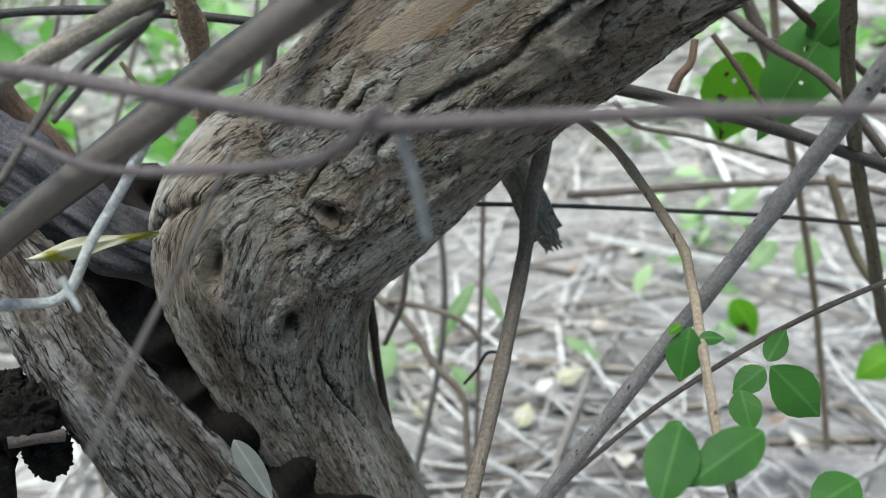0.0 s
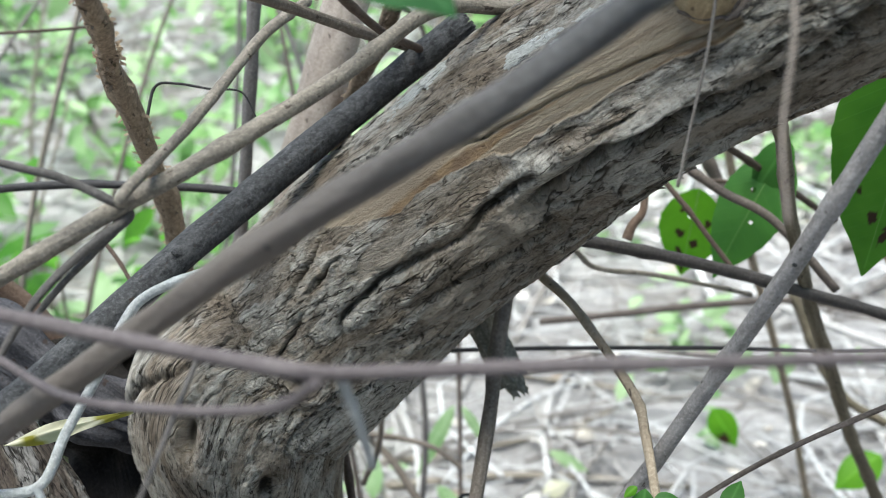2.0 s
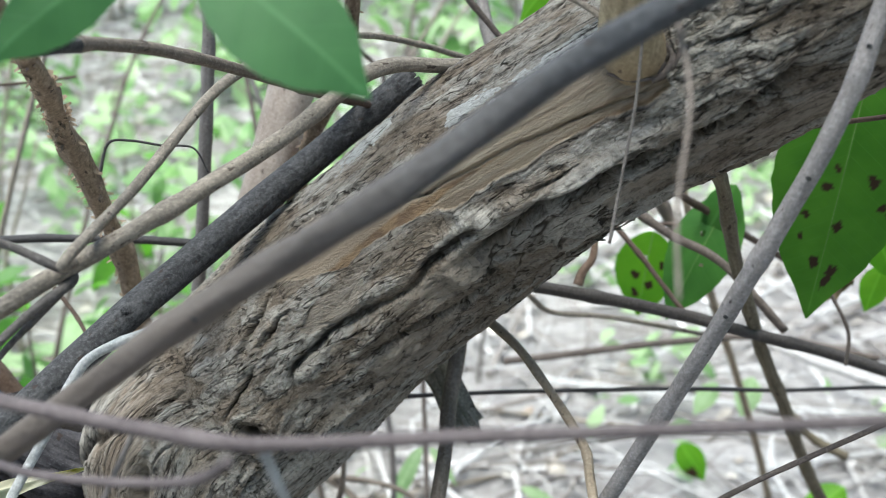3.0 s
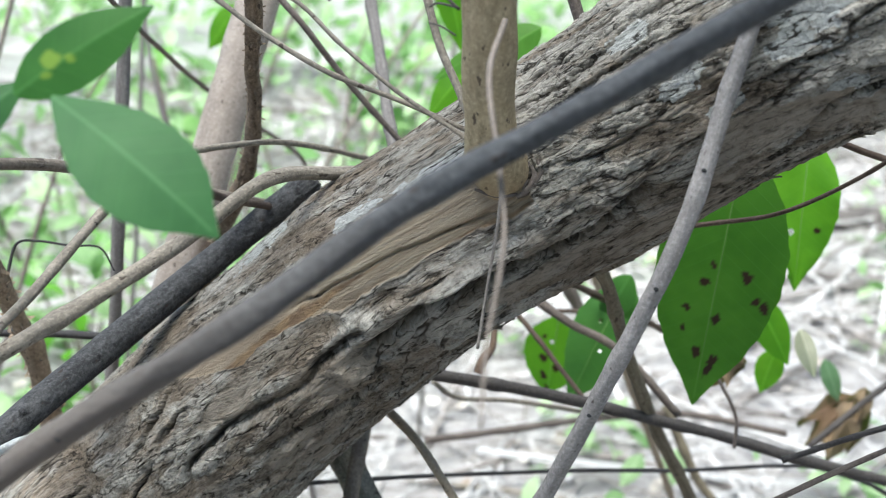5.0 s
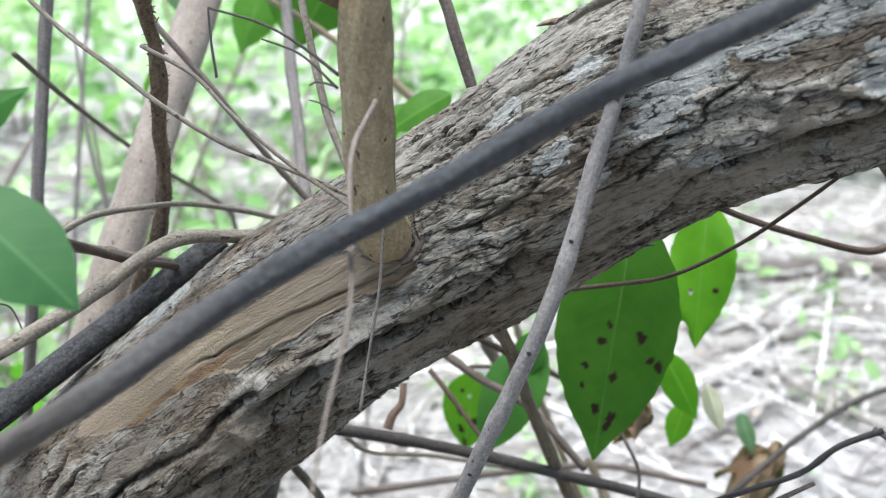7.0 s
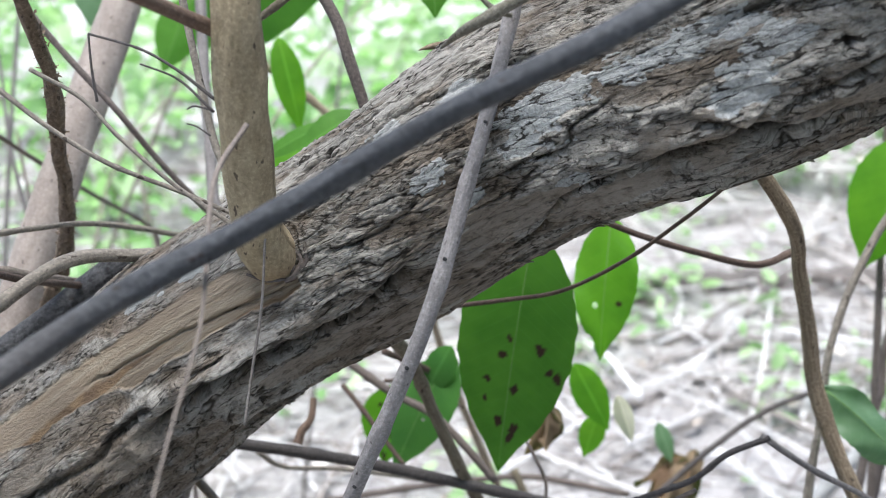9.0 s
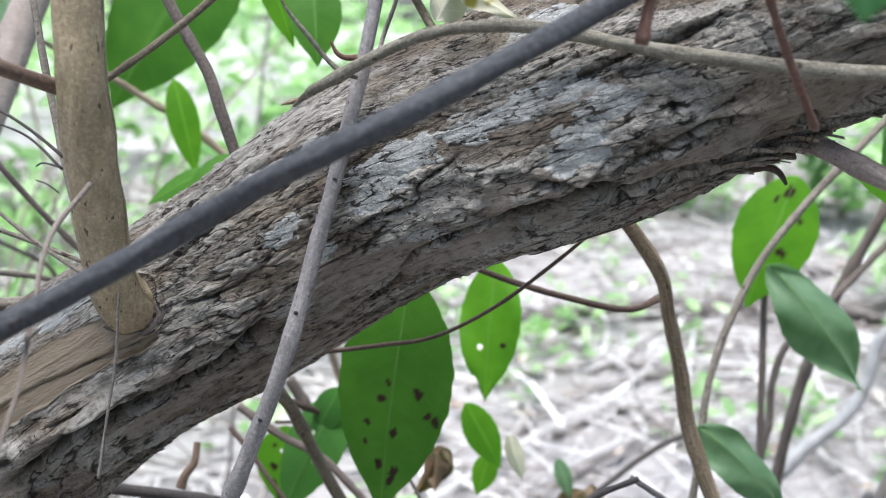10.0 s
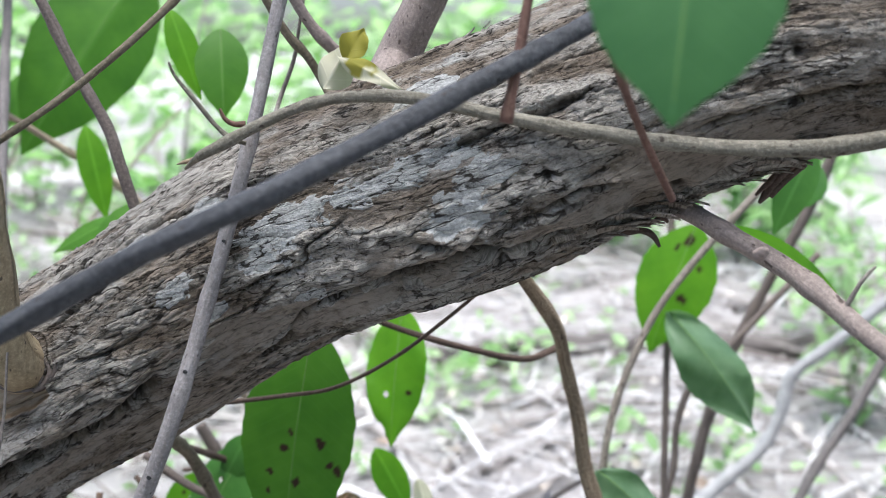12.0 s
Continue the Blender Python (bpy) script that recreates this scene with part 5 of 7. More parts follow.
root = thing("brown_seedling", (0, 0, 0), "thin brown stem beside the trunk", "stem")
twig("stem", [(-0.061, 0.730, 0.737, 0.0034), (-0.054, 0.702, 0.684, 0.0034), (-0.045, 0.674, 0.633, 0.0033), (-0.040, 0.646, 0.581, 0.0033), (-0.035, 0.618, 0.527, 0.0041), (-0.028, 0.578, 0.444, 0.0041), (-0.019, 0.527, 0.327, 0.0041), (-0.009, 0.469, 0.171, 0.0041), (0.003, 0.406, -0.030, 0.0041)], "BROWN", root, "")
root = thing("arching_runner", (0, 0, 0), "thin tan arching runners over the litter", "runner")
twig("stem", [(-0.088, 1.067, 0.546, 0.0048), (-0.043, 1.049, 0.512, 0.0047), (-0.010, 1.024, 0.466, 0.0045), (0.024, 1.007, 0.433, 0.0044), (0.030, 0.977, 0.378, 0.0043), (0.035, 0.955, 0.338, 0.0054), (0.041, 0.923, 0.278, 0.0054), (0.049, 0.880, 0.197, 0.0054), (0.060, 0.828, 0.095, 0.0054), (0.072, 0.767, -0.030, 0.0054)], "TAN", root, "")
twig("side_twig", [(-0.068, 1.056, 0.540, 0.0040), (-0.024, 1.055, 0.531, 0.0038), (0.017, 1.051, 0.517, 0.0035), (0.048, 1.042, 0.493, 0.0033)], "TAN", root, "")
twig("side_twig", [(-0.036, 0.883, 0.688, 0.0029), (-0.042, 0.880, 0.640, 0.0029), (-0.061, 0.877, 0.594, 0.0029)], "TAN", root, "")
root = thing("wispy_sapling", (0, 0, 0), "thin grey-brown wispy stem slanting over the litter", "stem")
twig("stem", [(0.470, 0.530, 0.960, 0.0016), (0.398, 0.549, 0.914, 0.0021), (0.323, 0.568, 0.863, 0.0020), (0.256, 0.586, 0.813, 0.0020), (0.196, 0.602, 0.754, 0.0020), (0.144, 0.622, 0.685, 0.0020), (0.082, 0.635, 0.597, 0.0020), (0.049, 0.642, 0.547, 0.0022), (-0.000, 0.652, 0.467, 0.0022), (-0.061, 0.665, 0.350, 0.0022), (-0.132, 0.680, 0.188, 0.0022), (-0.209, 0.696, -0.030, 0.0022)], "BROWNG", root, "")
root = thing("broadleaf_sapling", (0, 0, 0), "olive-brown sapling under the trunk with broad insect-eaten leaves", "sapling")
twig("stem", [(0.248, 0.635, 1.065, 0.0053), (0.282, 0.701, 1.014, 0.0056), (0.313, 0.750, 0.933, 0.0058), (0.355, 0.792, 0.834, 0.0061), (0.403, 0.841, 0.740, 0.0064), (0.453, 0.886, 0.636, 0.0066), (0.513, 0.927, 0.523, 0.0069), (0.539, 0.945, 0.472, 0.0086), (0.578, 0.971, 0.393, 0.0086), (0.626, 1.003, 0.286, 0.0086), (0.681, 1.040, 0.146, 0.0086), (0.741, 1.081, -0.030, 0.0086)], "OLIVE", root, "")
twig("twig", [(0.234, 0.855, 0.929, 0.0027), (0.253, 0.838, 0.907, 0.0026), (0.271, 0.822, 0.883, 0.0025), (0.289, 0.807, 0.860, 0.0024)], "BROWN", root, "")
twig("twig", [(0.281, 0.906, 0.910, 0.0023), (0.309, 0.900, 0.909, 0.0021), (0.335, 0.890, 0.898, 0.0019), (0.363, 0.878, 0.884, 0.0017)], "BROWN", root, "")
twig("twig", [(0.303, 1.003, 0.922, 0.0067), (0.323, 0.998, 0.883, 0.0065), (0.343, 0.992, 0.845, 0.0062)], "BROWNG", root, "")
twig("twig", [(0.273, 0.822, 0.974, 0.0034), (0.328, 0.868, 0.931, 0.0034), (0.384, 0.914, 0.887, 0.0034), (0.443, 0.960, 0.842, 0.0035)], "BROWN", root, "")
twig("twig", [(0.244, 0.862, 0.949, 0.0043), (0.283, 0.841, 0.923, 0.0042), (0.327, 0.821, 0.899, 0.0040), (0.378, 0.790, 0.843, 0.0039)], "BROWNG", root, "")
twig("twig", [(0.312, 0.715, 1.050, 0.0021), (0.361, 0.685, 1.063, 0.0019), (0.403, 0.655, 1.078, 0.0018), (0.445, 0.629, 1.108, 0.0016), (0.479, 0.605, 1.143, 0.0015), (0.511, 0.583, 1.179, 0.0013)], "BROWN", root, "thin brown arching twig")
twig("twig", [(0.203, 0.793, 0.943, 0.0032), (0.200, 0.786, 0.926, 0.0036), (0.191, 0.783, 0.915, 0.0041), (0.186, 0.779, 0.904, 0.0045)], "BROWNT", root, "curled brown dead tip")
twig("side_stem", [(0.485, 1.153, 0.665, 0.0065), (0.505, 1.135, 0.613, 0.0064), (0.525, 1.117, 0.567, 0.0062), (0.556, 1.101, 0.530, 0.0061), (0.601, 1.089, 0.504, 0.0059)], "OLIVE", root, "")
twig("twig", [(0.393, 0.780, 0.912, 0.0016), (0.408, 0.768, 0.884, 0.0016), (0.420, 0.757, 0.855, 0.0016), (0.417, 0.748, 0.828, 0.0016)], "BROWNG", root, "")
leaf("leaf", (0.392, 0.710, 1.117), (0.365, 0.720, 0.889), 0.102, (-0.30, -0.82, 0.49), LEAF_MID, root, "large deep green leaf with brown-edged holes", nu=100, nv=32, spots=((0.80, -0.32, 0.008), (0.84, -0.25, 0.006), (0.77, 0.18, 0.006), (0.62, -0.12, 0.0045), (0.60, 0.45, 0.004), (0.49, 0.2, 0.004), (0.45, -0.45, 0.005), (0.55, -0.85, 0.005), (0.53, -0.68, 0.004), (0.68, 0.5, 0.003), (0.42, 0.1, 0.003)))
leaf("leaf", (0.502, 0.830, 1.097), (0.483, 0.795, 0.960), 0.062, (-0.37, -0.82, 0.44), LEAF_LIGHT, root, "bright green torn leaf", nu=90, nv=30, wave=0.8, holes=((0.86, 0.9, 0.006), (0.62, 0.3, 0.003)), spots=((0.6, -0.5, 0.003),))
leaf("leaf", (0.490, 0.902, 0.917), (0.529, 0.891, 0.839), 0.037, (-0.30, -0.69, 0.66), LEAF_LIGHT, root, "bright green leaf")
leaf("leaf", (0.523, 0.909, 0.851), (0.503, 0.897, 0.806), 0.029, (-0.29, -0.67, 0.68), LEAF_LIGHT, root, "")
leaf("leaf", (0.536, 0.886, 0.882), (0.549, 0.870, 0.833), 0.020, (-0.32, -0.67, 0.67), LEAF_CREAM, root, "dry curled cream leaf", fold=0.6)
leaf("leaf", (0.448, 0.836, 0.895), (0.424, 0.843, 0.842), 0.031, (-0.25, -0.68, 0.69), LEAF_DRY, root, "withered brown leaf", fold=1.2, wave=3.0, seed=3)
leaf("leaf", (0.444, 0.835, 0.893), (0.440, 0.833, 0.848), 0.026, (-0.25, -0.68, 0.69), LEAF_TAN, root, "", fold=1.3, wave=4.0, seed=6)
leaf("leaf", (0.449, 0.854, 0.888), (0.461, 0.845, 0.860), 0.022, (-0.26, -0.69, 0.68), LEAF_DRY, root, "withered brown leaf", fold=1.1, wave=3.0, seed=8)
leaf("leaf", (0.298, 0.960, 0.882), (0.285, 0.963, 0.784), 0.066, (-0.20, -0.72, 0.66), LEAF_LIGHT, root, "yellow-green leaf with brown spots", nu=100, nv=34, spots=((0.35, -0.5, 0.004), (0.5, 0.3, 0.005), (0.6, -0.2, 0.005), (0.72, 0.3, 0.005), (0.9, 0.1, 0.008), (0.25, 0.4, 0.003)), holes=((0.3, 0.1, 0.0025),))
leaf("leaf", (0.349, 0.869, 0.952), (0.283, 0.843, 0.835), 0.063, (-0.25, -0.72, 0.65), LEAF, root, "deep green leaf", nu=100, nv=34, holes=((0.35, 0.2, 0.0025), (0.55, -0.2, 0.002)))
leaf("leaf", (0.346, 0.855, 0.963), (0.320, 0.862, 0.909), 0.033, (-0.19, -0.73, 0.65), LEAF, root, "")
root = thing("dry_leaf_clump", (0, 0, 0), "withered brown curled leaves hanging on a bent stalk", "dry leaf")
twig("stalk", [(0.619, 1.007, 0.673, 0.0039), (0.699, 1.012, 0.737, 0.0038), (0.779, 1.017, 0.786, 0.0037), (0.847, 1.019, 0.809, 0.0036)], "DARKW", root, "")
twig("twig", [(0.404, 0.622, 0.887, 0.0024), (0.460, 0.617, 0.907, 0.0024), (0.504, 0.613, 0.922, 0.0025), (0.534, 0.614, 0.942, 0.0026), (0.569, 0.612, 0.955, 0.0027)], "DARKW", root, "thin dark twig")
twig("twig", [(0.563, 0.614, 0.956, 0.0027), (0.604, 0.598, 0.929, 0.0026), (0.644, 0.584, 0.908, 0.0024), (0.694, 0.568, 0.874, 0.0030), (0.766, 0.543, 0.799, 0.0030), (0.857, 0.513, 0.651, 0.0030), (0.963, 0.478, 0.392, 0.0030), (1.076, 0.440, -0.030, 0.0030)], "GREYS", root, "")
leaf("leaf", (0.699, 1.042, 0.721), (0.625, 1.031, 0.660), 0.044, (-0.32, -0.63, 0.71), LEAF_DRY, root, "withered brown curled leaf", fold=1.3, wave=3.0, seed=2)
leaf("leaf", (0.686, 1.033, 0.722), (0.642, 1.006, 0.653), 0.037, (-0.32, -0.63, 0.71), LEAF_TAN, root, "withered tan curled leaf", fold=1.4, wave=3.0, seed=5)
leaf("leaf", (0.706, 1.052, 0.721), (0.677, 1.023, 0.649), 0.032, (-0.33, -0.63, 0.71), LEAF_DRY, root, "", fold=1.2, wave=4.0, seed=7)
leaf("leaf", (0.706, 1.061, 0.716), (0.626, 1.057, 0.676), 0.029, (-0.32, -0.64, 0.70), LEAF_DRY, root, "", fold=1.0, wave=4.0, seed=9)
leaf("leaf", (0.699, 1.035, 0.734), (0.685, 1.023, 0.690), 0.024, (-0.34, -0.63, 0.70), LEAF_TAN, root, "", fold=1.4, wave=3.0, seed=4)
leaf("leaf", (0.659, 1.068, 0.760), (0.674, 1.051, 0.708), 0.022, (-0.32, -0.65, 0.69), LEAF_PALE, root, "")
root = thing("climbing_vine", (0, 0, 0), "grey-olive vine clasping the top of the trunk", "vine")
twig("stem", [(0.282, 0.518, 1.279, 0.0009), (0.288, 0.498, 1.287, 0.0023), (0.297, 0.479, 1.295, 0.0033), (0.352, 0.466, 1.323, 0.0036), (0.403, 0.444, 1.329, 0.0039), (0.464, 0.420, 1.318, 0.0041), (0.518, 0.389, 1.310, 0.0044), (0.575, 0.368, 1.305, 0.0047), (0.628, 0.345, 1.307, 0.0049), (0.682, 0.328, 1.318, 0.0052)], "VINE", root, "")
twig("shoot", [(0.467, 0.358, 1.496, 0.0023), (0.460, 0.354, 1.457, 0.0023), (0.453, 0.350, 1.423, 0.0023), (0.449, 0.348, 1.399, 0.0025), (0.442, 0.344, 1.360, 0.0028), (0.434, 0.340, 1.321, 0.0031)], "REDBR", root, "reddish-brown shoot")
twig("twig", [(0.419, 0.271, 1.435, 0.0016), (0.441, 0.284, 1.403, 0.0016), (0.459, 0.296, 1.376, 0.0016), (0.473, 0.305, 1.357, 0.0018), (0.490, 0.316, 1.331, 0.0020), (0.509, 0.327, 1.305, 0.0021), (0.529, 0.339, 1.280, 0.0023)], "REDBR", root, "thin reddish-brown twig")
twig("side_twig", [(0.273, 0.485, 1.346, 0.0007), (0.277, 0.485, 1.337, 0.0010), (0.288, 0.484, 1.323, 0.0014), (0.299, 0.483, 1.309, 0.0014), (0.308, 0.481, 1.301, 0.0014), (0.317, 0.480, 1.298, 0.0014)], "VINE", root, "thin curved olive twig")
twig("spur", [(0.302, 0.483, 1.319, 0.0007), (0.305, 0.482, 1.313, 0.0014), (0.310, 0.482, 1.310, 0.0017), (0.317, 0.481, 1.310, 0.0021)], "REDBR", root, "short brown spur")
root = thing("hanging_vine", (0, 0, 0), "ropy brown vine hanging from under the trunk", "vine")
twig("stem", [(0.514, 0.622, 1.224, 0.0056), (0.545, 0.631, 1.185, 0.0056), (0.593, 0.644, 1.124, 0.0059), (0.615, 0.668, 1.079, 0.0061), (0.635, 0.683, 1.025, 0.0063), (0.650, 0.684, 0.964, 0.0066), (0.665, 0.672, 0.915, 0.0068), (0.679, 0.651, 0.870, 0.0071), (0.695, 0.627, 0.814, 0.0089), (0.719, 0.592, 0.715, 0.0089), (0.748, 0.548, 0.558, 0.0089), (0.782, 0.498, 0.319, 0.0089), (0.819, 0.443, -0.030, 0.0089)], "VINEB", root, "", sides=20, knots=0.06, rough=0.05, flute=0.35)
twig("side_twig", [(0.424, 0.664, 1.138, 0.0025), (0.473, 0.666, 1.117, 0.0027), (0.527, 0.667, 1.099, 0.0029), (0.578, 0.672, 1.086, 0.0032), (0.617, 0.685, 1.092, 0.0034)], "BROWN", root, "")
root = thing("side_branch", (0, 0, 0), "pinkish-tan side branch growing out of the trunk", "branch")
twig("limb", [(0.583, 0.446, 1.265, 0.0068), (0.599, 0.397, 1.250, 0.0064), (0.614, 0.349, 1.235, 0.0060), (0.628, 0.299, 1.212, 0.0057), (0.637, 0.252, 1.194, 0.0053), (0.648, 0.197, 1.162, 0.0066), (0.664, 0.111, 1.077, 0.0066), (0.687, -0.006, 0.893, 0.0066), (0.717, -0.160, 0.549, 0.0066), (0.754, -0.353, -0.030, 0.0066)], "TANPINK", root, "")
twig("spur", [(0.624, 0.313, 1.221, 0.0016), (0.626, 0.311, 1.228, 0.0014), (0.629, 0.307, 1.239, 0.0011), (0.635, 0.305, 1.247, 0.0007)], "GREYBR", root, "thin grey dead spur")
twig("bud", [(0.575, 0.325, 1.251, 0.0035), (0.575, 0.320, 1.254, 0.0030), (0.575, 0.318, 1.256, 0.0015)], "TANPINK", root, "small blunt bud")
root = thing("leafy_shrub", (0, 0, 0), "thin-stemmed shrub with drooping shiny leaves", "shrub")
twig("stem", [(1.002, 0.752, 1.369, 0.0036), (0.948, 0.757, 1.310, 0.0036), (0.901, 0.761, 1.259, 0.0036), (0.867, 0.764, 1.222, 0.0040), (0.802, 0.770, 1.151, 0.0039), (0.749, 0.771, 1.076, 0.0038), (0.710, 0.763, 0.981, 0.0037), (0.696, 0.750, 0.890, 0.0036), (0.686, 0.741, 0.828, 0.0045), (0.672, 0.728, 0.723, 0.0045), (0.655, 0.712, 0.559, 0.0045), (0.635, 0.693, 0.316, 0.0045), (0.614, 0.673, -0.030, 0.0045)], "TANG", root, "")
twig("stem", [(0.889, 0.993, 1.361, 0.0038), (0.883, 0.978, 1.282, 0.0038), (0.878, 0.966, 1.214, 0.0038), (0.874, 0.957, 1.165, 0.0042), (0.865, 0.935, 1.046, 0.0042), (0.858, 0.912, 0.928, 0.0042), (0.852, 0.890, 0.809, 0.0042), (0.849, 0.879, 0.748, 0.0052), (0.845, 0.863, 0.646, 0.0052), (0.839, 0.843, 0.494, 0.0052), (0.833, 0.820, 0.274, 0.0052), (0.826, 0.795, -0.030, 0.0052)], "BROWNG", root, "")
twig("stem", [(1.086, 0.951, 1.109, 0.0045), (1.032, 0.956, 1.051, 0.0045), (0.984, 0.960, 1.000, 0.0045), (0.950, 0.963, 0.963, 0.0050), (0.919, 0.965, 0.931, 0.0049), (0.903, 0.960, 0.885, 0.0048), (0.898, 0.951, 0.837, 0.0046), (0.886, 0.945, 0.792, 0.0045), (0.872, 0.936, 0.732, 0.0056), (0.852, 0.924, 0.632, 0.0056), (0.826, 0.909, 0.483, 0.0056), (0.796, 0.891, 0.268, 0.0056), (0.764, 0.873, -0.030, 0.0056)], "BROWNG", root, "")
twig("stem", [(1.113, 0.964, 1.268, 0.0072), (1.084, 0.974, 1.171, 0.0071), (1.048, 0.989, 1.079, 0.0070), (1.012, 1.003, 0.985, 0.0069), (0.996, 1.011, 0.926, 0.0076), (0.976, 1.022, 0.820, 0.0076), (0.958, 1.034, 0.645, 0.0076), (0.946, 1.045, 0.373, 0.0076), (0.950, 1.050, -0.030, 0.0076)], "BROWNG", root, "")
twig("stem", [(1.387, 1.014, 1.154, 0.0066), (1.345, 1.012, 1.086, 0.0066), (1.309, 1.011, 1.026, 0.0066), (1.283, 1.010, 0.983, 0.0073), (1.217, 1.007, 0.875, 0.0073), (1.156, 1.006, 0.784, 0.0073), (1.104, 0.998, 0.686, 0.0073), (1.076, 0.994, 0.632, 0.0091), (1.036, 0.988, 0.542, 0.0091), (0.985, 0.981, 0.411, 0.0091), (0.927, 0.973, 0.224, 0.0091), (0.864, 0.964, -0.030, 0.0091)], "GREYS", root, "")
leaf("leaf", (0.884, 0.915, 1.159), (0.829, 0.910, 1.004), 0.092, (-0.40, -0.72, 0.57), LEAF_LIGHT, root, "bright green leaf with brown spots", nu=50, nv=18, spots=((0.12, 0.0, 0.009), (0.2, 0.3, 0.004), (0.3, -0.5, 0.004), (0.55, -0.3, 0.006), (0.72, -0.5, 0.005)))
leaf("leaf", (0.809, 0.835, 1.076), (0.894, 0.774, 0.948), 0.066, (-0.42, -0.67, 0.62), LEAF_PALE, root, "drooping grey-green shiny leaf", nu=50, nv=16, droop=0.14, fold=0.5, wave=1.6, seed=4)
leaf("leaf", (0.685, 0.734, 0.942), (0.761, 0.698, 0.865), 0.050, (-0.36, -0.63, 0.69), LEAF_PALE, root, "grey-green leaf", nu=40, nv=14, droop=0.12, fold=0.4, wave=1.5, seed=2)
leaf("leaf", (0.733, 0.599, 1.215), (0.849, 0.605, 1.149), 0.022, (-0.49, -0.68, 0.54), LEAF_LIGHT, root, "green leaf seen edge-on")
leaf("leaf", (0.928, 0.765, 1.265), (0.889, 0.768, 1.172), 0.039, (-0.50, -0.71, 0.50), LEAF, root, "green leaf")
leaf("leaf", (0.985, 0.836, 1.242), (0.941, 0.833, 1.184), 0.056, (-0.52, -0.70, 0.49), LEAF, root, "")
root = thing("background_sapling", (0, 0, 0), "sapling with large drooping green leaves behind the trunk", "sapling")
twig("stem", [(0.046, 1.101, 1.305, 0.0028), (0.113, 1.109, 1.267, 0.0035), (0.154, 1.111, 1.239, 0.0042), (0.196, 1.111, 1.212, 0.0042), (0.239, 1.108, 1.174, 0.0049), (0.283, 1.101, 1.132, 0.0049), (0.321, 1.087, 1.070, 0.0049), (0.400, 1.150, 0.800, 0.0052), (0.560, 1.300, 0.400, 0.0055), (0.700, 1.420, -0.030, 0.0060)], "TANL", root, "thin tan arching stem")
leaf("leaf", (0.327, 0.855, 1.373), (0.326, 0.817, 1.289), 0.049, (-0.06, -0.90, 0.43), LEAF_MID, root, "drooping deep green leaf", nu=30, nv=10)
leaf("leaf", (0.281, 0.872, 1.390), (0.307, 0.847, 1.305), 0.028, (-0.03, -0.91, 0.42), LEAF_LIGHT, root, "drooping light green leaf")
leaf("leaf", (0.258, 1.210, 1.453), (0.109, 1.153, 1.223), 0.138, (0.06, -0.91, 0.42), LEAF_MID, root, "large green leaf", nu=30, nv=10)
leaf("leaf", (0.187, 1.086, 1.264), (0.208, 1.057, 1.156), 0.035, (0.05, -0.87, 0.50), LEAF_LIGHT, root, "")
leaf("leaf", (0.229, 0.898, 1.187), (0.163, 0.910, 1.150), 0.020, (0.05, -0.84, 0.54), LEAF_BACK, root, "")
leaf("leaf", (0.261, 0.878, 1.199), (0.200, 0.876, 1.164), 0.034, (-0.09, -0.86, 0.50), LEAF_BACK, root, "green leaf behind the trunk")
leaf("leaf", (0.080, 1.295, 1.308), (0.037, 1.274, 1.212), 0.059, (0.05, -0.90, 0.44), LEAF_BACK, root, "green leaf")
leaf("leaf", (0.111, 1.295, 1.321), (0.093, 1.274, 1.237), 0.051, (0.02, -0.91, 0.42), LEAF_BACK, root, "")
leaf("leaf", (-0.065, 1.406, 1.195), (-0.111, 1.392, 1.136), 0.035, (0.11, -0.87, 0.47), LEAF_LIGHT, root, "")
leaf("leaf", (0.219, 0.994, 1.162), (0.161, 0.975, 1.102), 0.034, (-0.11, -0.86, 0.50), LEAF_LIGHT, root, "")
leaf("leaf", (-0.039, 1.215, 1.370), (0.002, 1.174, 1.238), 0.061, (0.16, -0.89, 0.42), LEAF_PALE, root, "")
root = thing("white_root", (0, 0, 0), "thick bleached curved root standing out of the litter", "root")
twig("stem", [(1.076, 1.623, -0.030, 0.0160), (1.141, 1.613, 0.154, 0.0160), (1.212, 1.602, 0.290, 0.0160), (1.281, 1.592, 0.386, 0.0160), (1.340, 1.583, 0.452, 0.0160), (1.382, 1.577, 0.493, 0.0128), (1.453, 1.566, 0.557, 0.0126), (1.494, 1.568, 0.631, 0.0123), (1.522, 1.576, 0.712, 0.0121), (1.599, 1.564, 0.775, 0.0119), (1.753, 1.539, 0.900, 0.0119)], "PALE", root, "")

# parts of the leaning tree
twig("twig", [(0.095, 1.276, 1.469, 0.0054), (0.099, 1.200, 1.404, 0.0054), (0.102, 1.134, 1.347, 0.0054), (0.104, 1.087, 1.307, 0.0060), (0.110, 0.980, 1.215, 0.0058), (0.118, 0.872, 1.125, 0.0056), (0.123, 0.819, 1.080, 0.0056)], "GREYS", tree, "pale grey upright twig")
twig("young_shoot", [(0.200, 0.610, 1.112, 0.0210), (0.190, 0.575, 1.135, 0.0215), (0.175, 0.547, 1.148, 0.0190), (0.1665, 0.5270, 1.172, 0.0158), (0.164, 0.511, 1.220, 0.0150), (0.162, 0.497, 1.265, 0.0145), (0.162, 0.487, 1.302, 0.0139), (0.161, 0.492, 1.354, 0.0134), (0.160, 0.498, 1.404, 0.0121), (0.158, 0.505, 1.473, 0.0121), (0.157, 0.513, 1.553, 0.0121)], "SHOOT", tree, "straight tan young shoot", sides=40, knots=0.03, rough=0.05)
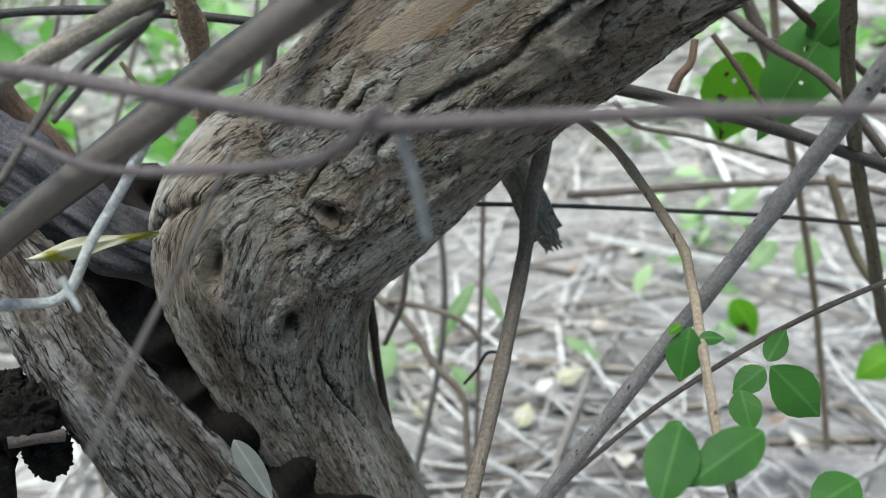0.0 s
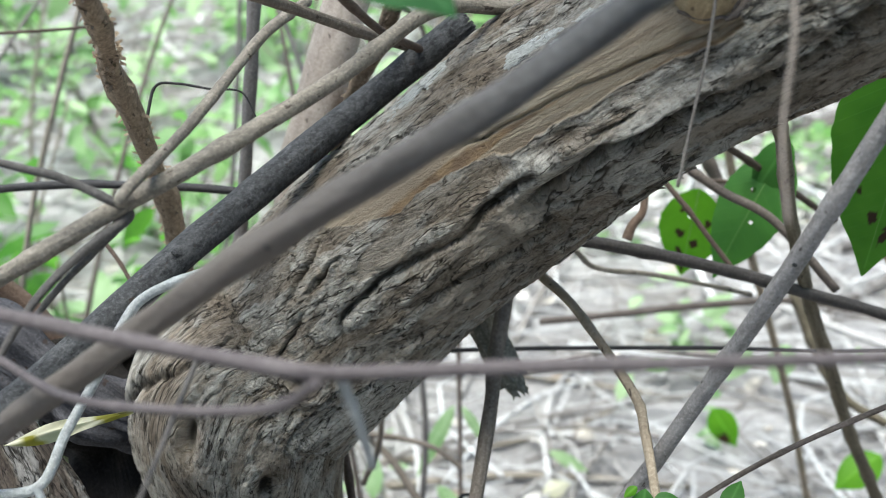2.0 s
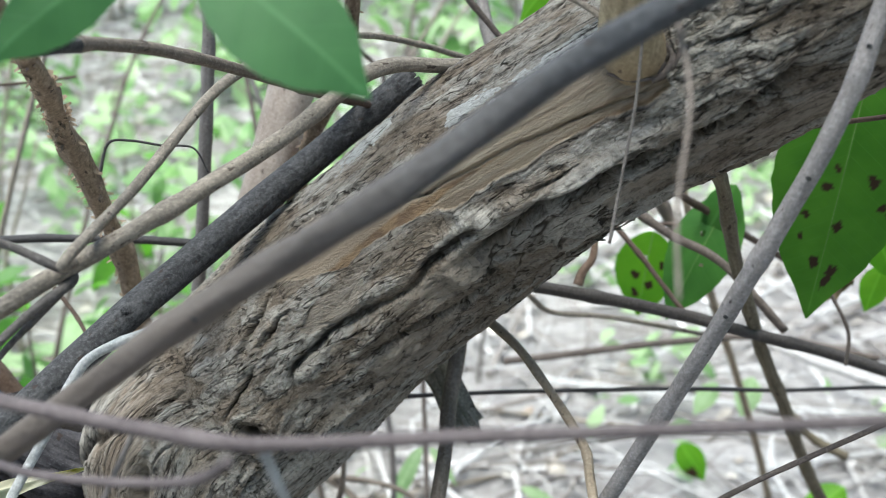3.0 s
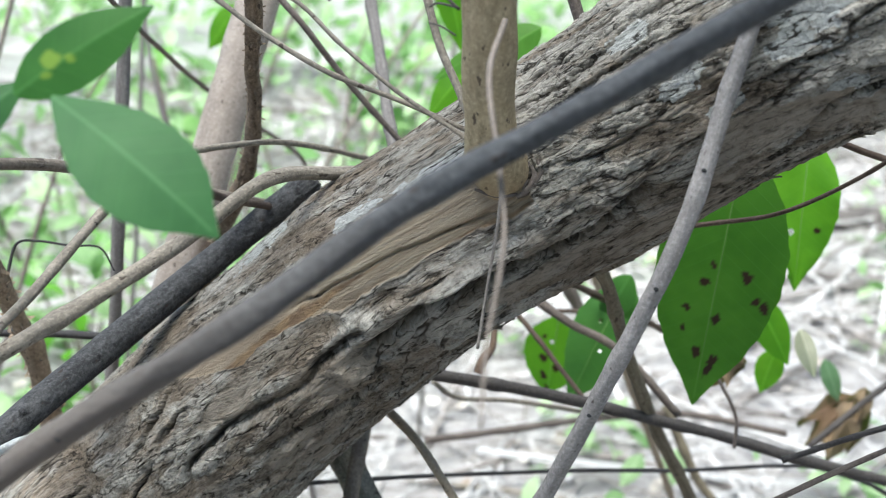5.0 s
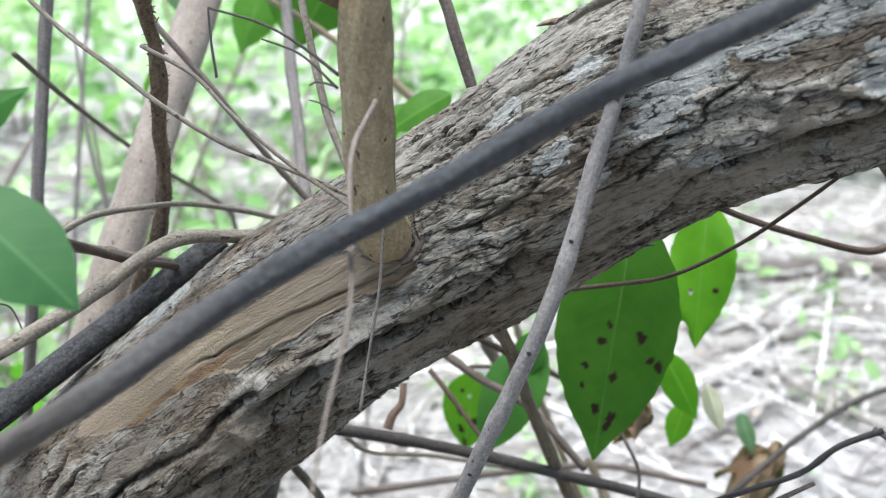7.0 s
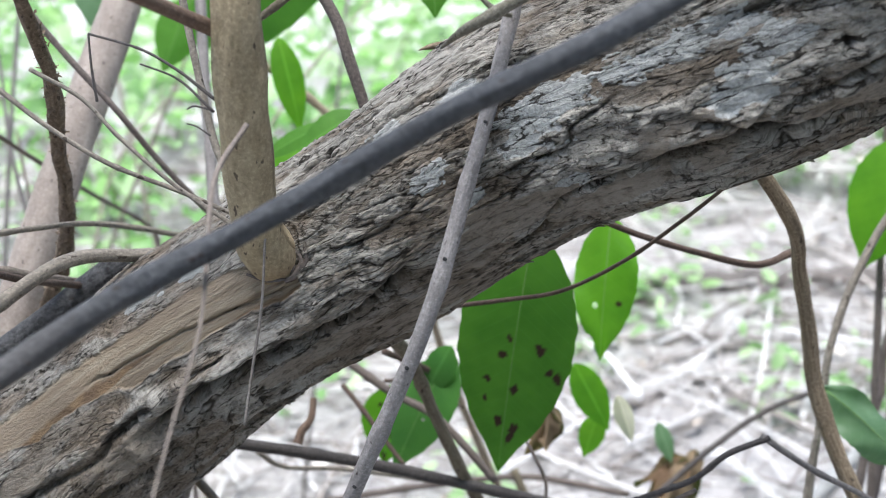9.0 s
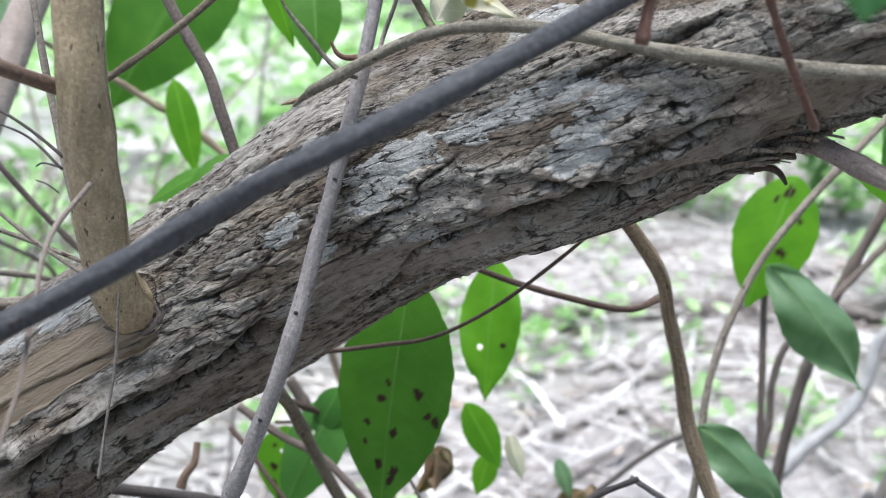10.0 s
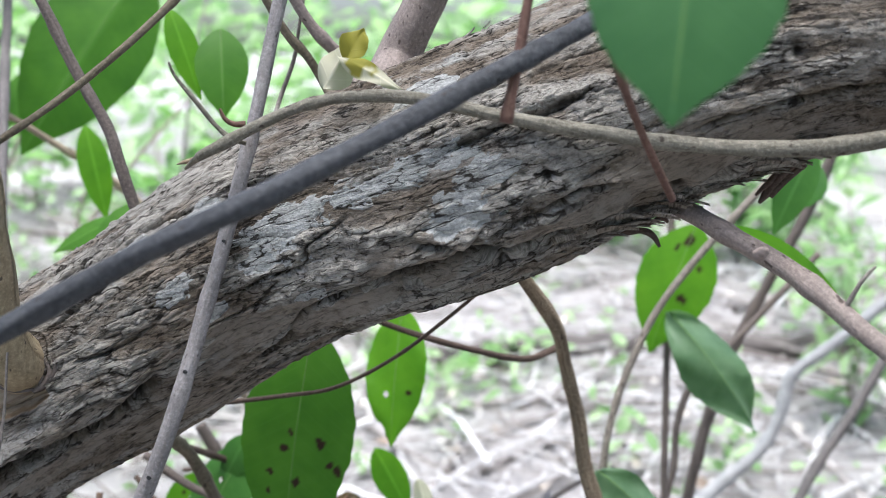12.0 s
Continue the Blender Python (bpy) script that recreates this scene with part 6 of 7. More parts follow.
twig("dead_twig", [(0.165, 0.464, 1.242, 0.0016), (0.150, 0.413, 1.223, 0.0014), (0.147, 0.367, 1.195, 0.0012), (0.144, 0.331, 1.170, 0.0010), (0.133, 0.301, 1.139, 0.0008), (0.126, 0.270, 1.119, 0.0007)], "PALETW", tree, "pale dead twig")
twig("dead_twig", [(0.171, 0.513, 1.166, 0.0008), (0.167, 0.509, 1.125, 0.0009), (0.160, 0.504, 1.088, 0.0009), (0.153, 0.499, 1.050, 0.0010)], "GREYBR", tree, "thin hanging grey twig")
twig("twig", [(0.161, 0.513, 1.289, 0.0022), (0.205, 0.531, 1.319, 0.0024), (0.246, 0.550, 1.353, 0.0026), (0.291, 0.570, 1.397, 0.0028), (0.308, 0.578, 1.414, 0.0025), (0.332, 0.589, 1.437, 0.0025), (0.359, 0.601, 1.464, 0.0025)], "OLIVE", tree, "reddish-brown twig")
twig("twig", [(0.131, 0.743, 1.511, 0.0039), (0.154, 0.729, 1.457, 0.0039), (0.173, 0.717, 1.410, 0.0039), (0.188, 0.709, 1.377, 0.0043), (0.200, 0.702, 1.348, 0.0043), (0.215, 0.693, 1.318, 0.0043), (0.230, 0.683, 1.290, 0.0044), (0.238, 0.676, 1.262, 0.0044), (0.248, 0.670, 1.228, 0.0044), (0.264, 0.658, 1.172, 0.0044)], "BROWNG", tree, "grey-brown twig")
twig("twig", [(0.082, 0.404, 1.329, 0.0037), (0.112, 0.448, 1.312, 0.0040), (0.147, 0.491, 1.294, 0.0044), (0.165, 0.513, 1.285, 0.0044)], "BROWNT", tree, "brown side twig")
twig("twig", [(-0.166, 0.700, 1.398, 0.0015), (-0.124, 0.677, 1.360, 0.0015), (-0.088, 0.658, 1.327, 0.0015), (-0.062, 0.644, 1.304, 0.0017), (-0.029, 0.626, 1.274, 0.0017), (0.004, 0.609, 1.250, 0.0017), (0.037, 0.593, 1.226, 0.0017), (0.074, 0.579, 1.204, 0.0017), (0.119, 0.572, 1.185, 0.0016), (0.170, 0.567, 1.161, 0.0016), (0.197, 0.565, 1.149, 0.0016)], "TANG", tree, "")
twig("twig", [(0.022, 0.613, 1.264, 0.0015), (0.056, 0.595, 1.246, 0.0014), (0.081, 0.576, 1.222, 0.0014), (0.113, 0.558, 1.195, 0.0014), (0.147, 0.541, 1.172, 0.0014), (0.170, 0.529, 1.156, 0.0014)], "TANG", tree, "")
twig("twig", [(-0.117, 0.848, 1.428, 0.0024), (-0.082, 0.833, 1.382, 0.0024), (-0.050, 0.821, 1.342, 0.0024), (-0.028, 0.812, 1.313, 0.0027), (0.010, 0.796, 1.264, 0.0027), (0.050, 0.785, 1.216, 0.0026), (0.079, 0.789, 1.174, 0.0026), (0.120, 0.796, 1.121, 0.0025), (0.157, 0.803, 1.074, 0.0025)], "BROWNG", tree, "")
twig("twig", [(0.106, 0.642, 1.451, 0.0023), (0.114, 0.625, 1.394, 0.0023), (0.120, 0.610, 1.344, 0.0023), (0.125, 0.599, 1.308, 0.0025), (0.131, 0.588, 1.270, 0.0025), (0.140, 0.569, 1.223, 0.0025), (0.151, 0.549, 1.192, 0.0025), (0.165, 0.522, 1.153, 0.0025)], "TANG", tree, "")
twig("twig", [(-0.045, 0.616, 1.139, 0.0023), (-0.029, 0.659, 1.142, 0.0024), (-0.002, 0.699, 1.138, 0.0024), (0.025, 0.739, 1.131, 0.0024), (0.059, 0.777, 1.117, 0.0025), (0.094, 0.814, 1.099, 0.0025), (0.114, 0.834, 1.088, 0.0025)], "TANG", tree, "arching grey-tan twig")
twig("twig", [(-0.030, 0.530, 1.159, 0.0030), (-0.020, 0.592, 1.135, 0.0029), (-0.006, 0.653, 1.109, 0.0028), (0.013, 0.714, 1.087, 0.0028), (0.028, 0.759, 1.070, 0.0028)], "BROWN", tree, "")

# shoots and twigs rising behind the top of the trunk
twig("side_shoot", [(0.465, 0.566, 1.418, 0.0140), (0.455, 0.571, 1.395, 0.0144), (0.444, 0.575, 1.372, 0.0148), (0.434, 0.578, 1.349, 0.0156), (0.421, 0.561, 1.329, 0.0160), (0.413, 0.552, 1.310, 0.0150)], "TANPINK", tree, "thick smooth tan shoot", sides=20, knots=0.06, rough=0.04)
twig("twig", [(0.341, 0.604, 1.394, 0.0029), (0.358, 0.603, 1.366, 0.0033), (0.372, 0.601, 1.350, 0.0033), (0.384, 0.599, 1.330, 0.0033), (0.390, 0.567, 1.309, 0.0032)], "OLIVE", tree, "dark olive twig")
twig("twig", [(0.358, 0.601, 1.398, 0.0038), (0.374, 0.600, 1.373, 0.0042), (0.386, 0.599, 1.360, 0.0042), (0.398, 0.597, 1.348, 0.0046), (0.405, 0.554, 1.322, 0.0043)], "TANPINK", tree, "pinkish twig")
twig("twig", [(0.373, 0.609, 1.403, 0.0013), (0.368, 0.612, 1.371, 0.0013), (0.364, 0.613, 1.347, 0.0015), (0.353, 0.613, 1.317, 0.0017), (0.343, 0.573, 1.299, 0.0016)], "GREYBR", tree, "thin pale twig")
twig("bark_shred", [(0.278, 0.586, 1.274, 0.0004), (0.286, 0.586, 1.276, 0.0016), (0.296, 0.586, 1.277, 0.0024), (0.307, 0.565, 1.279, 0.0024)], "VINEB", tree, "dark loose sliver of bark", 8, 0.2, 0.3)

# dark shreds hanging under the hollow of the trunk
for rows in (
    [(0.545, 0.461, 1.246, 0.0023), (0.560, 0.453, 1.242, 0.0023), (0.569, 0.448, 1.243, 0.0019), (0.575, 0.444, 1.240, 0.0019), (0.579, 0.441, 1.233, 0.0008)],
    [(0.558, 0.455, 1.249, 0.0015), (0.571, 0.448, 1.247, 0.0015), (0.575, 0.446, 1.249, 0.0015), (0.581, 0.443, 1.252, 0.0019), (0.584, 0.441, 1.249, 0.0008)],
    [(0.654, 0.409, 1.292, 0.0030), (0.647, 0.414, 1.282, 0.0027), (0.641, 0.417, 1.272, 0.0023), (0.636, 0.419, 1.264, 0.0008)],
    [(0.658, 0.406, 1.291, 0.0023), (0.649, 0.412, 1.279, 0.0019), (0.644, 0.414, 1.272, 0.0015), (0.642, 0.415, 1.268, 0.0008)],
    [(0.648, 0.414, 1.287, 0.0019), (0.642, 0.417, 1.278, 0.0019), (0.637, 0.419, 1.273, 0.0011), (0.634, 0.421, 1.269, 0.0006)],
    [(0.502, 0.473, 1.211, 0.0019), (0.511, 0.472, 1.222, 0.0019), (0.520, 0.469, 1.226, 0.0015), (0.525, 0.467, 1.226, 0.0006)],
):
    twig("bark_shred", rows, "BROWN", tree, "dark curled shred of bark", 8, 0.3, 0.35, 0.6)

# thin dark dead twigs on the young shoot
for rows in (
    [(0.0737, 0.5388, 1.2892, 0.0008), (0.1044, 0.5259, 1.2805, 0.0009), (0.1265, 0.5136, 1.2683, 0.0010), (0.1469, 0.5006, 1.2526, 0.0011)],
    [(0.0737, 0.5387, 1.2885, 0.0006), (0.0747, 0.5336, 1.2697, 0.0008), (0.0770, 0.5282, 1.2501, 0.0009)],
    [(0.1040, 0.5242, 1.2720, 0.0006), (0.1263, 0.5125, 1.2633, 0.0008), (0.1459, 0.4989, 1.2456, 0.0009)],
    [(0.1302, 0.5080, 1.2465, 0.0005), (0.1352, 0.5046, 1.2487, 0.0006), (0.1453, 0.4992, 1.2465, 0.0007)],
    [(0.1298, 0.5060, 1.2385, 0.0004), (0.1359, 0.5015, 1.2370, 0.0005), (0.1434, 0.4959, 1.2324, 0.0006)],
):
    twig("dead_twig", rows, "DARKW", tree, "thin dark dead twig", 6, 0.2, 0.05)


# loose leaves
tagged(leaf("dry_leaf", (-0.250, 0.527, 0.886), (-0.176, 0.553, 0.891), 0.010, (0.26, -0.66, 0.70), LEAF_CREAM, None, "", fold=0.8, wave=1.0, spots=((0.85, 0.0, 0.012), (0.2, 0.8, 0.006))), "dry curled cream and yellow leaf caught in the fork", "dry leaf")
tagged(leaf("dry_leaf", (0.365, 0.485, 1.331), (0.383, 0.486, 1.361), 0.022, (-0.16, -0.89, 0.42), LEAF_CREAM, None, "", fold=0.7, wave=2.0), "dry whitish curled leaf resting on the vine", "dry leaf")
tagged(leaf("dry_leaf", (0.378, 0.480, 1.349), (0.391, 0.486, 1.368), 0.017, (-0.17, -0.90, 0.41), LEAF_CREAM, None, "", fold=-0.4, wave=2.0, spots=((0.6, 0.0, 0.03),)), "olive-yellow curled leaf resting on the vine", "dry leaf")
tagged(leaf("dry_leaf", (0.374, 0.482, 1.351), (0.407, 0.452, 1.332), 0.012, (-0.19, -0.89, 0.43), LEAF_CREAM, None, "", fold=0.5, wave=1.0, spots=((0.3, -0.8, 0.01),)), "pale green folded leaf lying along the vine", "dry leaf")
tagged(leaf("dry_leaf", (-0.138, 0.524, 0.752), (-0.108, 0.489, 0.729), 0.015, (0.14, -0.56, 0.82), LEAF_ASH, None, ""), "pale grey dry leaf stuck in the hollow fork", "dry leaf")

# low green seedlings in the litter
for ob in (
    leaf("seedling_leaf", (0.475, 1.410, 0.332), (0.512, 1.380, 0.276), 0.048, (-0.22, -0.63, 0.74), LEAF_LIGHT, None, "", spots=((0.7, 0.6, 0.012),)),
    leaf("seedling_leaf", (0.667, 1.213, 0.367), (0.595, 1.192, 0.325), 0.051, (-0.31, -0.59, 0.75), LEAF_LIGHT, None, ""),
    leaf("seedling_leaf", (0.046, 1.301, 0.425), (-0.014, 1.252, 0.332), 0.024, (-0.01, -0.66, 0.76), LEAF_BUSH, None, ""),
    leaf("seedling_leaf", (0.058, 1.300, 0.423), (0.095, 1.271, 0.369), 0.015, (-0.04, -0.66, 0.75), LEAF_BUSH, None, ""),
    leaf("seedling_leaf", (0.231, 1.599, 0.132), (0.304, 1.578, 0.095), 0.024, (-0.11, -0.63, 0.77), LEAF_BUSH, None, ""),
    leaf("seedling_leaf", (0.629, 1.510, 0.393), (0.602, 1.478, 0.332), 0.044, (-0.27, -0.65, 0.71), LEAF_BUSH, None, ""),
    leaf("seedling_leaf", (0.564, 1.508, 0.388), (0.519, 1.483, 0.340), 0.035, (-0.24, -0.66, 0.71), LEAF_BUSH, None, ""),
    leaf("seedling_leaf", (0.542, 1.713, 0.348), (0.601, 1.733, 0.386), 0.043, (-0.23, -0.69, 0.68), LEAF_BUSH, None, ""),
    leaf("seedling_leaf", (0.016, 1.490, 0.141), (0.062, 1.466, 0.096), 0.026, (-0.02, -0.62, 0.78), LEAF_BUSH, None, ""),
):
    tagged(ob, "small bright green seedling leaf over dry litter", "seedling", "seedling leaves")


# ---- ground ----
def axis_steps(fine, reach):
    return np.r_[-np.geomspace(reach, fine + 0.3, 26), np.linspace(-fine, fine, 121), np.geomspace(fine + 0.3, reach, 26)]


gx, gy = np.meshgrid(axis_steps(4.0, 160.0) + 0.8, axis_steps(4.0, 160.0) + 3.0, indexing="ij")
gz = land(gx, gy) + 0.012 * perlin(np.stack([gx.ravel() * 6, gy.ravel() * 6, gx.ravel() * 0], 1), 3).reshape(gx.shape)
ground = put("ground", np.stack([gx, gy, gz], -1).reshape(-1, 3), grid_faces(gx.shape[0], gx.shape[1], False), SOIL)
tagged(ground, "pale grey dry forest soil under twig litter", "ground", kind="structure")


def sticks(count, seed, box, length, thick, lift):
    """Many dead stalks and sticks lying crisscross: vertices and faces of one mesh."""
    r = np.random.RandomState(seed)
    verts, faces = [], []
    x0, x1, y0, y1 = box
    for i in range(count):
        x, y = r.uniform(x0, x1), y0 + (y1 - y0) * r.uniform() ** 1.35
        a = r.normal(0.1, 0.75) if r.uniform() < 0.4 else r.uniform(0, math.pi)
        l, t = r.uniform(*length) * (0.7 + 0.12 * y), r.uniform(*thick) * (0.8 + 0.16 * y)
        bend, tilt = r.normal(0, 0.09), r.normal(0, 0.10)
        d, e = np.array([math.cos(a), math.sin(a)]), np.array([-math.sin(a), math.cos(a)])
        o = len(verts)
        z0 = r.uniform(0, lift)
        for j in range(4):
            u = j / 3 - 0.5
            xy = np.array([x, y]) + d * l * u + e * l * bend * (1 - 4 * u * u)
            z = float(land(xy[0], xy[1])) + t + z0 + max(-z0, tilt * l * u) + 0.25 * l * abs(bend) * (1 - 4 * u * u)
            w = t * (1 - 0.45 * (u + 0.5))
            for c in range(4):
                ca, sa = math.cos(c * math.pi / 2 + 0.5), math.sin(c * math.pi / 2 + 0.5)
                verts.append((xy[0] + e[0] * ca * w, xy[1] + e[1] * ca * w, z + sa * w))
        for j in range(3):
            for c in range(4):
                faces.append((o + 4 * j + c, o + 4 * j + (c + 1) % 4, o + 4 * j + 4 + (c + 1) % 4, o + 4 * j + 4 + c))
        faces += [(o + 3, o + 2, o + 1, o), (o + 12, o + 13, o + 14, o + 15)]
    return verts, faces


v, f = sticks(7200, 11, (-2.6, 4.4, 0.75, 6.5), (0.10, 0.60), (0.0014, 0.0046), 0.05)
tagged(put("twig_litter", v, f, STRAW, smooth=False), "tangled sun-bleached dry twigs and stalks on the soil", "litter", kind="stuff")
v, f = sticks(1200, 13, (-3.2, 4.4, -3.0, 0.75), (0.15, 0.70), (0.002, 0.006), 0.05)
tagged(put("near_litter", v, f, STRAW, smooth=False), "sun-bleached dry twigs strewn over the soil before the tree", "litter", kind="stuff")
v, f = sticks(420, 12, (-2.0, 3.8, 0.9, 5.5), (0.35, 1.1), (0.004, 0.009), 0.05)
tagged(put("stick_litter", v, f, STRAW, smooth=False), "longer pale dead sticks strewn over the soil", "litter", kind="stuff")


def scattered_leaves(count, seed, spots, size, stand, narrow=0.45):
    """Small folded leaf blades, eight faces each, at places from spots(r): vertices and faces of one mesh."""
    r = np.random.RandomState(seed)
    verts, faces = [], []
    for i in range(count):
        x, y, z = spots(r)
        a, tilt = r.uniform(0, 2 * math.pi), r.uniform(*stand)
        ax = np.array([math.cos(a) * math.cos(tilt), math.sin(a) * math.cos(tilt), math.sin(tilt)])
        sd = np.array([-math.sin(a), math.cos(a), 0.0])
        roll = r.normal(0, 0.5)
        up = np.cross(ax, sd)
        sd, up = sd * math.cos(roll) + up * math.sin(roll), up * math.cos(roll) - sd * math.sin(roll)
        l = r.uniform(*size)
        w = l * narrow * r.uniform(0.75, 1.2)
        o = len(verts)
        for u, k in ((0, 0.0), (0.25, 0.8), (0.55, 1.0), (0.82, 0.55), (1, 0.0)):
            mid = np.array([x, y, z]) + ax * l * (u - 0.3) - up * l * 0.22 * (u - 0.3) ** 2
            if k == 0.0:
                verts.append(mid)
            else:
                verts += [mid - sd * w / 2 * k + up * w * 0.1 * k, mid, mid + sd * w / 2 * k + up * w * 0.1 * k]
        faces += [(o, o + 1, o + 2), (o, o + 2, o + 3), (o + 10, o + 8, o + 7), (o + 10, o + 9, o + 8)]
        for b in (o + 1, o + 4):
            faces += [(b, b + 3, b + 4, b + 1), (b + 1, b + 4, b + 5, b + 2)]
    return verts, faces


def on_soil(box, rise):
    def spot(r):
        x, y = r.uniform(box[0], box[1]), box[2] + (box[3] - box[2]) * r.uniform() ** 1.3
        return x, y, float(land(x, y)) + r.uniform(*rise)
    return spot


# brown leaves out of view, added to dull the ground's bounce under the trunk
v, f = scattered_leaves(1300, 24, on_soil((-3.0, 4.2, -3.0, 1.0), (0.01, 0.06)), (0.05, 0.11), (-0.35, 0.35), 0.55)
tagged(put("bounce_damping_leaves", v, f, LEAF_DRY), "brown leaves added unseen before the tree to dull bounce", "litter", kind="stuff")
v, f = scattered_leaves(700, 21, on_soil((-2.4, 4.2, 0.8, 6.0), (0.01, 0.06)), (0.03, 0.075), (-0.35, 0.35), 0.55)
tagged(put("leaf_litter", v, f, DRYLEAF), "dry pale fallen leaves among the twigs", "litter", kind="stuff")


def clumps(centres, spread, rise):
    def spot(r):
        x, y = centres[r.randint(len(centres))]
        x, y = x + r.normal(0, spread), y + r.normal(0, spread)
        return x, y, float(land(x, y)) + r.uniform(*rise)
    return spot


r = random.Random(5)
tufts = [(r.uniform(-1.6, 4.2), r.uniform(2.0, 6.0)) for i in range(150)] + [(r.uniform(-0.2, 1.6), r.uniform(1.3, 2.2)) for i in range(7)] + [(r.uniform(0.9, 2.6), r.uniform(1.9, 3.4)) for i in range(14)]
v, f = scattered_leaves(1700, 22, clumps(tufts, 0.06, (0.02, 0.18)), (0.035, 0.09), (-0.3, 0.9), 0.5)
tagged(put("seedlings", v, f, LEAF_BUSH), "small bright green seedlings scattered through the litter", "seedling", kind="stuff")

# fallen sticks that stand out of the litter
FALLEN = [
    ([(-0.10, 1.69), (0.19, 1.68), (0.51, 1.61)], 0.008), ([(-0.09, 1.59), (0.13, 1.55), (0.29, 1.52)], 0.012), ([(-0.10, 1.78), (0.06, 1.78), (0.26, 1.83), (0.41, 1.89)], 0.006),
    ([(0.08, 1.38), (0.42, 1.40), (0.80, 1.43)], 0.008), ([(0.43, 1.52), (0.66, 1.52), (0.87, 1.51)], 0.0075), ([(-0.06, 1.31), (0.11, 1.34), (0.24, 1.43)], 0.006),
    ([(0.16, 2.08), (0.41, 1.99), (0.59, 1.95)], 0.007), ([(1.00, 2.93), (1.43, 3.02), (1.99, 2.83)], 0.013), ([(1.18, 2.56), (1.52, 2.71), (1.72, 2.64)], 0.012),
    ([(2.77, 3.74), (3.53, 3.94), (3.83, 3.82)], 0.02), ([(1.16, 2.68), (1.46, 2.87), (1.88, 2.90)], 0.0105)]
for line, rad in FALLEN:
    rows = [(x, y, float(land(x, y)) + rad * 1.2 + 0.008 * (i % 2), rad * (1 - 0.12 * i)) for i, (x, y) in enumerate(line)]
    tagged(twig("fallen_stick", rows, "TANG" if rad < 0.01 else "GREYS", None, "", 8), "dry grey fallen stick lying on the litter", "stick", "fallen sticks")
rows = [(x, y, float(land(x, y)) + 0.03, 0.05) for x, y in ((1.25, 3.42), (1.55, 3.38), (2.25, 3.40), (2.75, 3.30), (3.5, 3.36))]
tagged(twig("fallen_log", rows, "DARKW", None, "", 14, 0.1, 0.15), "thin grey-brown fallen log on the litter", "log")
for i, (x, y, a) in enumerate(((-0.06, 1.50, 0.4), (0.14, 1.46, 1.2), (0.22, 1.60, 0.1))):
    z = float(land(x, y)) + 0.03
    tagged(leaf("fallen_leaf", (x, y, z), (x + 0.055 * math.cos(a), y + 0.055 * math.sin(a), z + 0.015), 0.036, (-0.1, -0.5, 0.85), LEAF_CREAM, None, "", fold=0.3), "dry whitish fallen leaf on the litter", "dry leaf", "fallen leaves")


# ---- undergrowth behind ----
def shrub(x, y, height, spread, leaves, size, seed, label, green=None):
    root = thing("shrub", (0, 0, 0), label, "shrub", "undergrowth shrubs")
    r = random.Random(seed)
    z = float(land(x, y))
    tips = []
    for i in range(r.randint(4, 6)):
        a = r.uniform(0, 2 * math.pi)
        ex, ey = x + spread * math.cos(a) * r.uniform(0.4, 1), y + spread * math.sin(a) * r.uniform(0.4, 1)
        h = height * r.uniform(0.6, 1.0)
        rows = [(x + 0.02 * math.cos(a), y + 0.02 * math.sin(a), z - 0.02, 0.006), (x * 0.65 + ex * 0.35, y * 0.65 + ey * 0.35, z + h * 0.5, 0.0045), (ex, ey, z + h, 0.002)]
        twig("stem", rows, r.choice(["TANG", "GREYS", "BROWNG", "OLIVE"]), root, "", 6, 0.1, 0.03)
        tips.append(rows)

    def spot(q):
        k = tips[q.randint(len(tips))]
        u = q.uniform(0.25, 1.05)
        p = catmull(k, 8)[min(int(u * 16), 16), :3]
        return p[0] + q.normal(0, spread * 0.22), p[1] + q.normal(0, spread * 0.22), max(p[2] + q.normal(0, 0.06), z + 0.04)
    v, f = scattered_leaves(leaves, seed, spot, size, (-0.9, 0.4), 0.42)
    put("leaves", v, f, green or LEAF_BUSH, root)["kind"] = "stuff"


SHRUBS = [(-0.55, 1.75, 0.45, 0.30), (-0.95, 1.95, 0.60, 0.35), (-0.30, 2.25, 0.50, 0.35), (-1.30, 2.50, 0.75, 0.40), (-0.75, 2.75, 0.65, 0.45), (-0.15, 2.95, 0.55, 0.40),
          (-1.80, 3.10, 0.90, 0.50), (-1.10, 3.50, 0.90, 0.50), (-0.35, 3.60, 0.80, 0.50), (0.35, 3.40, 0.55, 0.45), (0.30, 4.30, 0.90, 0.55), (-0.60, 4.50, 1.00, 0.60),
          (-1.70, 4.40, 1.20, 0.60), (1.00, 4.60, 0.80, 0.50), (1.70, 4.90, 0.80, 0.55), (2.60, 4.80, 0.70, 0.55), (3.40, 4.40, 0.80, 0.55), (4.10, 5.00, 0.90, 0.60), (0.70, 5.60, 1.20, 0.70),
          (-0.40, 5.80, 1.30, 0.70), (1.90, 6.00, 1.20, 0.70), (3.00, 6.20, 1.20, 0.70), (-1.60, 6.00, 1.40, 0.70), (4.60, 6.40, 1.30, 0.80),
          (2.55, 2.60, 0.75, 0.35), (3.00, 3.20, 0.80, 0.40)]
for i, (x, y, h, w) in enumerate(SHRUBS):
    shrub(x, y, h, w, 105 if y < 4 else 120, (0.06, 0.14) if y < 4 else (0.11, 0.21), 100 + i, "bright green thin-stemmed undergrowth shrub")


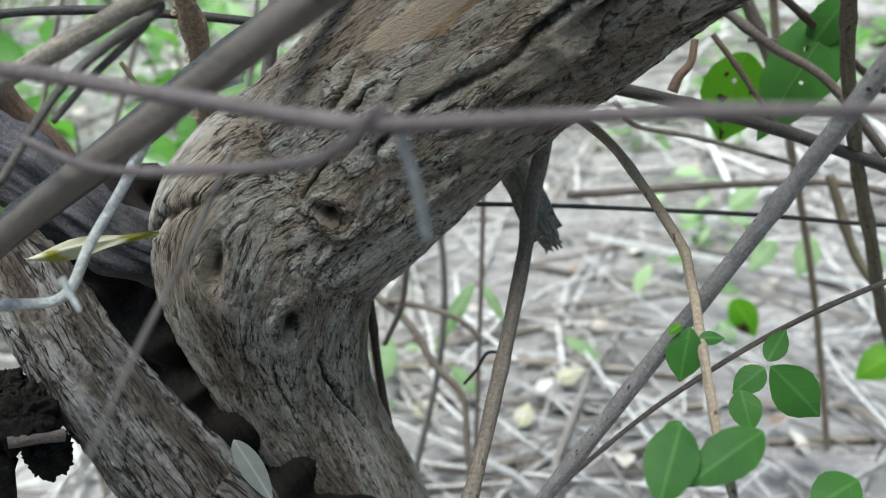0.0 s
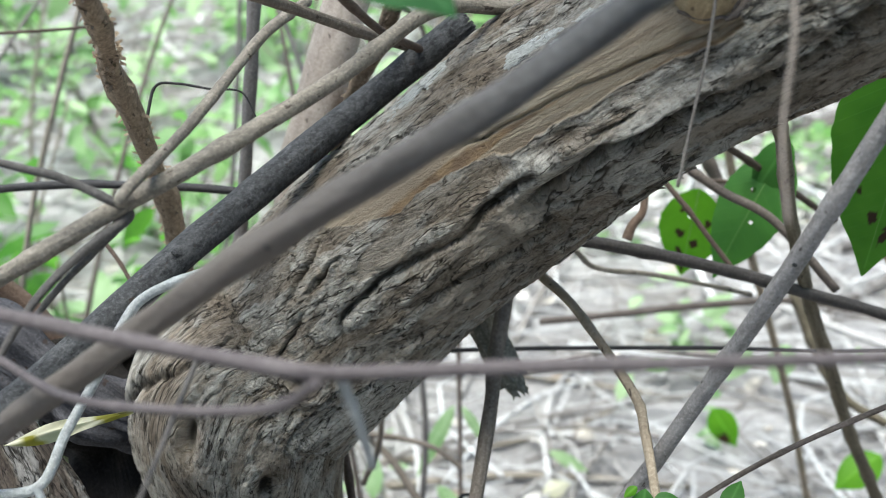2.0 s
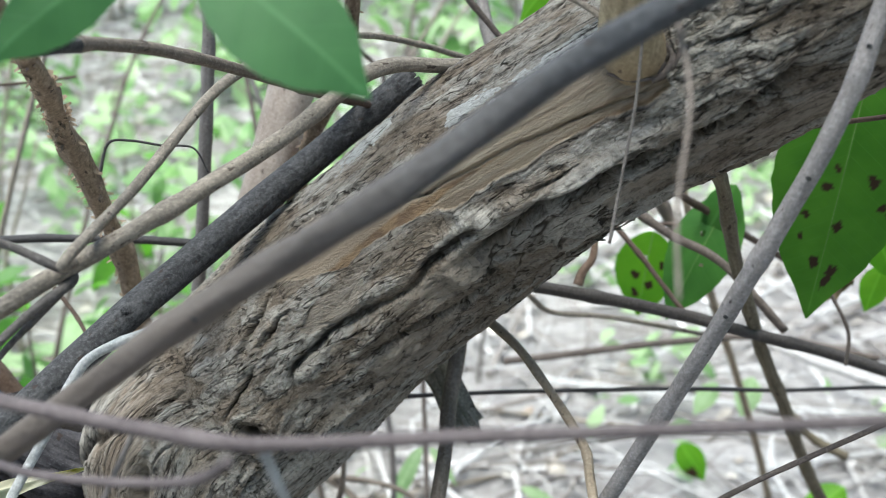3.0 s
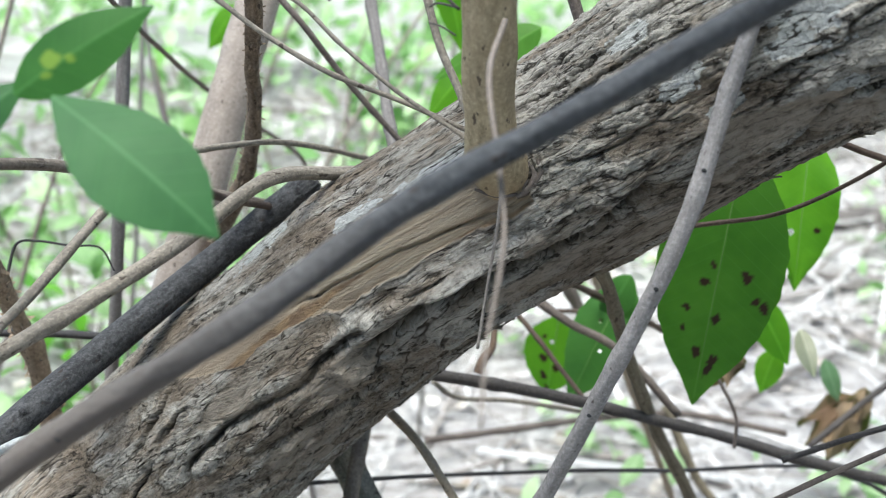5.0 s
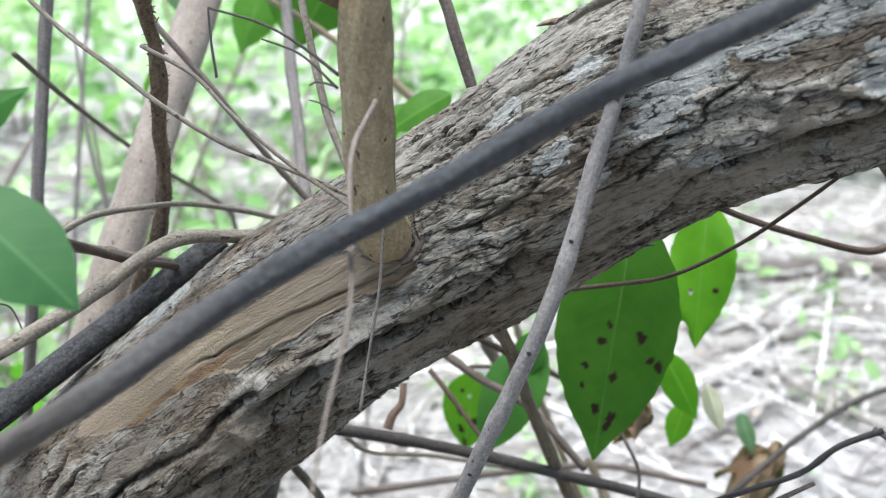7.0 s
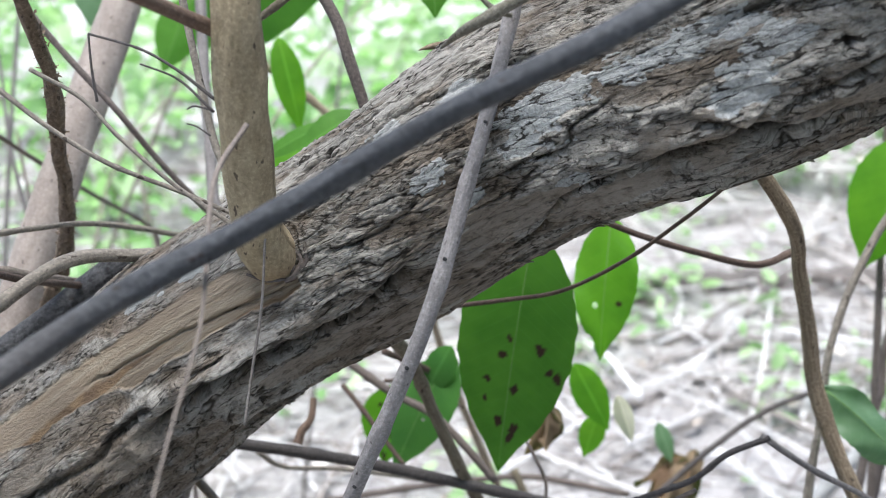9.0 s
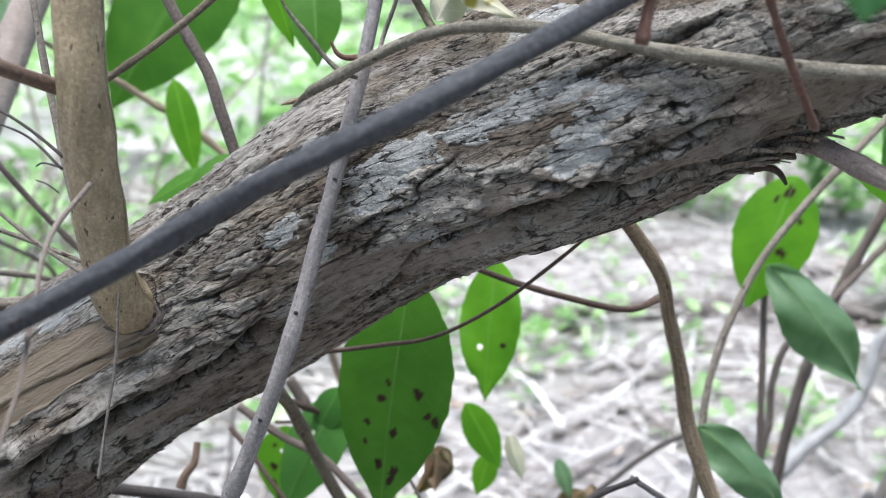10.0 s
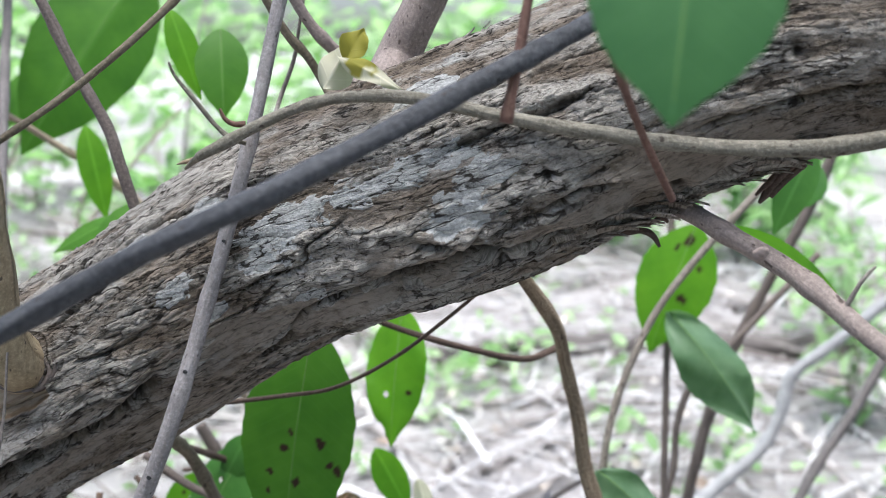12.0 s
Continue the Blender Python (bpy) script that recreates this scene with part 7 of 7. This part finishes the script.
# broader-leaved shrubs close behind the foot of the tree
for i, (x, y, h, w) in enumerate([(-0.62, 1.55, 0.80, 0.22), (-0.86, 1.75, 1.00, 0.25), (-0.42, 1.85, 0.62, 0.22), (-1.05, 2.15, 1.00, 0.28)]):
    shrub(x, y, h, w, 46, (0.07, 0.12), 160 + i, "bright green broad-leaved shrub behind the tree", LEAF_BACK)


# unseen thicket added round and behind the camera, to block sky light
r = random.Random(19)
for i in range(16):
    a = math.pi * (0.97 + 1.06 * i / 15)
    d = r.uniform(1.5, 2.1)
    shrub(0.2 + d * math.cos(a), -0.1 + d * math.sin(a), r.uniform(1.3, 2.1), 0.55, 130, (0.12, 0.22), 300 + i, "tall dark green shrub added unseen to block sky light", LEAF_SHADE)

# thin stems of the undergrowth close behind the tree
for i in range(16):
    x, y = r.uniform(-1.1, 0.25), r.uniform(1.15, 2.3)
    lean, bow, h = r.uniform(-0.5, 0.7), r.uniform(-0.12, 0.12), r.uniform(0.9, 1.7)
    z = float(land(x, y))
    rows = [(x, y, z - 0.02, 0.0055), (x + lean * 0.35 + bow, y, z + h * 0.4, 0.0045), (x + lean * 0.75, y + 0.1, z + h * 0.8, 0.0035), (x + lean * 1.1, y + 0.2, z + h, 0.002)]
    tagged(twig("thin_sapling", rows, r.choice(["TANG", "GREYS", "BROWNG"]), None, "", 6, 0.15, 0.04), "thin bare sapling in the undergrowth behind the tree", "sapling", "undergrowth saplings")


def far_wood():
    """The wood's edge all round the back: leaf clumps, too far off to count."""
    def spot(r):
        a = r.uniform(-1.25, 1.25)
        d = r.uniform(7.5, 15)
        x, y = d * math.sin(a) + 0.5, d * math.cos(a)
        return x, y, float(land(x, y)) + abs(r.normal(0, 1.0)) + 0.5 * (math.sin(x * 2.3) + math.sin(y * 1.9 + x)) * 0.4 + 0.2
    return scattered_leaves(9000, 77, spot, (0.14, 0.30), (-0.9, 0.5), 0.5)


v, f = far_wood()
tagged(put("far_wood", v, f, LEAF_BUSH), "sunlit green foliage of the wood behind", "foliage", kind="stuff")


def shade_canopy():
    """Unseen leaves added overhead and behind the camera, to shade the trunk's near side."""
    def spot(r):
        a, d = r.uniform(0, 2 * math.pi), 5.5 * math.sqrt(r.uniform())
        x, y = 0.3 + d * math.cos(a), -6.4 + d * math.sin(a) * 0.85
        if r.uniform() < 0.45:
            a = r.uniform(math.pi * 0.9, math.pi * 2.1)
            x, y = 0.3 + 5.5 * math.cos(a), -0.8 + 5.5 * math.sin(a)
            return x, y, r.uniform(0.2, 4.5)
        return x, y, 4.2 + 0.8 * math.sin(x * 1.3) + r.normal(0, 0.5)
    return scattered_leaves(2600, 78, spot, (0.25, 0.45), (-0.6, 0.6), 0.6)


def overhead_shade():
    """Unseen leaves added right above the leaning trunk, to cut the sun on its top."""
    def spot(r):
        return r.uniform(-0.7, 3.0), r.uniform(-1.3, 1.6), 3.0 + r.normal(0, 0.2)
    return scattered_leaves(280, 79, spot, (0.22, 0.38), (-0.5, 0.5), 0.6)


v, f = overhead_shade()
tagged(put("overhead_shade_leaves", v, f, LEAF_SHADE), "dark green leaves added unseen above the tree for shade", "foliage", kind="stuff")
v, f = shade_canopy()
tagged(put("shade_canopy", v, f, LEAF_SHADE), "unseen leaves added overhead to shade the trunk", "foliage", kind="stuff")
